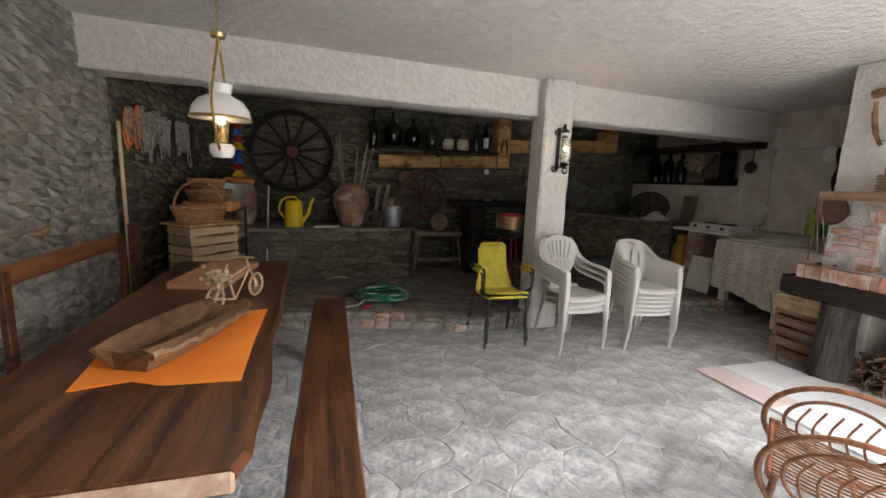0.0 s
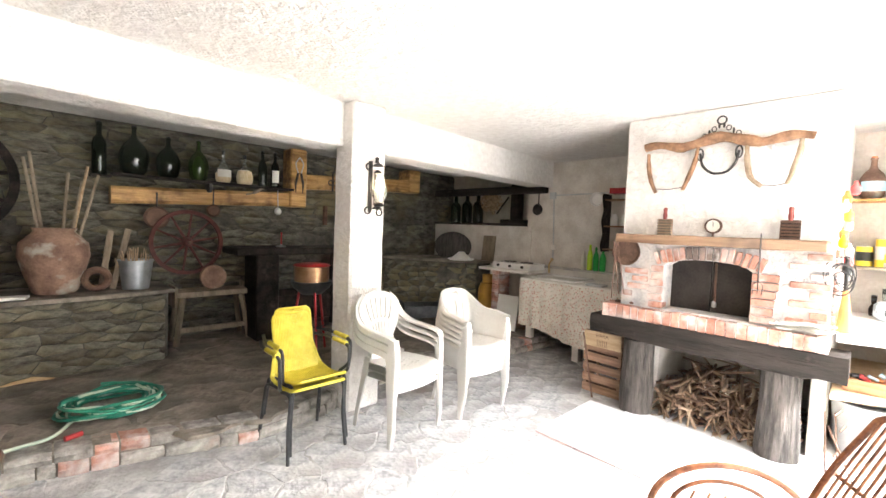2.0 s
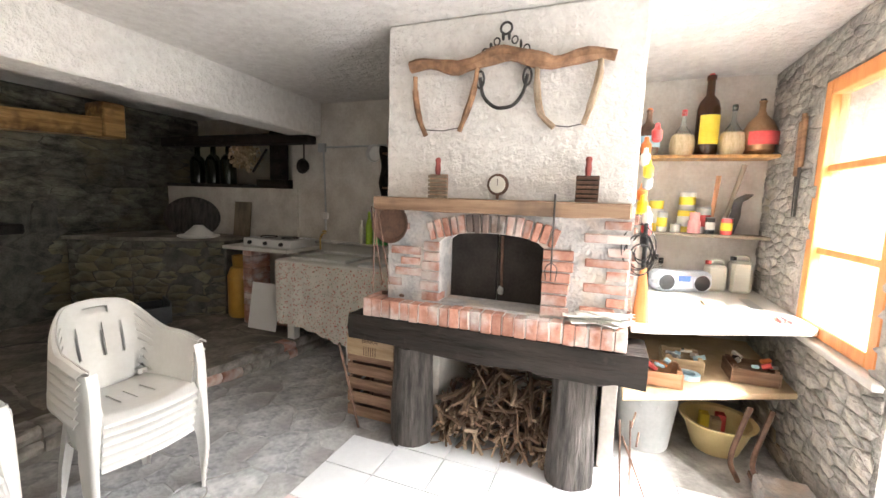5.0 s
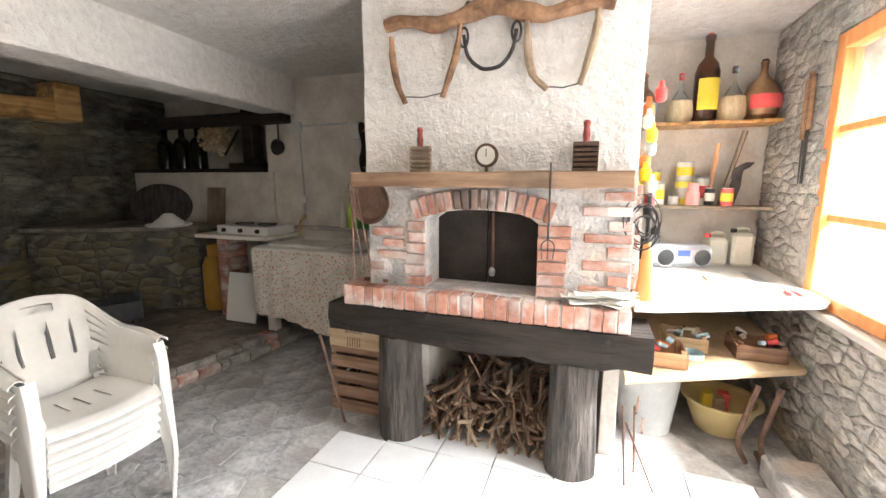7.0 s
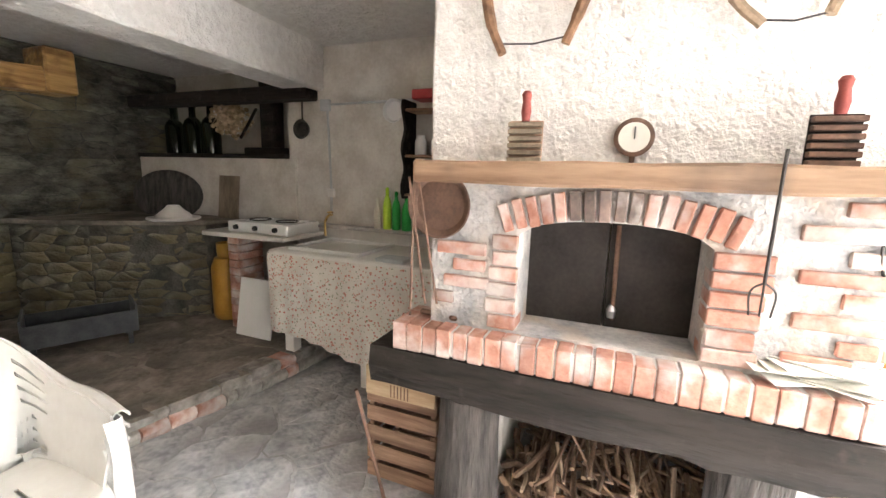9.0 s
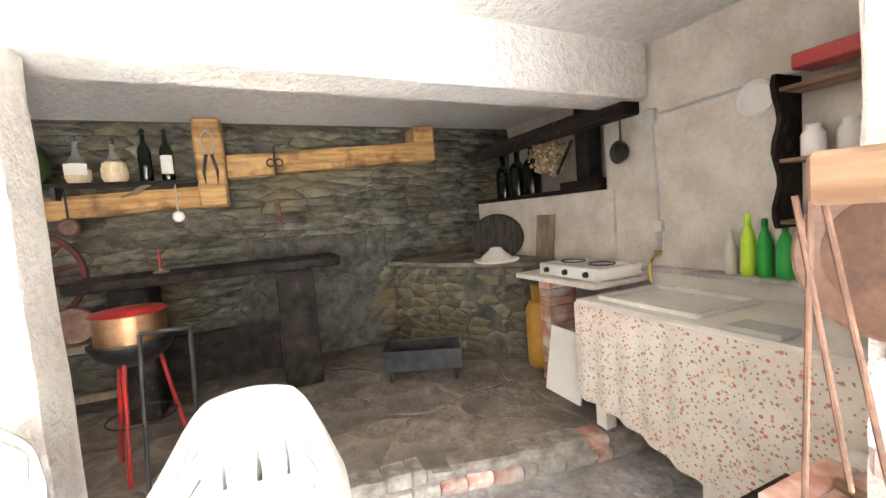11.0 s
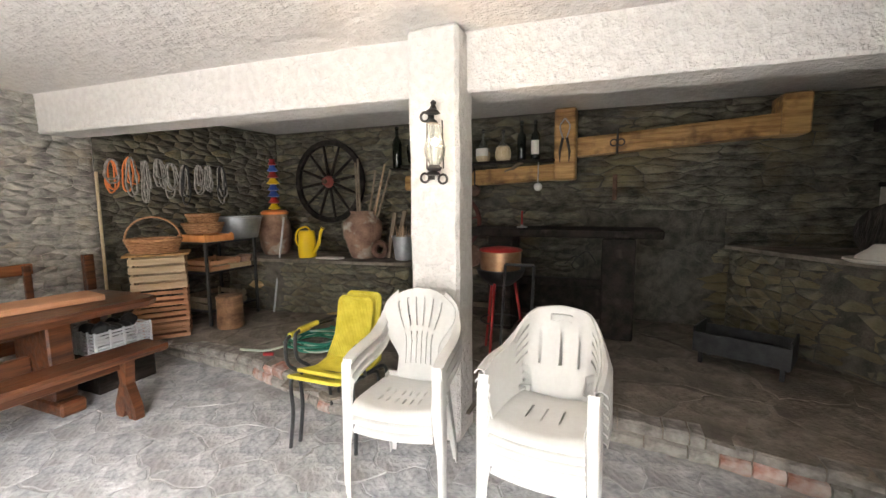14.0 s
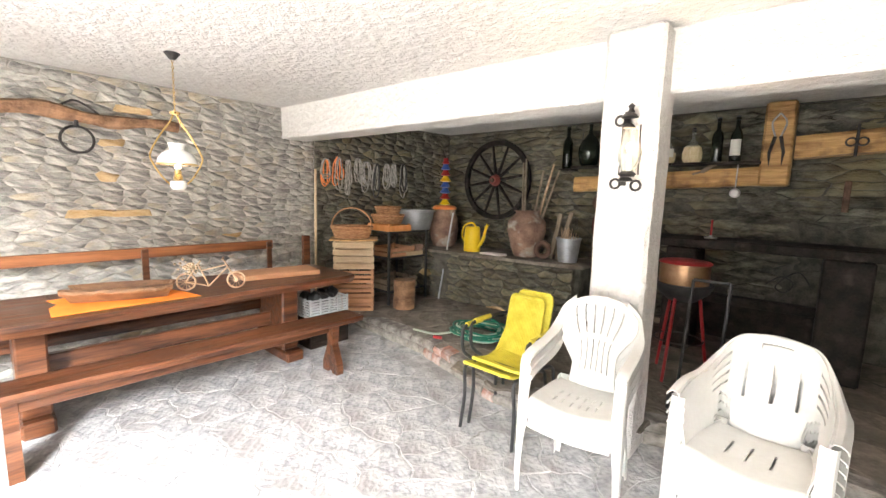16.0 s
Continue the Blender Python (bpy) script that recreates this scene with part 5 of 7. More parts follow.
# red barbecue
bq = thing("barbecue", "round charcoal barbecue with a red lid and red legs", "barbecue", (2.30, 4.80, PLAT), local=True)
part("lid", turned([(0.0, 0.93), (0.10, 0.925), (0.17, 0.915), (0.185, 0.90), (0.0, 0.895)], n=30), REDP, bq, "", True)
part("drum", turned([(0.17, 0.74), (0.172, 0.80), (0.172, 0.894), (0.165, 0.894), (0.0, 0.75)], n=30), COPPER, bq, "dull coppery drum", True)
part("bowl", turned([(0.0, 0.60), (0.10, 0.61), (0.18, 0.68), (0.205, 0.735), (0.205, 0.745), (0.0, 0.74)], n=30), BLACKST, bq, "", True)
for a in (20, 140, 260):
    c, s = math.cos(radians(a)), math.sin(radians(a))
    part("leg", rod((0.12 * c, 0.12 * s, 0.64), (0.22 * c, 0.22 * s, 0.0), 0.012), REDP, bq, "", True)
part("tray_ring", tube(bmesh.new(), ring((0, 0, 0.30), 0.17, 24), 0.006, 6, True), IRON, bq, "", True)
tr = thing("hand_cart", "small black folding cart frame beside the pillar", "cart", (2.55, 4.15, PLAT), local=True)
for x in (-0.13, 0.13):
    part("wheel", turned([(0, -0.015), (0.06, -0.015), (0.065, 0), (0.06, 0.015), (0, 0.015)], (x, 0, 0.065), 18, "x"), DARKP, tr, "", True)
    part("rail", rod((x * 0.8, 0.0, 0.08), (x * 0.8, 0.20, 0.85), 0.010), BLACKST, tr)
part("axle", rod((-0.13, 0, 0.065), (0.13, 0, 0.065), 0.007), IRON, tr)
part("grip_bar", rod((-0.104, 0.20, 0.85), (0.104, 0.20, 0.85), 0.011), BLACKST, tr)

# low black grate trough in the back
gt = thing("fire_trough", "low black iron trough on short legs", "trough", (4.15, 5.15, PLAT), local=True, rz=-25)
bm = bmesh.new()
for lo, hi in (((-0.30, -0.16, 0.10), (0.30, 0.16, 0.125)), ((-0.30, -0.165, 0.10), (0.30, -0.15, 0.26)), ((-0.30, 0.15, 0.10), (0.30, 0.165, 0.26)), ((-0.31, -0.165, 0.10), (-0.295, 0.165, 0.30)), ((0.295, -0.165, 0.10), (0.31, 0.165, 0.30))):
    box(bm, lo, hi, 0.002)
part("body", bm, BLACKST, gt)
for x in (-0.26, 0.26):
    for y in (-0.12, 0.12):
        part("leg", boxes(((x - 0.015, y - 0.015, 0), (x + 0.015, y + 0.015, 0.10)), bevel=0.002), BLACKST, gt)

# hose
hs = thing("garden_hose", "coiled green and pale garden hose on the raised floor", "hose", (0.66, 4.42, PLAT))
random.seed(21)
for k, m_ in enumerate((HOSEG, HOSEP, HOSEG)):
    pts = []
    for i in range(96):
        a = i / 24 * 2 * math.pi
        r = 0.235 + 0.035 * math.sin(i * 0.7 + k * 2) + 0.02 * k - 0.01 * (i // 24)
        pts.append((0.66 + r * math.cos(a + k), 4.42 + r * 0.95 * math.sin(a + k), PLAT + 0.012 + 0.016 * (i / 24) + k * 0.012 + 0.006 * math.sin(i)))
    part("coil", tube(bmesh.new(), pts, 0.0105, 7), m_, hs, "", True)
part("tail", tube(bmesh.new(), curve([(0.45, 4.30, 0.18), (0.35, 4.12, 0.175), (0.22, 4.08, 0.175), (0.10, 4.06, 0.175)], 5), 0.0105, 7), HOSEP, hs, "", True)
part("nozzle", rod((0.48, 4.06, 0.18), (0.40, 4.03, 0.18), 0.016), REDP, hs, "red nozzle")

# stump
sp = thing("chopping_stump", "upright sawn wooden log stump with peeled bark", "stump", (-0.60, 4.58, PLAT), local=True)
bm = turned([(0.125, 0), (0.132, 0.02), (0.125, 0.18), (0.13, 0.34), (0.122, 0.35), (0.0, 0.352)], n=20)
for v in bm.verts:
    v.co += noise.noise_vector(Vector((v.co.x * 9, v.co.y * 9, v.co.z * 2))) * 0.016 * (1 if v.co.z < 0.34 else 0.4)
    v.co.z = max(0, v.co.z)
part("trunk", bm, YOKEW, sp, "", True)


def crate(at, rz, size, mat, label, slats=2, group="", name="wooden_crate", bottom=True):
    w, d, h = size
    c = thing(name, label, "crate", at, group, local=True, rz=rz)
    t = 0.008
    sh = h / slats
    for i in range(slats):
        z0, z1 = i * sh + 0.006, (i + 1) * sh - 0.014
        part("slat", boxes(((-w / 2, -d / 2, z0), (w / 2, -d / 2 + t, z1)), bevel=0.001), mat, c)
        part("slat", boxes(((-w / 2, d / 2 - t, z0), (w / 2, d / 2, z1)), bevel=0.001), mat, c)
        part("end_slat", boxes(((-w / 2 + 0.002, -d / 2 + t + 0.001, z0), (-w / 2 + t, d / 2 - t - 0.001, z1)), bevel=0.001), mat, c)
        part("end_slat", boxes(((w / 2 - t, -d / 2 + t + 0.001, z0), (w / 2 - 0.002, d / 2 - t - 0.001, z1)), bevel=0.001), mat, c)
    for x in (-1, 1):
        for y in (-1, 1):
            px, py = x * (w / 2 - t - 0.014), y * (d / 2 - t - 0.014)
            part("corner_post", boxes(((px - 0.012, py - 0.012, 0), (px + 0.012, py + 0.012, h)), bevel=0.001), mat, c)
    if bottom:
        part("base_board", boxes(((-w / 2 + t, -d / 2 + t, 0.001), (w / 2 - t, d / 2 - t, 0.007)), bevel=0), mat, c)
    return c


for i in range(5):
    crate((-1.0, 4.14, PLAT + 0.164 * i), 50 + (1.5 if i % 2 else -1), (0.46, 0.30, 0.162), CRATEW if i > 2 else CRATEOR, "slatted wooden fruit crate in a tall stack", 3 if i < 3 else 2, "stack of fruit crates")
solo("loose_plank", boxes(((-0.27, -0.18, 0), (0.27, 0.18, 0.02)), bevel=0.002, m=Matrix.Translation((-1.0, 4.14, PLAT + 0.822)) @ Matrix.Rotation(radians(50), 4, "Z")), HONEY, "wooden board on top of the crate stack", "board")


def basket(at, rx, ry, h, label, mat=WICKER, handle=0.0, rz=0):
    b = thing("wicker_basket", label, "basket", at, "wicker baskets", local=True, rz=rz)
    n = 40
    rows = int(h / 0.016)
    bm = bmesh.new()
    for k in range(rows):
        t = k / max(1, rows - 1)
        s = 0.82 + 0.18 * t
        pts = []
        for i in range(n):
            a = 2 * math.pi * i / n
            w = 0.005 * (1 if (i + k) % 2 else -1)
            pts.append(((rx * s + w) * math.cos(a), (ry * s + w) * math.sin(a), 0.008 + t * (h - 0.016)))
        tube(bm, pts, 0.0095, 5, True)
    part("weave", bm, mat, b, "", True)
    part("rim", tube(bmesh.new(), [(rx * 1.02 * math.cos(2 * math.pi * i / n), ry * 1.02 * math.sin(2 * math.pi * i / n), h + 0.004) for i in range(n)], 0.013, 7, True), mat, b, "", True)
    bm = turned([(0.0, 0.004), (0.99, 0.004), (0.99, 0.012), (0.0, 0.012)], n=28)
    for v in bm.verts:
        v.co.x *= rx * 0.82
        v.co.y *= ry * 0.82
    part("base", bm, mat, b)
    if handle:
        part("handle", tube(bmesh.new(), [(rx * math.cos(a), 0, h + handle * math.sin(a)) for a in [math.pi * i / 16 for i in range(17)]], 0.010, 7), mat, b, "", True)
    return b


basket((-1.02, 4.12, PLAT + 0.845), 0.23, 0.15, 0.13, "oval brown wicker basket with a hoop handle on the crates", handle=0.22, rz=50)
# black metal rack with three shelves
rk = thing("metal_rack", "black metal rack full of boxes and baskets", "rack", (-1.07, 4.95, PLAT))
for x in (-1.40, -0.82):
    for y in (4.52, 5.17):
        part("post", boxes(((x - 0.014, y - 0.014, PLAT), (x + 0.014, y + 0.014, 1.07)), bevel=0.002), BLACKST, rk)
for z in (0.30, 0.72, 1.045):
    part("shelf", boxes(((-1.40, 4.52, z), (-0.82, 5.17, z + 0.018)), bevel=0.002), BLACKST, rk)
crate((-1.05, 4.72, 1.064), 88, (0.36, 0.44, 0.09), ORANGEPINE, "orange wooden fruit box on the metal rack", 1, "boxes on the rack")
crate((-1.05, 4.78, 0.739), 92, (0.42, 0.40, 0.13), CRATEOR, "reddish wooden fruit box on the metal rack", 2, "boxes on the rack")
crate((-0.97, 4.98, 0.739), 85, (0.30, 0.26, 0.07), CRATEW, "pale shallow wooden fruit box on the metal rack", 1, "boxes on the rack")
crate((-1.08, 4.80, 0.319), 90, (0.50, 0.44, 0.15), OLDWOOD, "old brown wooden box on the rack's lowest shelf", 2, "boxes on the rack")
basket((-1.08, 4.72, 1.155), 0.20, 0.20, 0.10, "round reddish wicker basket on the metal rack")
basket((-1.10, 4.74, 1.265), 0.16, 0.16, 0.09, "small round wicker basket stacked in another")
zt = thing("zinc_tub", "grey galvanised tub on the metal rack", "tub", (-1.05, 5.00 + 0.18, 1.064), local=True)
part("body", turned([(0.20, 0), (0.205, 0.006), (0.26, 0.24), (0.272, 0.245), (0.27, 0.26), (0.25, 0.255), (0.20, 0.02), (0, 0.015)], n=32), ZINC, zt, "", True)
part("handle", tube(bmesh.new(), ring((0.0, -0.265, 0.22), 0.045, 12, "x", start=-90, end=90), 0.006, 6), ZINC, zt, "", True)
pt = solo("clay_pot", turned([(0.045, 0), (0.07, 0.10), (0.078, 0.11), (0.078, 0.13), (0.065, 0.13), (0.04, 0.02), (0, 0.02)], (-0.90, 5.10, 0.739), 18), TERRA, "small terracotta flower pot on the rack", "pot", smooth=True)
# ropes on hooks along the side wall
random.seed(14)
for i in range(9):
    y = 4.10 + i * 0.14 + random.uniform(-0.02, 0.02)
    x = -1.585 + (y - 3.98) * 0.125 + 0.06
    rp = thing("rope_coil", ("red" if i in (0, 1) else "pale grey") + " coiled rope hanging from a hook on the stone wall", "rope", (x, y, 1.5), "ropes on the wall")
    top, r = 1.97 - random.uniform(0, 0.06), random.uniform(0.035, 0.08)
    for k in range(5):
        dz = random.uniform(0.09, 0.17) + 0.03 * (i % 3)
        lean, wob = random.uniform(-0.02, 0.02), random.uniform(0.5, 1.0)
        pts = []
        for q in range(24):
            a = 2 * math.pi * q / 24
            e = noise.noise_vector(Vector((i * 3.0, k * 2.0, q * 0.35))) * 0.010
            pts.append((x + 0.010 * k + e.x, y + r * wob * math.sin(a) * (1 + 0.5 * max(0, -math.cos(a))) + lean * (1 - math.cos(a)) + e.y, top - dz + dz * math.cos(a) + e.z))
        part("loop", tube(bmesh.new(), pts, 0.0085, 6, True), (ORANGEP if i in (0, 1) and k < 3 else (DARKP if i in (5, 8) and k > 2 else ROPE)), rp, "", True)
    part("hook", rod((x - 0.08, y, top + 0.01), (x + 0.03, y, top + 0.01), 0.006), IRON, rp)
solo("cane_pole", rod((-1.50, 3.93, 0.16), (-1.52, 3.955, 1.80), 0.014), STRAW, "tall pale cane pole leaning in the wall corner", "pole", smooth=True)
solo("wooden_post", boxes(((-1.42, 3.70, 0.0), (-1.36, 3.78, 1.02)), bevel=0.006), TABLEWOOD, "reddish wooden post by the stone wall", "post")

# grey plastic basket on a dark box under the table's end
solo("dark_box", boxes(((-0.86, 3.26, 0), (-0.50, 3.70, 0.295)), bevel=0.006), DARKWOOD, "dark wooden box under the end of the table", "box")
pb = thing("plastic_basket", "grey slotted plastic basket of odds and ends", "basket", (-0.68, 3.48, 0.297), local=True)
for lo, hi in (((-0.17, -0.21, 0), (0.17, 0.21, 0.006)),):
    part("base", boxes((lo, hi), bevel=0), GREYP, pb)
for i in range(7):
    z = 0.006 + i * 0.027
    part("band", boxes(((0.165, -0.21, z), (0.172, 0.21, z + 0.017)), ((-0.172, -0.21, z), (-0.165, 0.21, z + 0.017)), ((-0.165, -0.212, z), (0.165, -0.205, z + 0.017)), ((-0.165, 0.205, z), (0.165, 0.212, z + 0.017)), bevel=0), GREYP, pb)
for x, y in ((0.17, -0.21), (0.17, 0.21), (-0.17, -0.21), (-0.17, 0.21), (0.17, 0), (0.17, 0.10), (0.17, -0.10), (0, -0.21), (-0.08, -0.21), (0.08, -0.21)):
    part("rib", boxes(((x - 0.007, y - 0.007, 0), (x + 0.007, y + 0.007, 0.195)), bevel=0), GREYP, pb)
bm = bmesh.new()
for i in range(7):
    bmesh.ops.create_icosphere(bm, subdivisions=2, radius=0.06, matrix=Matrix.Translation((random.uniform(-0.1, 0.1), -0.15 + i * 0.05, 0.17 + random.uniform(-0.02, 0.03))))
part("cloth_bundle", rough(bm, 0.03, 9), DARKP, pb, "dark cloth and odds and ends")["kind"] = "stuff"

# table things
bm = bmesh.new()
O = [Vector((-0.76, 1.47)), Vector((-0.60, 1.51)), Vector((-0.50, 1.46)), Vector((-0.26, 1.45)), Vector((-0.27, 1.85)), Vector((-0.265, 2.25)), Vector((-0.50, 2.2)), Vector((-0.72, 2.1)), Vector((-0.80, 1.8))]
bm = slab([(p.x, p.y) for p in O], 0.749, 0.752)
solo("orange_cloth", bm, ORANGECL, "bright orange cloth under the wooden trough", "cloth")
th = thing("wooden_trough", "carved rustic wooden trough with a rough waney side", "trough", (-0.54, 1.84, 0.753), local=True, rz=-20)
th.scale = (0.9, 0.84, 1.0)
bm = bmesh.new()
n_ = 22
R = []
for i in range(n_ + 1):
    t = i / n_ * 2 - 1
    y = t * 0.37
    w = 0.155 * (1 - 0.30 * abs(t) ** 3)
    e = 0.055 * max(0, abs(t) - 0.72) / 0.28
    k = noise.noise(Vector((y * 9, 0, 3))) * 0.014
    R.append([bm.verts.new(c) for c in ((-w * 0.6, y * 0.86, 0.0), (-w - 0.01, y, 0.085), (-w + 0.012, y, 0.092), (-w * 0.5, y * 0.92, 0.022 + e), (0, y * 0.92, 0.014 + e), (w * 0.5, y * 0.92, 0.022 + e), (w - 0.016 + k, y, 0.10 + k), (w + 0.018 + k, y, 0.092 + k), (w * 0.6, y * 0.86, 0.0))])
for P, Q in zip(R, R[1:]):
    for j in range(9):
        bm.faces.new((P[j], P[(j + 1) % 9], Q[(j + 1) % 9], Q[j]))
bm.faces.new(R[0][::-1]), bm.faces.new(R[-1])
part("bowl", bm, TROUGHW, th)
part("rough_edge", tube(bmesh.new(), [(0.17 * (1 - 0.30 * abs(t) ** 3) + noise.noise(Vector((t * 5, 1, 1))) * 0.02, t * 0.36, 0.075 + noise.noise(Vector((t * 6, 3, 1))) * 0.02) for t in [i / 10 - 1 for i in range(21)]], [0.018 + 0.010 * noise.noise(Vector((i * 0.7, 0, 0))) for i in range(21)], 7), TROUGHW, th, "rough bark edge")
bx = solo("chopping_board", boxes(((-0.16, -0.34, 0), (0.16, 0.34, 0.045)), bevel=0.006, m=Matrix.Translation((-0.66, 3.03, 0.749)) @ Matrix.Rotation(radians(-9), 4, "Z")), CRATEOR, "thick reddish wooden board lying on the table", "board")
bk = thing("twig_bicycle", "small twig bicycle planter with dried flowers on the table", "ornament", (-0.43, 2.38, 0.749), local=True, rz=-25)
for y, r in ((-0.17, 0.062), (0.17, 0.062)):
    part("wheel", tube(bmesh.new(), ring((0, y, r + 0.007), r, 22, "x"), 0.007, 6, True), TWIG, bk, "", True)
    bm = bmesh.new()
    for q in range(6):
        a = math.pi * q / 6
        tube(bm, [(0, y - r * math.cos(a), r + 0.007 - r * math.sin(a)), (0, y + r * math.cos(a), r + 0.007 + r * math.sin(a))], 0.0025, 4)
    part("spokes", bm, TWIG, bk)
for a, b in (((0, 0.17, 0.07), (0, 0.08, 0.24)), ((0, -0.17, 0.07), (0, -0.07, 0.23)), ((0, -0.07, 0.15), (0, 0.10, 0.19)), ((0, -0.02, 0.03), (0, -0.09, 0.21)), ((0, -0.02, 0.03), (0, 0.11, 0.17)), ((-0.05, 0.08, 0.24), (0.05, 0.08, 0.24)), ((0, -0.17, 0.07), (0, -0.02, 0.03))):
    part("twig_bar", rod(a, b, 0.006), TWIG, bk, "", True)
bm = bmesh.new()
random.seed(31)
for i in range(70):
    c = Vector((random.gauss(0, 0.035), -0.14 + random.gauss(0, 0.035), 0.18 + random.gauss(0, 0.022)))
    bmesh.ops.create_icosphere(bm, subdivisions=1, radius=random.uniform(0.005, 0.012), matrix=Matrix.Translation(c))
part("dried_flowers", bm, DRIED, bk)["kind"] = "stuff"
bm = bmesh.new()
for i in range(60):
    c = Vector((random.gauss(0, 0.04), -0.14 + random.gauss(0, 0.04), 0.165 + random.gauss(0, 0.02)))
    d = Vector((random.uniform(-1, 1), random.uniform(-1, 1), random.uniform(-0.5, 1))) * 0.02
    s = d.cross(Vector((0, 0, 1))) * 0.3
    bm.faces.new([bm.verts.new(c), bm.verts.new(c + d * 0.5 + s), bm.verts.new(c + d), bm.verts.new(c + d * 0.5 - s)])
part("leaves", bm, GREENERY, bk)

# hanging oil lamp
def bulb(name, at, watts, lamp, inside, r):
    """A small glowing bulb inside a lamp's glass, with a point light at its place."""
    d = bpy.data.lights.new(name, "POINT")
    d.energy, d.color, d.shadow_soft_size = watts, (1.0, 0.74, 0.48), r * 1.6
    new(name, d).location = at
    b_ = part("bulb", turned([(0, -r * 1.6), (r * 0.8, -r), (r, 0), (r * 0.8, r), (0, r * 1.6)], inside, 12), GLOW, lamp, "glowing warm bulb", True)
    b_.visible_shadow = False


lp = thing("pendant_lamp", "hanging brass oil lamp with an opal glass shade over the table", "lamp", (-0.437, 2.19, 1.51), local=True, rz=90)
part("shade", turned([(0.125, 0.175), (0.128, 0.185), (0.12, 0.22), (0.095, 0.255), (0.05, 0.278), (0.045, 0.285), (0.05, 0.31), (0.058, 0.325), (0.050, 0.325), (0.040, 0.29), (0.045, 0.275), (0.09, 0.25), (0.115, 0.215), (0.123, 0.18)], n=32), OPAL, lp, "", True)
part("shade_ring", tube(bmesh.new(), ring((0, 0, 0.178), 0.127, 32), 0.006, 6, True), BRASS, lp, "", True)
part("font", turned([(0.0, 0), (0.04, 0.0), (0.052, 0.02), (0.055, 0.05), (0.045, 0.062), (0.0, 0.065)], n=24), OPAL, lp, "opal glass oil font", True)
part("burner", turned([(0.02, 0.065), (0.03, 0.07), (0.028, 0.10), (0.02, 0.11), (0.024, 0.12), (0.015, 0.15), (0, 0.15)], n=18), BRASS, lp, "", True)
part("chimney", turned([(0.018, 0.12), (0.024, 0.16), (0.02, 0.24), (0.018, 0.34), (0.016, 0.34), (0.018, 0.24), (0.022, 0.16), (0.016, 0.12)], n=16), CLEAR, lp, "", True).visible_shadow = False
for s in (-1, 1):
    for ax_ in (0, 1):
        f = lambda u, z: (u * s, 0, z) if ax_ == 0 else (0, u * s, z)
        if ax_ == 0:
            part("arm", tube(bmesh.new(), curve([f(0.05, 0.035), f(0.10, 0.09), f(0.155, 0.19), f(0.16, 0.25), f(0.10, 0.37), f(0.035, 0.47), f(0.01, 0.53)], 5), 0.006, 7), BRASS, lp, "", True)
part("crown", turned([(0.0, 0.52), (0.03, 0.525), (0.035, 0.54), (0.01, 0.55), (0, 0.57)], n=16), BRASS, lp, "", True)
bm = bmesh.new()
z = 0.57
k = 0
while z < H - 1.51 - 0.05:
    tube(bm, ring((0, 0, z + 0.012), 0.006, 8, "y" if k % 2 else "x", 0.013), 0.002, 4, True)
    z += 0.020
    k += 1
part("chain", bm, BRASS, lp, "", True)
part("ceiling_rose", turned([(0.0, H - 1.56), (0.02, H - 1.555), (0.05, H - 1.515), (0.05, H - 1.512), (0, H - 1.512)], n=18), IRON, lp, "", True)


bulb("lamp_flame", (-0.437, 2.19, 1.67), 4.0, lp, (0, 0, 0.16), 0.012)


# yokes
def yoke(at, rz, L, label, mat=YOKEW):
    y_ = thing("ox_yoke", label, "yoke", at, local=True, rz=rz)
    n = 26
    pts, rs = [], []
    for i in range(n + 1):
        t = i / n * 2 - 1
        z = 0.018 * math.cos(t * 7.5) + 0.03 * (1 - abs(t)) * (1 if abs(t) < 0.45 else 0.4) + 0.015 * t
        pts.append((t * L / 2, 0, z))
        rs.append((0.028 + 0.012 * (1 - abs(t)) + 0.005 * math.sin(t * 15)) * (1.5 if L > 1.5 else 1.0))
    part("yoke_beam", tube(bmesh.new(), pts, rs, 9), mat, y_, "", True)
    return y_


y1 = yoke((3.842, 1.643, 2.18), 90, 1.03, "old wooden ox yoke with bows and chain on the chimney breast")


def yk(y, z):
    """Place in the yoke's own axes for a point of the chimney breast."""
    return (y - 1.643, 0.0, z - 2.18)


for pts in ([(2.13, 2.15), (2.125, 2.05), (2.10, 1.93), (2.06, 1.84)], [(1.78, 2.17), (1.80, 2.05), (1.84, 1.93), (1.87, 1.855)], [(1.48, 2.16), (1.475, 2.05), (1.45, 1.93), (1.385, 1.86)], [(1.19, 2.19), (1.195, 2.08), (1.225, 1.95), (1.25, 1.87)]):
    part("bow_stave", tube(bmesh.new(), curve([yk(*p) for p in pts], 5), [0.013] * 4 + [0.018] * 7 + [0.014] * 5, 8), STICKPALE if pts[0][0] < 1.6 else YOKEW, y1, "", True)
for a, b in ((2.06, 1.87), (1.385, 1.25)):
    part("tie_cord", tube(bmesh.new(), [yk(a, 1.87), yk((a + b) / 2, 1.862), yk(b, 1.875)], 0.003, 5), IRON, y1)
part("iron_bow", tube(bmesh.new(), curve([yk(1.765, 2.12), yk(1.745, 2.03), yk(1.69, 1.975), yk(1.64, 1.965), yk(1.585, 1.98), yk(1.54, 2.04), yk(1.525, 2.12)], 5), 0.009, 7), IRON, y1, "", True)
for y in (1.765, 1.525):
    part("link", tube(bmesh.new(), ring(yk(y, 2.11), 0.020, 14, "y", 0.042), 0.006, 6, True), IRON, y1, "", True)
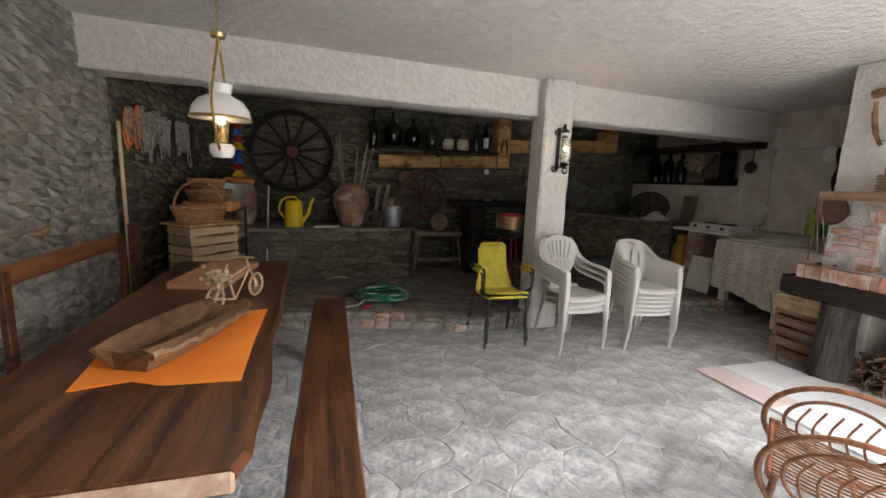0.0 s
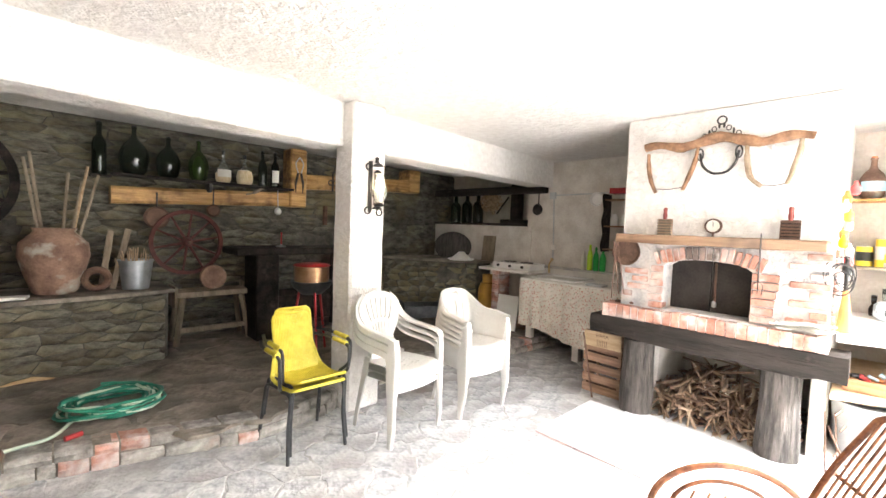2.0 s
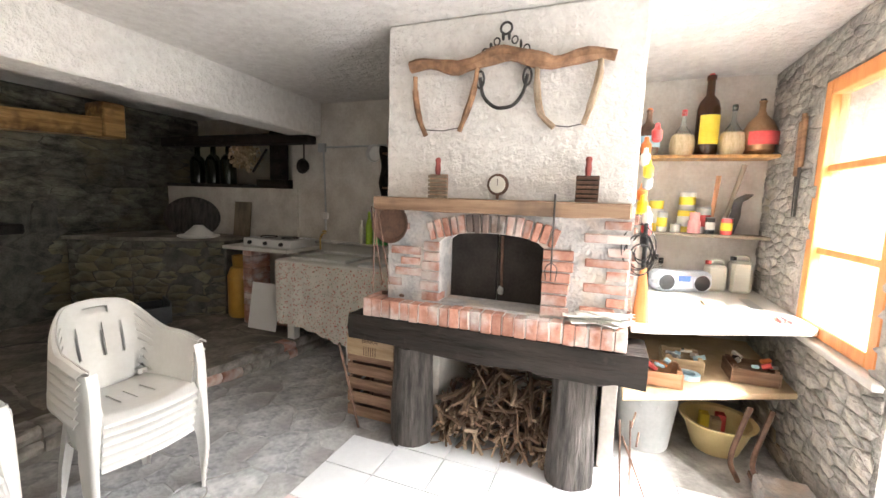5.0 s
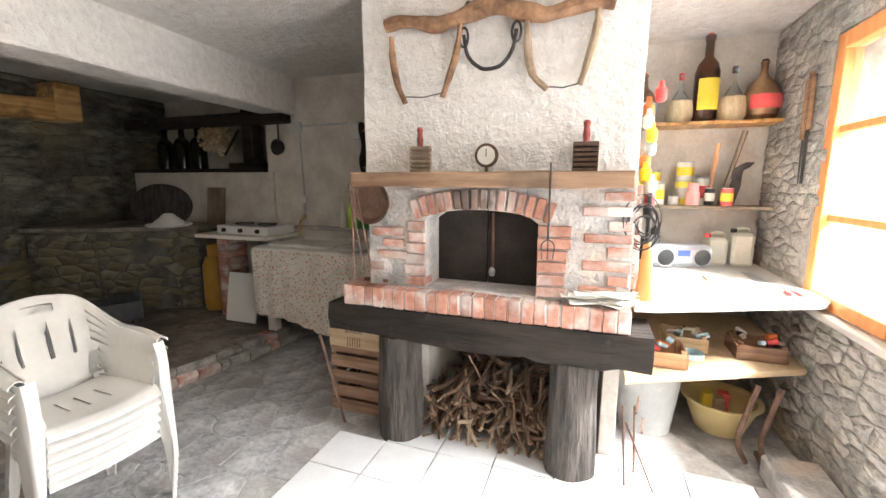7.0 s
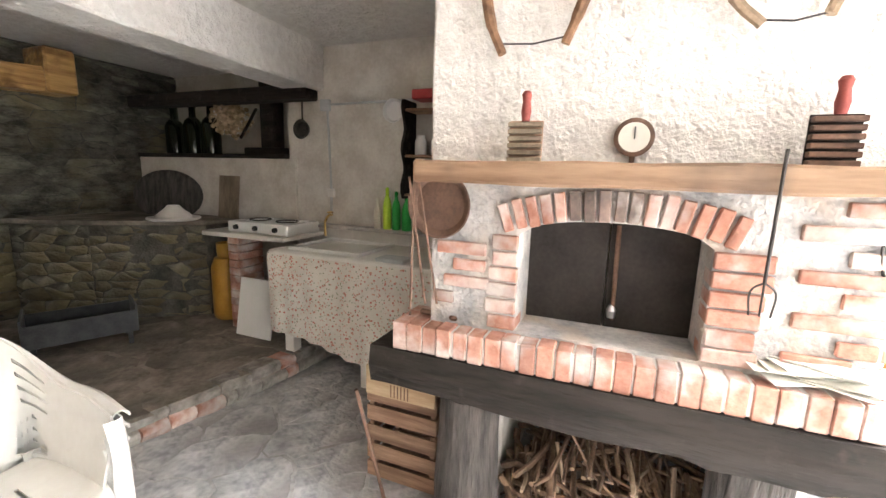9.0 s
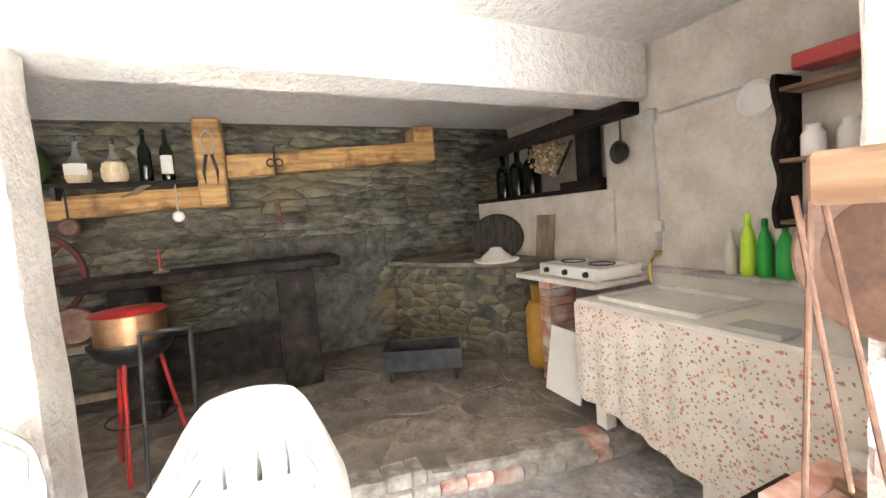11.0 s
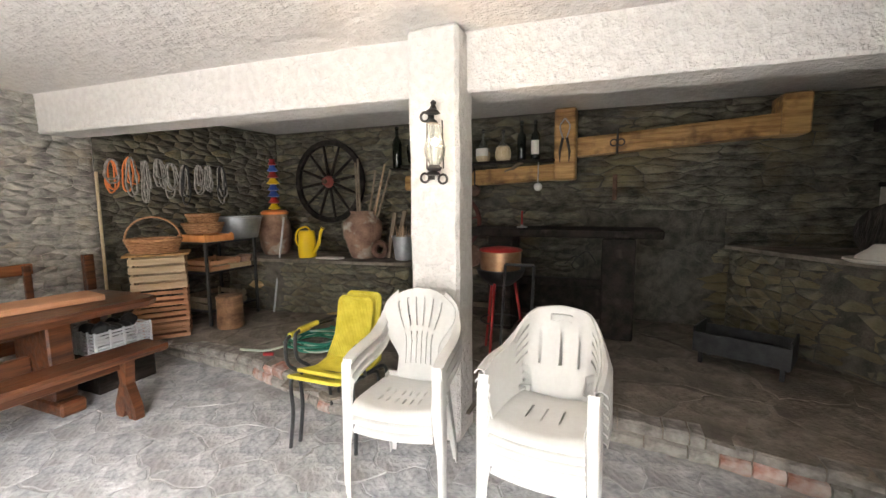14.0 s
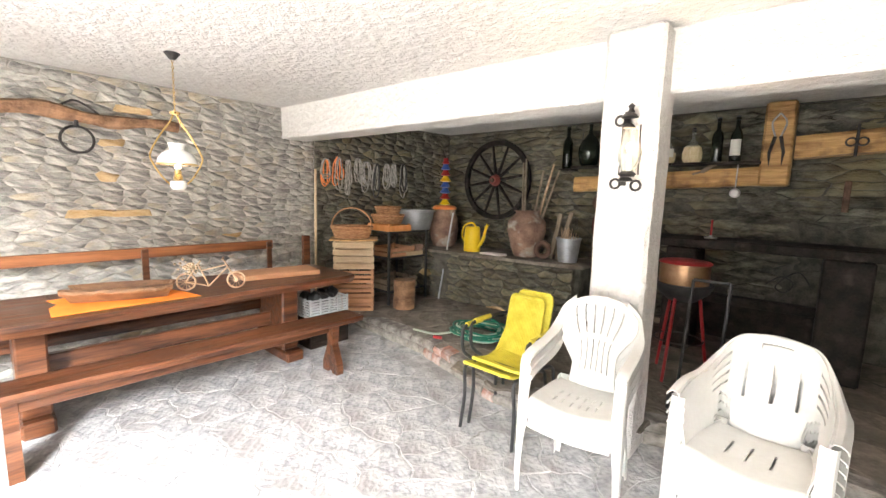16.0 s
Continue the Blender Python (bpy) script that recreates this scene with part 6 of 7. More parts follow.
part("top_ring", tube(bmesh.new(), ring(yk(1.64, 2.345), 0.028, 16, "y"), 0.006, 6, True), IRON, y1, "", True)
for s in (-1, 1):
    for q in range(4):
        a = Vector(yk(1.64, 2.32)).lerp(Vector(yk(1.64 + s * 0.12, 2.23)), (q + 0.5) / 4)
        part("chain_link", tube(bmesh.new(), ring(a, 0.015, 10, "y" if q % 2 else "x", 0.018), 0.004, 5, True), IRON, y1, "", True)
y2 = yoke((-1.535, 1.55, 2.06), 90, 1.95, "reddish wooden ox yoke on the stone wall")
part("iron_ring", tube(bmesh.new(), ring((0.245, -0.02, -0.17), 0.105, 26, "y"), 0.010, 7, True), IRON, y2, "", True)
part("ring_staple", rod((0.245, -0.02, -0.065), (0.245, -0.02, 0.0), 0.014), IRON, y2)
part("binding_cord", tube(bmesh.new(), curve([(0.08, 0, 0.03), (0.20, 0, 0.12), (0.25, 0, 0.14), (0.32, 0, 0.11), (0.42, 0, 0.03)], 5), 0.009, 6), IRON, y2, "", True)


# ---- pillar lantern and chimney things ----
la = thing("wall_lantern", "black wrought-iron wall lantern with a glass chimney on the white pillar", "lantern", (2.20, 3.56, 1.58))
part("backplate", boxes(((2.17, 3.605, 1.60), (2.20, 3.622, 2.0)), bevel=0.003), IRON, la)
for z, w in ((1.955, 0.045), (1.90, 0.035), (1.62, 0.045)):
    part("plate", turned([(0, 0), (w, 0.002), (w * 0.7, 0.018), (0.01, 0.028), (0, 0.03)], (2.215, 3.555, z), 12), IRON, la)
part("glass", turned([(0.028, 0), (0.056, 0.05), (0.060, 0.10), (0.040, 0.17), (0.03, 0.22), (0.026, 0.22), (0.036, 0.17), (0.055, 0.10), (0.024, 0)], (2.23, 3.55, 1.675), 18), CLEAR, la, "", True).visible_shadow = False
part("wick_holder", turned([(0.0, 0), (0.012, 0), (0.012, 0.10), (0, 0.11)], (2.23, 3.55, 1.66), 10), OPAL, la, "", True)
part("font", turned([(0.0, 0), (0.035, 0.006), (0.045, 0.02), (0.03, 0.035), (0, 0.036)], (2.225, 3.55, 1.64), 14), IRON, la, "", True)
part("finial", turned([(0.0, 0), (0.02, 0.0), (0.012, 0.02), (0.018, 0.035), (0.0, 0.05)], (2.215, 3.57, 1.985), 10), IRON, la, "", True)
for x, z in ((2.155, 1.95), (2.15, 1.61), (2.26, 1.60)):
    part("scroll", tube(bmesh.new(), ring((x, 3.59, z), 0.026, 12, "y"), 0.007, 6, True), IRON, la, "", True)
for s in (-1, 1):
    part("stay", rod((2.23 + s * 0.05, 3.55, 1.655), (2.23 + s * 0.045, 3.55, 1.915), 0.004), IRON, la)

bulb("lantern_bulb", (2.23, 3.55, 1.80), 8.0, la, (2.23, 3.55, 1.80), 0.014)

for k, (y, mt) in enumerate(((1.965, BARKPALE), (1.21, DARKWOOD))):
    b = thing("wire_brush", "wire brush with a red handle leaning on the mantel board", "brush", (3.80, y, 1.507), "brushes on the mantel", local=True)
    for q in range(6):
        part("bristle", boxes(((-0.012, -0.052, q * 0.021), (0.012, 0.052, q * 0.021 + 0.014)), bevel=0.002), OLDWOOD if k == 0 else RUST, b)
    part("block", boxes(((0.0125, -0.052, 0), (0.022, 0.052, 0.125)), bevel=0.002), mt, b)
    part("handle", turned([(0.012, 0.122), (0.016, 0.15), (0.012, 0.18), (0.016, 0.20), (0.010, 0.21), (0, 0.212)], n=12), REDDULL, b, "red wooden handle", True)
th_ = thing("thermometer", "round dial thermometer leaning on the chimney breast", "thermometer", (3.87, 1.655, 1.507))
part("case", turned([(0.0, -0.01), (0.048, -0.012), (0.056, -0.008), (0.056, 0.008), (0, 0.008)], (3.872, 1.655, 1.585), 28, "x"), RUST, th_, "", True)
part("dial", turned([(0.0, -0.013), (0.043, -0.013), (0.043, -0.012), (0, -0.012)], (3.872, 1.655, 1.585), 28, "x"), PAPERW, th_)
part("needle", boxes(((3.855, 1.652, 1.58), (3.857, 1.656, 1.615)), bevel=0), DARKP, th_)
part("stem", rod((3.872, 1.655, 1.508), (3.872, 1.655, 1.535), 0.008), RUST, th_)
sk_ = thing("chestnut_pan", "large round black pan hanging at the end of the mantel", "pan", (3.78, 2.25, 1.22))
part("bowl", turned([(0.0, 0.0), (0.088, 0.0), (0.110, -0.022), (0.115, -0.022), (0.092, 0.008), (0.0, 0.008)], (3.80, 2.24, 1.36), 30, "x"), RUST, sk_, "", True)
part("handle", rod((3.80, 2.235, 1.47), (3.79, 2.24, 1.505), 0.006), IRON, sk_)
fk = thing("toasting_fork", "long twisted iron fork hanging from the mantel", "fork", (3.67, 1.335, 1.14))
part("shaft", rod((3.68, 1.338, 1.22), (3.675, 1.338, 1.54), 0.0042), IRON, fk)
for s in (-1, 0, 1):
    part("tine", tube(bmesh.new(), curve([(3.68, 1.338, 1.225), (3.68, 1.338 + s * 0.026, 1.20), (3.68, 1.338 + s * 0.022, 1.14)], 4), 0.0026, 5), IRON, fk, "", True)
for k, (a, b) in enumerate((((3.74, 2.31, 1.48), (3.77, 2.335, 0.96)), ((3.73, 2.325, 1.45), (3.80, 2.29, 1.0)), ((3.75, 2.30, 1.44), (3.79, 2.24, 1.01)))):
    solo("fire_iron", tube(bmesh.new(), curve([a, [(p + q) / 2 for p, q in zip(a, b)], b], 4), 0.0045, 7), RUST, "long thin iron fire tool hanging by the oven", "poker", "fire irons by the oven", True)
solo("iron_chain", tube(bmesh.new(), curve([(3.95, 2.37, 0.915), (3.92, 2.30, 0.925), (3.97, 2.26, 0.92), (3.90, 2.22, 0.925), (3.95, 2.18, 0.92)], 6), 0.011, 7), RUST, "small heap of rusty iron chain on the brick shelf", "chain", smooth=True)
np_ = thing("newspaper_pile", "loose pile of crumpled white newspaper on the brick shelf", "newspaper", (3.93, 1.14, 0.906), local=True)
random.seed(44)
for i in range(7):
    bm = slab([(-0.09, -0.14), (0.07, -0.15), (0.09, 0.12), (-0.07, 0.13)], 0, 0.003)
    bmesh.ops.subdivide_edges(bm, edges=list(bm.edges), cuts=5, use_grid_fill=True)
    m_ = Matrix.Translation((random.uniform(-0.02, 0.01), random.uniform(-0.03, 0.03), 0.012 + i * 0.008)) @ Matrix.Rotation(random.uniform(-0.5, 0.5), 4, "Z")
    for v in bm.verts:
        v.co.z += noise.noise(Vector((v.co.x * 14, v.co.y * 14, i))) * 0.010
    bm.transform(m_)
    part("sheet", bm, PAPERW, np_)
sr = solo("spit_rod", rod((3.93, 2.53, 0.0), (3.76, 2.56, 0.62), 0.008), RUST, "thin rusty iron rod leaning before the beer crates", "rod", smooth=True)
for z in (0.0, 0.296):
    c_ = crate((4.19, 2.51, z), 90, (0.36, 0.30, 0.29), CRATEDK, "old brown wooden beer crate beside the oven" if z == 0 else "old wooden beer crate with stencilled lettering", 3, "stacked beer crates")
solo("crate_board", boxes(((4.025, 2.335, 0.445), (4.037, 2.685, 0.585)), bevel=0.001), CRATEW, "pale stencilled board on the front of the beer crate", "board")
for txt, z, sz in (("BIRRA", 0.538, 0.045), ("||||||", 0.468, 0.066)):
    cu = bpy.data.curves.new("lettering", "FONT")
    cu.body, cu.size, cu.align_x, cu.extrude = txt, sz, "CENTER", 0.0006
    cu.materials.append(RUST)
    ob = tagged(new("lettering", cu), "dark stencilled lettering on the crate board", "lettering")
    ob.rotation_euler = (radians(90), 0, radians(-90))
    ob.location = (4.0238, 2.51, z)

# ---- the pale corner beside the fireplace ----
for z, m_ in ((1.845, HONEY), (1.288, OLDWOOD)):
    solo("wall_shelf", boxes(((5.16, 0.07, z), (5.418, 0.985, z + 0.022)), bevel=0.003), m_, "plain wooden shelf on the white wall full of bottles", "shelf", "wall shelves")
G2 = "flasks on the wall shelf"
bottle((5.28, 0.87, 1.868), 0.088, 0.34, TERRA, "demijohn", SKYP, ORANGEP, "flask", "orange earthenware flask with a pale blue label", group=G2)
bottle((5.28, 0.64, 1.868), 0.078, 0.32, CLEAR, "flask", None, PAPERR, wick=0.5, text="straw-covered wine flask with a red cap", group=G2)
bottle((5.28, 0.49, 1.868), 0.075, 0.56, AMBER, "wine", PAPERY, PAPERR, text="giant brown spirit bottle with a yellow label", group=G2)
bottle((5.28, 0.33, 1.868), 0.078, 0.34, CLEAR, "flask", wick=0.5, text="straw-covered wine flask with a long neck", group=G2)
bottle((5.28, 0.17, 1.868), 0.105, 0.37, COPPER, "demijohn", PAPERR, text="brown wicker demijohn with a red label", wick=0.3, group=G2)


def tin(x, y, z, r, h, mat, band=None, lid=STEELM, label="painted tin can on the wall shelf"):
    t = thing("tin_can", label, "can", (x, y, z), "cans on the wall shelf", local=True)
    part("body", turned([(r, 0), (r, h * 0.97), (r * 0.97, h * 0.97), (0, h * 0.96)], n=20), mat, t, "", True)
    part("lid", turned([(r * 1.02, h * 0.95), (r * 1.02, h), (r * 0.9, h), (r * 0.88, h * 0.975), (0, h * 0.975)], n=20), lid, t, "", True)
    if band:
        part("label", turned([(r + 0.0012, h * 0.25), (r + 0.0012, h * 0.7)], n=20), band, t, "", True)
    return t


Z2 = 1.311
tin(5.31, 0.88, Z2, 0.052, 0.17, PAPERY, DARKP, label="large yellow paint can with a black band")
tin(5.28, 0.77, Z2, 0.05, 0.24, PAPERY, PAPERW, label="tall yellow paint can with a white label")
tin(5.22, 0.73, Z2, 0.035, 0.15, PAPERW, PAPERY, label="white and yellow spray can")
tin(5.24, 0.635, Z2, 0.034, 0.06, CERAMIC, label="small white can on the wall shelf")
tin(5.33, 0.56, Z2, 0.058, 0.17, PAPERY, PAPERW, label="yellow can under another")
tin(5.33, 0.56, Z2 + 0.171, 0.055, 0.13, PAPERW, PAPERY, label="white and yellow can stacked on another")
tin(5.22, 0.52, Z2, 0.042, 0.09, PINKP, lid=PINKP, label="pink plastic tub on the wall shelf")
tin(5.22, 0.52, Z2 + 0.091, 0.034, 0.06, PINKP, lid=PINKP, label="pink plastic cup on a tub")
tin(5.31, 0.45, Z2, 0.045, 0.19, PAPERW, PAPERR, label="white can with a red band")
tin(5.22, 0.42, Z2, 0.03, 0.12, DARKP, PAPERW, label="small dark bottle with a white label")
tin(5.21, 0.32, Z2, 0.036, 0.12, PAPERR, PAPERY, label="red and yellow jar")
for y0, dy, L, m_ in ((0.40, -0.02, 0.42, CRATEOR), (0.33, -0.10, 0.50, OLDWOOD)):
    t = thing("pruning_hook", "pruning hook with a wooden handle standing on the shelf", "tool", (5.30, y0, Z2), "pruning tools")
    part("handle", rod((5.34, y0, Z2 + 0.001), (5.30, y0 + dy, Z2 + L), 0.014, 0.017), m_, t, "", True)
    if L > 0.45:
        part("blade", tube(bmesh.new(), curve([(5.33, 0.28, Z2 + 0.002), (5.32, 0.25, Z2 + 0.14), (5.31, 0.24, Z2 + 0.24), (5.30, 0.16, Z2 + 0.29)], 5), [0.034] * 6 + [0.030] * 5 + [0.022] * 3 + [0.012, 0.005], 6, flat=0.25), IRON, t, "", True)
rd = thing("radio", "silver portable radio with two round loudspeakers on the worktop", "radio", (5.08, 0.60, 0.90), local=True, rz=-72)
part("case", boxes(((-0.20, -0.07, 0.004), (0.20, 0.07, 0.15)), bevel=0.03), SILVERP, rd)
for x in (-0.12, 0.12):
    part("speaker", turned([(0, -0.004), (0.052, -0.004), (0.058, 0.0), (0.058, 0.006), (0, 0.006)], (x, -0.072, 0.072), 24, "y"), DARKP, rd, "", True)
    part("speaker_ring", tube(bmesh.new(), ring((x, -0.076, 0.072), 0.058, 24, "y"), 0.004, 6, True), SILVERP, rd, "", True)
part("display", boxes(((-0.04, -0.074, 0.08), (0.04, -0.069, 0.12)), bevel=0.001), BLUEP, rd)
for y, h in ((0.35, 0.22), (0.20, 0.26)):
    jc = thing("jerrycan", "pale translucent plastic canister on the worktop", "canister", (5.25, y, 0.90), "canisters on the worktop", local=True)
    part("body", boxes(((-0.07, -0.065, 0.001), (0.07, 0.065, h - 0.03)), bevel=0.02), CREAMP, jc)
    part("handle", tube(bmesh.new(), curve([(0, -0.05, h - 0.035), (0, -0.04, h), (0, 0.02, h), (0, 0.03, h - 0.035)], 4), 0.009, 7), CREAMP, jc, "", True)
    part("cap", turned([(0.02, h - 0.032), (0.02, h - 0.005), (0, h - 0.003)], (0, 0.047, 0), 14), PAPERR if h < 0.24 else DARKP, jc, "", True)
for k, (x, y) in enumerate(((5.30, 0.80), (5.32, 0.70), (5.28, 0.74))):
    bottle((x, y, 0.90), 0.03, 0.16 + 0.03 * k, CLEAR if k else AMBER, "flask", text="small glass flask on the worktop", group="small flasks on the worktop")
pl = thing("pliers", "pliers with red handles lying on the worktop", "pliers", (4.55, 0.19, 0.901))
for s in (-1, 1):
    part("grip", tube(bmesh.new(), curve([(4.50, 0.19, 0.912), (4.44, 0.19 + s * 0.02, 0.912), (4.38, 0.185 + s * 0.022, 0.912)], 4), 0.010, 7), PAPERR, pl, "", True)
part("jaws", rod((4.50, 0.19, 0.912), (4.57, 0.195, 0.912), 0.010, 0.005), STEELM, pl)
solo("hand_saw", boxes(((4.70, 0.20, 0.901), (4.98, 0.26, 0.905)), bevel=0.001), STEELM, "steel blade of a hand tool on the worktop", "saw")
solo("notebook", boxes(((4.62, 0.40, 0.901), (4.76, 0.52, 0.915)), bevel=0.002), CRATEW, "small brown notebook on the worktop", "notebook")
# boxes on the low shelf
for x, y, w, d, h, m_, lb in ((4.33, 0.79, 0.20, 0.26, 0.10, CRATEOR, "reddish open wooden toolbox on the low shelf"), (4.60, 0.26, 0.22, 0.24, 0.10, CRATEDK, "dark open wooden toolbox full of tools"),
                               (4.62, 0.62, 0.22, 0.22, 0.10, CRATEW, "pale open wooden box on the low shelf")):
    c_ = crate((x, y, 0.501), 0, (w, d, h), m_, lb, 1, "toolboxes on the low shelf")
    random.seed(int(x * 100))
    for q in range(7):
        a = Vector((random.uniform(-w / 2 + 0.04, w / 2 - 0.04), random.uniform(-d / 2 + 0.04, d / 2 - 0.04), h - 0.01 + random.uniform(-0.02, 0.02)))
        b = a + Vector((random.uniform(-0.06, 0.06), random.uniform(-0.07, 0.07), random.uniform(0, 0.03)))
        part("tool", tube(bmesh.new(), [a, b], random.uniform(0.008, 0.018), 6), random.choice((PAPERR, STEELM, DARKP, SKYP, PAPERW, ORANGEP)), c_, "", True)
solo("blue_tape", turned([(0.035, 0), (0.06, 0), (0.06, 0.03), (0.035, 0.03), (0.035, 0)], (4.45, 0.60, 0.501), 22), SKYP, "roll of pale blue tape on the low shelf", "tape", smooth=True)
# under the shelf
bk2 = thing("black_bucket", "large black bucket with a white lid under the low shelf", "bucket", (4.55, 0.80, 0.0), local=True)
part("body", turned([(0.14, 0), (0.145, 0.01), (0.185, 0.36), (0.19, 0.38), (0.175, 0.375), (0.13, 0.02), (0, 0.02)], n=32), GREYP, bk2, "", True)
part("rim", tube(bmesh.new(), ring((0, 0, 0.378), 0.188, 32), 0.010, 7, True), DARKP, bk2, "", True)
part("lid", turned([(0, 0.386), (0.15, 0.386), (0.155, 0.394), (0, 0.398)], n=32), CERAMIC, bk2, "white round lid", True)
part("handle", tube(bmesh.new(), ring((-0.17, 0, 0.32), 0.05, 14, "x", 0.03), 0.005, 6, True), STEELM, bk2, "", True)
bs = thing("buff_basin", "buff plastic basin with boxes in it under the low shelf", "basin", (4.66, 0.38, 0.0), local=True)
bs.scale = (0.86, 0.86, 0.95)
part("body", turned([(0.14, 0.0), (0.15, 0.01), (0.22, 0.19), (0.245, 0.20), (0.245, 0.212), (0.21, 0.205), (0.14, 0.02), (0, 0.02)], n=36), BUFFP, bs, "", True)
for x, y, c in ((-0.04, 0.02, CRATEW), (0.05, -0.03, PAPERR), (0.02, 0.08, PAPERY)):
    part("packet", boxes(((x - 0.035, y - 0.03, 0.03), (x + 0.035, y + 0.03, 0.22)), bevel=0.004), c, bs)
ts = thing("iron_trivet", "thin iron stand beside the log post", "stand", (3.95, 0.92, 0))
for a, b in (((3.90, 0.95, 0), (3.92, 0.98, 0.42)), ((3.90, 0.82, 0.001), (3.95, 0.96, 0.32)), ((4.02, 0.90, 0), (3.93, 0.93, 0.42)), ((3.86, 0.93, 0.42), (4.03, 0.90, 0.42)), ((3.88, 0.92, 0.16), (4.02, 0.90, 0.16)), ((3.86, 0.90, 0.33), (4.0, 0.88, 0.33))):
    part("rod", rod(a, b, 0.005), RUST, ts)
vz = thing("iron_vice", "rusty iron curved tool leaning at the stone corner", "tool", (4.28, 0.30, 0))
part("foot", boxes(((4.16, 0.22, 0.0), (4.42, 0.27, 0.03)), bevel=0.004), RUST, vz)
for s in (0, 0.10):
    part("curved_bar", tube(bmesh.new(), curve([(4.28, 0.25 + s, 0.03), (4.26, 0.30 + s, 0.15), (4.30, 0.26 + s, 0.30), (4.32, 0.22 + s, 0.44)], 5), 0.014, 7), RUST, vz, "", True)
# things hanging at the corner of the chimney
br = thing("orange_broom", "small orange hand broom hanging at the oven corner", "broom", (3.95, 0.93, 0.93))
part("bristles", tube(bmesh.new(), [(3.94, 0.925, 0.93), (3.94, 0.928, 1.02), (3.94, 0.93, 1.14), (3.94, 0.932, 1.20)], [0.040, 0.033, 0.021, 0.014], 12, flat=0.4), ORANGEPINE, br, "", True)
part("handle", rod((3.94, 0.932, 1.20), (3.94, 0.935, 1.42), 0.011), DARKP, br)
solo("corner_board", boxes(((3.96, 0.958, 0.95), (4.12, 0.985, 1.45)), bevel=0.002), PAPERW, "narrow white board at the oven's side", "board")
random.seed(51)
for k in range(10):
    y, z, x = 0.945 + random.uniform(-0.02, 0.02), 1.30 + 0.055 * k, 3.93 + random.uniform(-0.02, 0.05)
    m_ = (DARKP, PAPERR, PAPERW, YELLOWCAN, ORANGEP, GREYP, PAPERY, PAPERW, ORANGEP, PAPERR)[k]
    o_ = solo("hanging_gadget", turned([(0.012, 0), (0.022, 0.01), (0.024, 0.05), (0.012, 0.065), (0.010, 0.085), (0, 0.088)], (x, y, z), 12), m_, "small coloured bottle or gadget hung at the chimney corner", "gadget", "gadgets at the chimney corner", True)
cb = thing("cable_tangle", "tangle of dark cables hanging at the chimney corner", "cable", (3.91, 0.95, 1.15))
for k in range(6):
    c = (3.90, 0.945 + 0.004 * k, 1.27 + random.uniform(-0.04, 0.05))
    part("loop", tube(bmesh.new(), [Vector(c) + Vector((0.01 * math.sin(a * 2 + k), (0.035 + 0.008 * k) * math.cos(a), (0.05 + 0.012 * k) * math.sin(a))) for a in [2 * math.pi * q / 22 for q in range(22)]], 0.0032, 5, True), IRON if k % 2 else DARKP, cb, "", True)
for x, z0, z1 in ((4.80, 1.78, 2.06), (4.83, 1.70, 2.02), (4.78, 1.75, 2.04)):
    t = thing("grill_tongs", "old wooden-handled tongs hanging on the stone wall", "tongs", (x, 0.085, 1.45), "tongs on the stone wall")
    part("handle", rod((x, 0.088, z0), (x + 0.02, 0.085, z1), 0.014), YOKEW, t, "", True)
    part("shaft", rod((x, 0.088, z0), (x + 0.01, 0.08, 1.46), 0.006, 0.003), IRON, t)

# ---- the kitchen end ----
su = thing("sink_unit", "old sink unit hung with a flowered oilcloth curtain", "sink", (5.0, 3.2, 0))
bm = boxes(((4.70, 2.45, 0.86), (5.415, 3.93, 0.905)), bevel=0.01)
part("worktop", bm, CERAMIC, su)
part("basin_rim", boxes(((4.80, 3.22, 0.905), (5.25, 3.24, 0.93)), ((4.80, 3.80, 0.905), (5.25, 3.82, 0.93)), ((4.78, 3.22, 0.905), (4.80, 3.82, 0.93)), ((5.25, 3.22, 0.905), (5.27, 3.82, 0.93)), bevel=0.004), ENAMEL, su)
part("upstand", boxes(((5.34, 2.45, 0.906), (5.415, 4.0, 1.0)), bevel=0.004), CERAMIC, su)
part("upstand_shelf", boxes(((5.28, 2.45, 1.001), (5.415, 4.30, 1.025)), bevel=0.004), CEMENT, su)
g = []
for i in range(61):
    t = i / 60
    y = 3.925 - 1.45 * t
    zb = 0.31 - 0.10 * min(1, t * 2.2) + 0.03 * math.sin(t * 7)
    g.append([(4.688 + 0.010 * math.sin(y * 42) * (0.3 + q / 7) - 0.0, y, 0.885 + (zb - 0.885) * q / 6) for q in range(7)])
grid_part("curtain", g, 0.003, OILCLOTH, su, True, "flowered oilcloth curtain")
part("curtain_side", boxes(((4.70, 3.927, 0.32), (5.05, 3.931, 0.885)), bevel=0), OILCLOTH, su)
for x, y in ((4.78, 3.80), (5.3, 3.80), (4.78, 2.55), (5.3, 2.55), (4.78, 3.15)):
    part("leg", boxes(((x - 0.04, y - 0.04, 0), (x + 0.04, y + 0.04, 0.859)), bevel=0.004), CERAMIC, su)
part("soap_tray", boxes(((4.72, 2.86, 0.906), (4.86, 3.06, 0.93)), bevel=0.003), GREYP, su)
tp = thing("tap", "brass wall tap over the sink", "tap", (5.38, 3.90, 1.05))
part("pipe", rod((5.405, 3.905, 1.25), (5.405, 3.905, 1.10), 0.012), STEELM, tp)
part("spout", tube(bmesh.new(), curve([(5.40, 3.90, 1.10), (5.33, 3.88, 1.10), (5.27, 3.87, 1.05), (5.26, 3.86, 0.94)], 4), 0.010, 8), BRASS, tp, "", True)
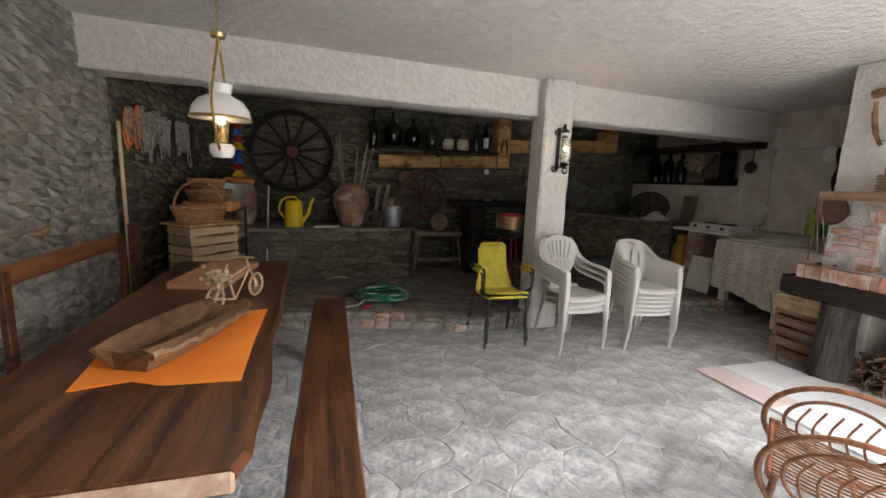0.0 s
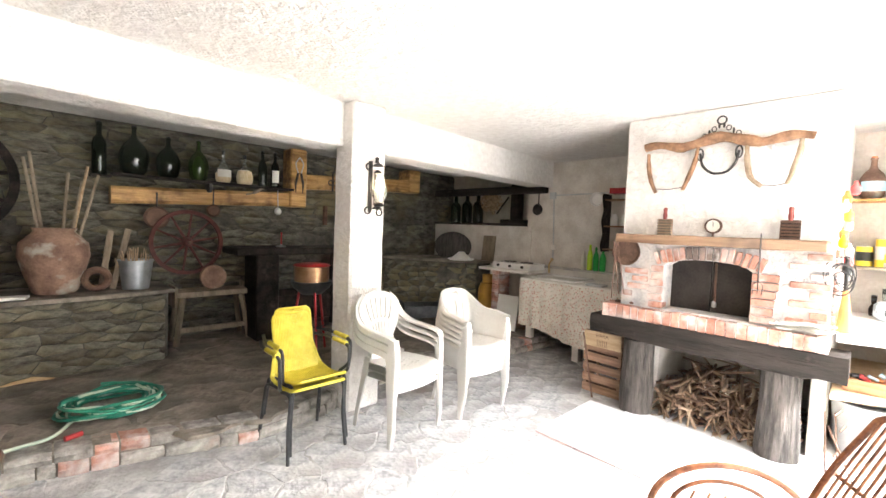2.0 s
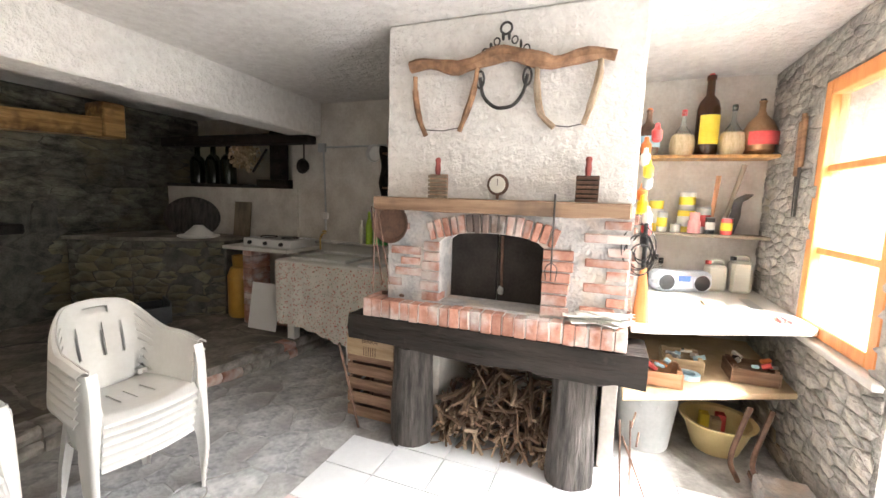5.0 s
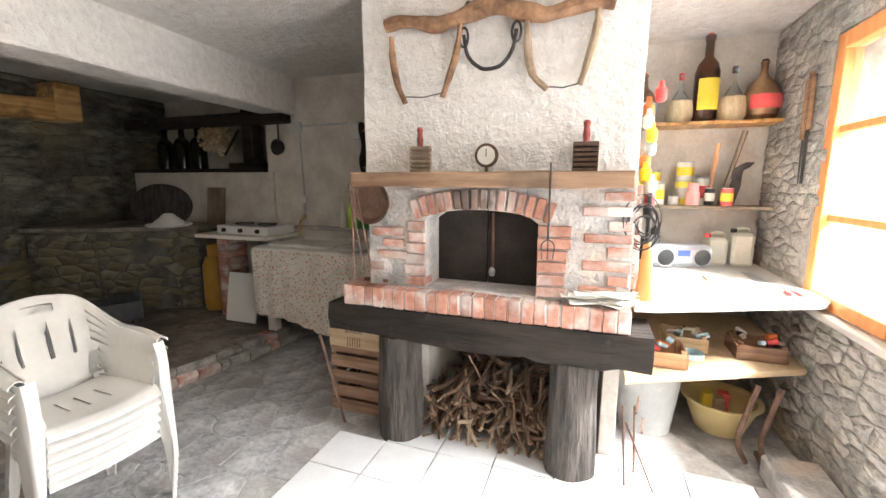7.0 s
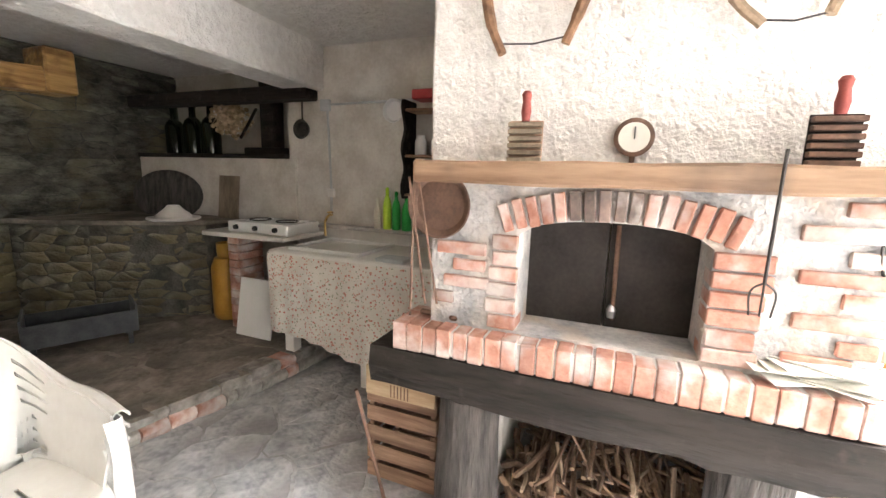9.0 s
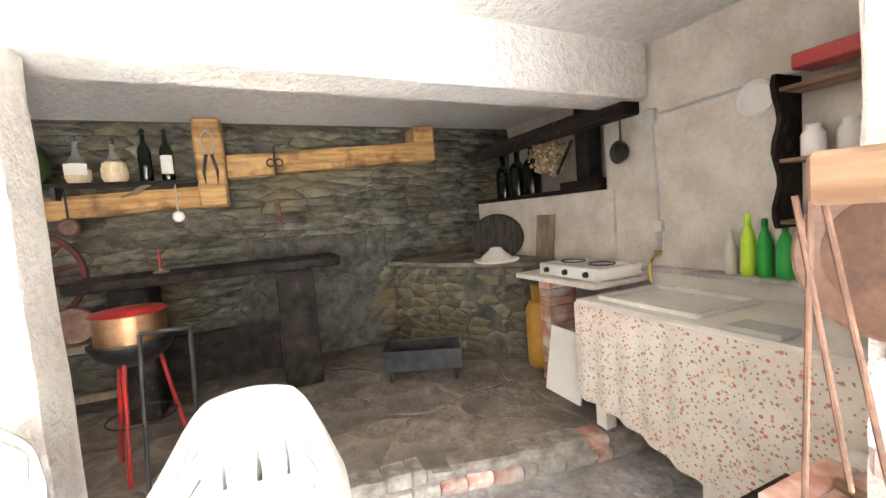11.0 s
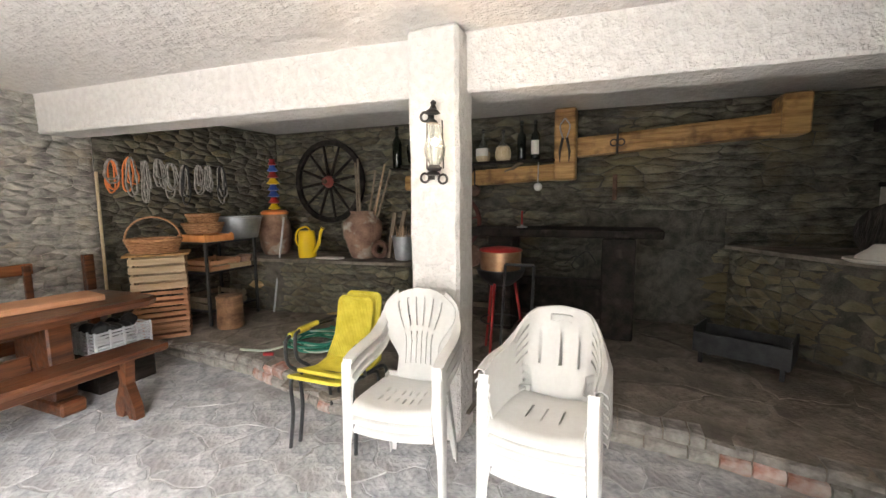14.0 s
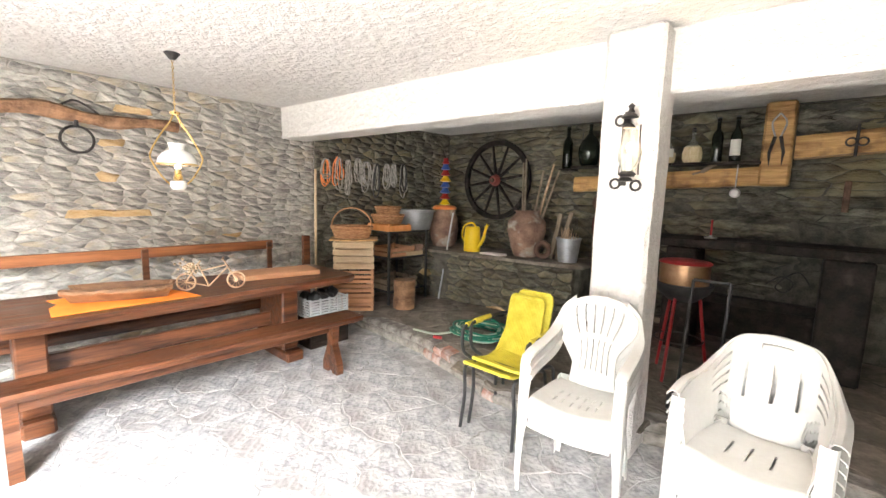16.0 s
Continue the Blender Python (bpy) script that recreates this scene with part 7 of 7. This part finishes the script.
part("knob", turned([(0, 0), (0.025, 0), (0.028, 0.012), (0, 0.02)], (5.38, 3.90, 1.115), 10), BRASS, tp)
el = thing("electric_conduit", "grey electric boxes and conduit on the white wall", "conduit", (5.40, 3.95, 1.25))
part("junction_box", boxes(((5.385, 3.90, 1.95), (5.418, 3.99, 2.04)), bevel=0.004), GREYP, el)
part("switch_box", boxes(((5.385, 3.87, 1.25), (5.418, 3.93, 1.32)), bevel=0.004), CERAMIC, el)
part("conduit", tube(bmesh.new(), [(5.408, 3.93, 1.95), (5.408, 3.905, 1.32)], 0.009, 8), GREYP, el)
part("conduit", tube(bmesh.new(), [(5.408, 3.90, 2.0), (5.408, 2.4, 2.02)], 0.009, 8), GREYP, el)
for y, r, h, m_, lb in ((3.42, 0.028, 0.24, CREAMP, "white detergent bottle"), (3.33, 0.034, 0.33, LIMEP, "lime green detergent bottle"), (3.25, 0.034, 0.30, GREENP, "green detergent bottle"), (3.16, 0.038, 0.28, GREENP, "dark green detergent bottle")):
    b = thing("detergent_bottle", lb + " on the sink shelf", "bottle", (5.345, y, 1.026), "detergents at the sink", local=True)
    part("body", turned([(r * 0.9, 0), (r, 0.01), (r, h * 0.55), (r * 0.75, h * 0.7), (r * 0.35, h * 0.82), (0, h * 0.83)], n=18), m_, b, "", True)
    part("cap", turned([(r * 0.4, h * 0.82), (r * 0.4, h * 0.98), (0, h)], n=12), m_, b, "", True)
ws2 = thing("scalloped_shelf", "dark scalloped wooden wall shelf with jars", "shelf", (5.34, 3.0, 1.28))
for y in (3.12, 2.55):
    bm = bmesh.new()
    pts = [(5.41, 1.28), (5.41, 1.98)] + [(5.22 + 0.025 * math.sin(z * 22), z) for z in [1.98 - i * 0.05 for i in range(15)]]
    a = [bm.verts.new((x, y, z)) for x, z in pts]
    b = [bm.verts.new((x, y + 0.02, z)) for x, z in pts]
    bm.faces.new(a), bm.faces.new(b[::-1])
    for i in range(len(pts)):
        bm.faces.new((a[i], a[(i + 1) % len(pts)], b[(i + 1) % len(pts)], b[i]))
    part("side", bm, DARKWOOD, ws2)
for z in (1.30, 1.58, 1.90):
    part("board", boxes(((5.225, 2.571, z), (5.41, 3.119, z + 0.018)), bevel=0.002), MANTELW, ws2)
solo("red_box", boxes(((5.24, 2.60, 1.983), (5.40, 3.08, 2.05)), bevel=0.006), REDP, "red box on the dark wall shelf", "box")
for y, z in ((2.9, 1.598), (3.03, 1.598), (2.78, 1.598), (2.95, 1.318)):
    solo("white_jar", turned([(0.04, 0), (0.045, 0.01), (0.045, 0.10), (0.03, 0.12), (0.03, 0.14), (0, 0.14)], (5.31, y, z), 18), ENAMEL, "white jar on the dark wall shelf", "jar", "jars on the dark shelf", True)
solo("enamel_pan", turned([(0, 0), (0.07, 0.0), (0.085, -0.03), (0.09, -0.03), (0.075, 0.008), (0, 0.008)], (5.40, 3.30, 1.93), 26, "x"), ENAMEL, "white enamel pan hanging on the wall", "pan", smooth=True)
pn = thing("black_frying_pan", "black frying pan hanging from the dark timber", "pan", (5.33, 4.12, 1.74))
part("bowl", turned([(0, 0.0), (0.06, 0.0), (0.075, -0.025), (0.08, -0.025), (0.065, 0.008), (0, 0.008)], (5.34, 4.13, 1.80), 26, "x"), IRON, pn, "", True)
part("handle", rod((5.34, 4.13, 1.875), (5.34, 4.13, 2.04), 0.008), IRON, pn)
# stove on its slab
solo("stone_slab", slab([(4.83, 4.75), (4.86, 3.94), (5.40, 3.94), (5.40, 4.80)], 0.93, 0.965, 0.005), CERAMIC, "worn marble slab carrying the stove", "slab")
bc = thing("brick_pier", "small red brick pier under the slab", "pier", (5.0, 4.5, PLAT))
for i in range(12):
    z = PLAT + i * 0.064
    part("brick", boxes(((4.90, 4.43 + (0.004 if i % 2 else 0), z + 0.002), (5.15, 4.55, z + 0.06)), bevel=0.003), BRICK, bc)
solo("leaning_panel", boxes(((4.80, 4.05, PLAT), (4.815, 4.40, 0.62)), bevel=0.002, m=Matrix.Translation((4.8, 4.2, PLAT)) @ Matrix.Rotation(radians(10), 4, "Y") @ Matrix.Translation((-4.8, -4.2, -PLAT))), ENAMEL, "white panel leaning under the slab", "panel")
crate((5.12, 4.16, PLAT), 90, (0.26, 0.3, 0.2), CRATEDK, "old brown crate under the slab", 2)
sv = thing("camp_stove", "white enamel gas hob with three black knobs", "stove", (5.1, 4.22, 0.966))
part("body", boxes(((4.92, 3.95, 0.967), (5.30, 4.56, 1.05)), bevel=0.008), ENAMEL, sv)
for y in (4.06, 4.26, 4.46):
    part("knob", turned([(0, -0.022), (0.018, -0.022), (0.020, 0.0), (0, 0.0)], (4.918, y, 1.008), 14, "x"), DARKP, sv, "", True)
for y in (4.12, 4.40):
    part("pan_support", tube(bmesh.new(), ring((5.11, y, 1.056), 0.085, 18), 0.005, 5, True), IRON, sv, "", True)
gb = thing("gas_bottle", "ochre yellow gas bottle on the raised floor", "gas_bottle", (5.08, 4.78, PLAT), local=True)
part("body", turned([(0.11, 0), (0.125, 0.02), (0.13, 0.06), (0.13, 0.46), (0.10, 0.54), (0.04, 0.57), (0, 0.57)], n=28), GASBOT, gb, "", True)
part("collar", turned([(0.075, 0.55), (0.08, 0.62), (0.08, 0.67), (0.07, 0.67), (0.068, 0.58), (0.075, 0.55)], n=24), GASBOT, gb, "", True)
part("valve", rod((0, 0, 0.56), (0, 0, 0.63), 0.018), BRASS, gb)
bw = thing("marble_bowl", "pale stone dish with a domed lid on the stone counter", "dish", (4.93, 5.20, 1.011), local=True)
part("dish", turned([(0.0, 0), (0.17, 0.0), (0.205, 0.015), (0.20, 0.028), (0.0, 0.022)], n=32), CERAMIC, bw, "", True)
part("dome", turned([(0.14, 0.028), (0.13, 0.05), (0.07, 0.10), (0.05, 0.125), (0.04, 0.13), (0, 0.132)], n=32), CERAMIC, bw, "", True)
ds = thing("straw_screen", "large round dull straw mat leaning in the corner", "mat", (5.25, 5.75, 1.011))
bm = turned([(0.0, -0.02), (0.30, -0.02), (0.33, 0.0), (0.30, 0.02), (0, 0.02)], (5.20, 5.70, 1.27), 30, "x")
bm.transform(Matrix.Translation((5.2, 5.7, 1.0)) @ Matrix.Rotation(radians(12), 4, "Y") @ Matrix.Rotation(radians(25), 4, "Z") @ Matrix.Diagonal((1, 1, 0.74, 1)) @ Matrix.Translation((-5.2, -5.7, -1.0)))
part("mat", bm, LOGBARK, ds, "", True)
solo("slate_board", boxes(((5.28, 4.86, 1.012), (5.30, 5.10, 1.40)), bevel=0.003, m=Matrix.Translation((5.3, 5.0, 1.0)) @ Matrix.Rotation(radians(6), 4, "Y") @ Matrix.Translation((-5.3, -5.0, -1.0))), OLDWOOD, "pale grey board leaning on the white wall", "board")
G3 = "tall bottles in the recess"
for y, h in ((5.95, 0.46), (5.68, 0.48), (5.43, 0.48)):
    bottle((5.54, y, 1.601), 0.088, h, DARKGLASS, text="tall dark magnum bottle in the recess", group=G3)
fl = thing("dried_flower_bunch", "hanging bunch of pale dried flowers in the recess", "flowers", (5.50, 5.12, 1.72))
random.seed(61)
bm = bmesh.new()
for i in range(260):
    d = Vector((random.gauss(0, 1), random.gauss(0, 1), random.gauss(0, 1))).normalized() * random.uniform(0.05, 0.19)
    c = Vector((5.50, 5.12, 1.93)) + d
    bmesh.ops.create_icosphere(bm, subdivisions=1, radius=random.uniform(0.012, 0.026), matrix=Matrix.Translation(c))
part("dried_blossom", bm, DRIED, fl)["kind"] = "stuff"
bm = bmesh.new()
for i in range(50):
    d = Vector((random.gauss(0, 1), random.gauss(0, 1), random.gauss(0, 1))).normalized() * 0.16
    tube(bm, [(5.50, 5.12, 2.12), Vector((5.50, 5.12, 1.93)) + d], 0.0025, 4)
part("stems", bm, TWIG, fl)
ck = thing("carved_block", "dark wooden press standing in the recess", "press", (5.52, 4.62, 1.601))
part("post", boxes(((5.44, 4.56, 1.66), (5.60, 4.70, 2.25)), bevel=0.01), DARKWOOD, ck)
part("base", boxes(((5.40, 4.42, 1.601), (5.66, 4.86, 1.659)), bevel=0.006), DARKWOOD, ck)
part("arm", rod((5.46, 4.75, 2.0), (5.50, 5.0, 1.75), 0.014), DARKWOOD, ck)

# ---- rattan chair ----
rc = thing("rattan_chair", "varnished rattan armchair with looped arms and a ribbed seat", "chair", (2.15, 1.01, 0), local=True, rz=214)
rc.scale = (1.0, 1.0, 0.94)
for s in (-1, 1):
    x = s * 0.27
    part("arm_hoop", tube(bmesh.new(), [(x, -0.02 + 0.30 * math.cos(a), 0.36 + 0.235 * math.sin(a)) for a in [2 * math.pi * q / 36 for q in range(36)]], 0.014, 8, True), RATTAN, rc, "", True)
    part("inner_hoop", tube(bmesh.new(), [(x, -0.04 + 0.20 * math.cos(a), 0.37 + 0.15 * math.sin(a)) for a in [2 * math.pi * q / 30 for q in range(30)]], 0.009, 7, True), RATTAN, rc, "", True)
    for q in range(5):
        y = -0.16 + q * 0.06
        part("curl", tube(bmesh.new(), curve([(x, y, 0.24), (x - s * 0.02, y - 0.03, 0.36), (x, y + 0.01, 0.46)], 4), 0.0055, 6), RATTAN, rc, "", True)
    part("leg", tube(bmesh.new(), curve([(x, -0.25, 0.0), (x, -0.27, 0.15), (x, -0.26, 0.34)], 4), 0.014, 8), RATTAN, rc, "", True)
    part("leg", tube(bmesh.new(), curve([(x, 0.26, 0.0), (x, 0.24, 0.15), (x, 0.25, 0.34)], 4), 0.014, 8), RATTAN, rc, "", True)
    part("back_stile", tube(bmesh.new(), curve([(x, 0.20, 0.30), (x * 1.02, 0.33, 0.62), (x * 0.9, 0.45, 0.88)], 5), 0.014, 8), RATTAN, rc, "", True)
part("top_hoop", tube(bmesh.new(), curve([(-0.243, 0.45, 0.88), (-0.15, 0.49, 0.95), (0, 0.50, 0.97), (0.15, 0.49, 0.95), (0.243, 0.45, 0.88)], 5), 0.014, 8), RATTAN, rc, "", True)
for i in range(17):
    x = -0.25 + i * 0.5 / 16
    part("rib", tube(bmesh.new(), curve([(x, -0.28, 0.34), (x, -0.10, 0.30), (x, 0.12, 0.28), (x, 0.22, 0.34), (x * 0.98, 0.34, 0.62), (x * 0.9, 0.475 - abs(x) * 0.08, 0.94 - abs(x) * 0.2)], 4), 0.0055, 6), RATTAN, rc, "", True)
for y, z in ((-0.285, 0.34), (0.0, 0.275), (0.21, 0.31)):
    part("cross_rail", rod((-0.27, y, z), (0.27, y, z), 0.011), RATTAN, rc, "", True)
part("back_rail", rod((-0.27, 0.35, 0.62), (0.27, 0.35, 0.62), 0.010), RATTAN, rc, "", True)


# ---- paving slabs, kerb stones and wall stones, last ----
def kerb_y(x):
    for (x0, y0), (x1, y1) in zip(KERB, KERB[1:]):
        if x0 <= x <= x1:
            return y0 + (y1 - y0) * (x - x0) / (x1 - x0)
    return 3.7


def share(name, vs, fs, mat, parent, base):
    me = bpy.data.meshes.new(name)
    me.from_pydata([tuple(Vector(v) - base) for v in vs], [], fs)
    me.materials.append(mat)
    ob = new(name, me)
    ob.location = base - ORIGIN[parent]
    ob.parent = parent
    return ob


def not_tiles(x, y):
    return y < kerb_y(x) - 0.06 and not (x > 2.93 and y < 2.60 and not (x > 3.95 and y > 2.3)) and not (y < 0.35 and x > 3.3)


stones = cells(-1.6, 5.4, -1.0, 4.1, 0.31, 3, not_tiles)
stones.sort(key=lambda s: (s[0] - Vector((1.6, 2.0))).length)
AV, AF = [], []
for k, (p, poly) in enumerate(stones):
    vs, fs = stone_plate(poly, p, 0.003, -0.004, 0.0015 + random.Random(k).uniform(0, 0.004), 0.009, k, 0.075)
    vs = [v for v in vs]
    if k < 290:
        share("paving_stone", vs, fs, PAVING, FLOOR, Vector((p.x, p.y, 0)))
    else:
        o = len(AV)
        AV += vs
        AF += [tuple(i + o for i in f) for f in fs]
if AV:
    me = bpy.data.meshes.new("paving_stones")
    me.from_pydata(AV, [], AF)
    me.materials.append(PAVING)
    tagged(new("paving_stones", me), "outer grey paving stones", kind="stuff")

# slabs of the raised floor
RF = thing("raised_paving", "worn flat stones and concrete of the raised floor", "floor", (2, 5, PLAT - 0.01), kind="structure")
for k, (p, poly) in enumerate(cells(-1.3, 5.2, 3.6, 6.1, 0.55, 9, lambda x, y: y > kerb_y(x) + 0.18 and y < 6.0)):
    vs, fs = stone_plate(poly, p, 0.008, PLAT - 0.02, PLAT - 0.006 + random.Random(k).uniform(-0.003, 0.002), 0.02, k, 0.06)
    share("paving_stone", vs, fs, SOIL, RF, Vector((p.x, p.y, PLAT)))
# kerb
KB = thing("kerb", "broken kerb of stones and red bricks edging the raised floor", "kerb", (2, 3.9, 0), kind="structure")
random.seed(17)
for z0_, z1_, back in ((0.002, 0.085, -0.008), (0.086, PLAT, 0.0)):
    x = -1.6
    while x < 5.3:
        w = random.uniform(0.07, 0.30)
        bricky = (0.35 < x < 1.35 or 3.35 < x < 4.7) and random.random() < 0.30
        if bricky:
            w = random.uniform(0.10, 0.16)
        y0, y1 = kerb_y(x), kerb_y(x + w)
        top = z1_ + random.uniform(-0.012, 0.004)
        vs, n = [], 5
        for z, d in ((z0_, back - 0.008), (z0_ + (top - z0_) * 0.5, back - 0.022), (top - 0.012, back - 0.016), (top, back + 0.004), (top - 0.001, 0.13)):
            for q in range(n):
                xx, yy = x + 0.005 + (w - 0.010) * q / (n - 1), y0 + (y1 - y0) * q / (n - 1)
                e = noise.noise_vector(Vector((xx * 14, z * 20, 5))) * 0.016
                vs.append((xx, yy + d + e.y, max(0.001, z + (e.z * 0.4 if z == top else 0))))
        fs = [(r * n + q, r * n + q + 1, (r + 1) * n + q + 1, (r + 1) * n + q) for r in range(4) for q in range(n - 1)]
        fs += [tuple(r * n for r in range(5))[::-1], tuple(r * n + n - 1 for r in range(5))]
        share("kerb_stone", vs, fs, BRICK if bricky else KERBST, KB, Vector((x, y0, 0)))
        x += w


def rubble(name, label, p0, p1, z0, z1, mat, hmean, lmean, proud, seed, keep=None, near=None, parts=180, gold=None):
    """Rubble masonry: rows of long rough stones on a wall's face. They stand out from the mortar by a little, each its own shape."""
    rnd = random.Random(seed)
    w = thing(name, label, "wall", (*p0, z0), kind="structure")
    a, b = Vector((*p0, 0)), Vector((*p1, 0))
    d, L = (b - a).normalized(), (b - a).length
    out = Vector((-d.y, d.x, 0))
    k_ = lmean / hmean * 0.95
    size = (hmean * lmean / k_) ** 0.5 * 0.92
    items = []
    for c, poly in cells(-size, L / k_ + size, z0 - size, z1 + size, size, seed):
        e = rnd.random()
        for p, nrm in ((Vector((0, 0)), Vector((-1, 0))), (Vector((L / k_, 0)), Vector((1, 0))), (Vector((0, z0)), Vector((0, -1))), (Vector((0, z1)), Vector((0, 1)))):
            if len(poly) > 2:
                poly = clip(poly, p, nrm)
        if len(poly) < 3:
            continue
        c = sum(poly, Vector((0, 0))) / len(poly)
        if keep is None or keep(c.x * k_, c.y):
            items.append((Vector((c.x * k_, c.y)), [Vector((p.x * k_, p.y)) for p in poly], e))
    if near:
        items.sort(key=lambda t: (a + d * t[0].x + Vector((0, 0, t[0].y)) - Vector(near)).length)
    V, F = [], []
    for k, (c, poly, r) in enumerate(items):
        rim = []
        for i, p in enumerate(poly):
            q = poly[(i + 1) % len(poly)]
            m = 3 if (q - p).length > 0.07 else (2 if (q - p).length > 0.03 else 1)
            rim += [p.lerp(q, j / m) for j in range(m)]
        P1, P2 = [], []
        for p in rim:
            e = noise.noise_vector(Vector((p.x * 8, p.y * 12, seed))) * 0.020 + noise.noise_vector(Vector((p.x * 26, p.y * 34, seed))) * 0.007
            p = p + (c - p).normalized() * min(0.004, (c - p).length * 0.3) + Vector((e.x, e.y * 0.8))
            p.y = min(max(p.y, z0), z1)
            p.x = min(max(p.x, 0), L)
            P1.append(p)
            P2.append(p + (c - p) * (0.08 + 0.08 * noise.noise(Vector((p.x * 15, p.y * 15, 7)))))
        pr = proud * (0.12 + 0.42 * r)
        tilt = rnd.uniform(-0.04, 0.04)
        vs = [a + d * p.x + out * 0.001 + Vector((0, 0, p.y)) for p in P1]
        vs += [a + d * p.x + out * max(0.003, pr + tilt * (p.y - c.y) + noise.noise(Vector((p.x * 12, p.y * 16, seed))) * proud * 0.40) + Vector((0, 0, p.y)) for p in P2]
        vs.append(a + d * c.x + out * (pr + proud * 0.12) + Vector((0, 0, c.y)))
        m = len(rim)
        fs = [(m + i, m + (i + 1) % m, 2 * m) for i in range(m)] + [(i, (i + 1) % m, m + (i + 1) % m, m + i) for i in range(m)]
        mt = gold if gold and r > 0.985 else mat
        if k < parts:
            share("stone", vs, fs, mt, w, vs[0].copy()).data.shade_smooth()
        else:
            o = len(V)
            V += [tuple(v - ORIGIN[w]) for v in vs]
            F += [tuple(i + o for i in f) for f in fs]
    if V:
        me = bpy.data.meshes.new("stones")
        me.from_pydata(V, [], F)
        me.materials.append(mat)
        me.shade_smooth()
        ob = tagged(new("stones", me), kind="stuff")
        ob.parent = w
    return w


GOLD = material("ochre_schist", (0.42, 0.27, 0.12), (0.58, 0.42, 0.24), 0.85, scale=7, fine=45, bump=1.0, depth=0.015, stretch=(1, 1, 2.6))
rubble("wall_stones_west", "pale grey rubble stones of the side wall", LW1, LW0, 0.0, H - 0.01, STONE, 0.066, 0.19, 0.032, 1, near=(-1.6, 2.4, 1.6), parts=300, gold=GOLD)
# back-room stones take the schist whose colour carries the shade
rubble("wall_stones_side", "rubble stones of the back room's side wall", LB1, LW1, PLAT, H - 0.01, STONE_SHADED, 0.075, 0.19, 0.034, 2, near=(-1.4, 4.8, 1.8), parts=110)
rubble("wall_stones_back", "rubble and rock of the back wall, shade put into its colour", BK1, BK0, PLAT, H - 0.01, STONE_SHADED, 0.085, 0.38, 0.045, 3, keep=lambda s, z: not (2.0 < s < 3.3 and z < 1.35), near=(0.6, 6.1, 1.7), parts=300)
rubble("rock_face", "smooth bare rock in the back wall", (4.25, 6.34), (2.9, 6.30), PLAT, 1.38, MORTAR_SHADED, 0.42, 0.9, 0.05, 13, parts=20)
rubble("ledge_stones", "stones of the low bench", (1.14, 5.40), (-1.36, 5.26), PLAT, 0.77, STONE_SHADED, 0.075, 0.24, 0.03, 4, near=(0, 5.3, 0.5), parts=120, gold=GOLD)
rubble("counter_stones", "stones of the corner counter", (5.06, 4.985), (4.55, 5.72), PLAT, 0.97, STONE_SHADED, 0.085, 0.22, 0.03, 5, parts=60, gold=GOLD)
rubble("counter_stones_far", "stones of the corner counter's far end", (4.55, 5.72), (4.28, 6.28), PLAT, 0.97, STONE_SHADED, 0.085, 0.22, 0.03, 6, parts=40)
S0 = (5.415, 0.064)
rubble("wall_stones_south", "rough pale rubble stones of the window wall", (3.78, 0.064), S0, 0.0, H - 0.01, STONE, 0.062, 0.15, 0.014, 7,
       keep=lambda s, z: not (0.08 < s < 0.90 and 0.78 < z < 2.22), near=(4.5, 0.1, 1.0), parts=200)
for z, a, b, m_ in ((1.25, 1.68, 2.30, GOLD), (2.16, 2.05, 2.35, GOLD)):
    vs, fs = stone_plate([Vector((a, z)), Vector((b, z + 0.01)), Vector((b - 0.02, z + 0.065)), Vector((a + 0.03, z + 0.07))], Vector(((a + b) / 2, z + 0.035)), 0.002, 0, 0.03, 0.012, 5)
    bm = bmesh.new()
    q_ = [bm.verts.new((-1.595 + v[2], v[0], v[1])) for v in vs]
    for f in fs:
        bm.faces.new([q_[i] for i in f])
    structure("wall_stone", bm, m_, "long ochre stone in the rubble wall")
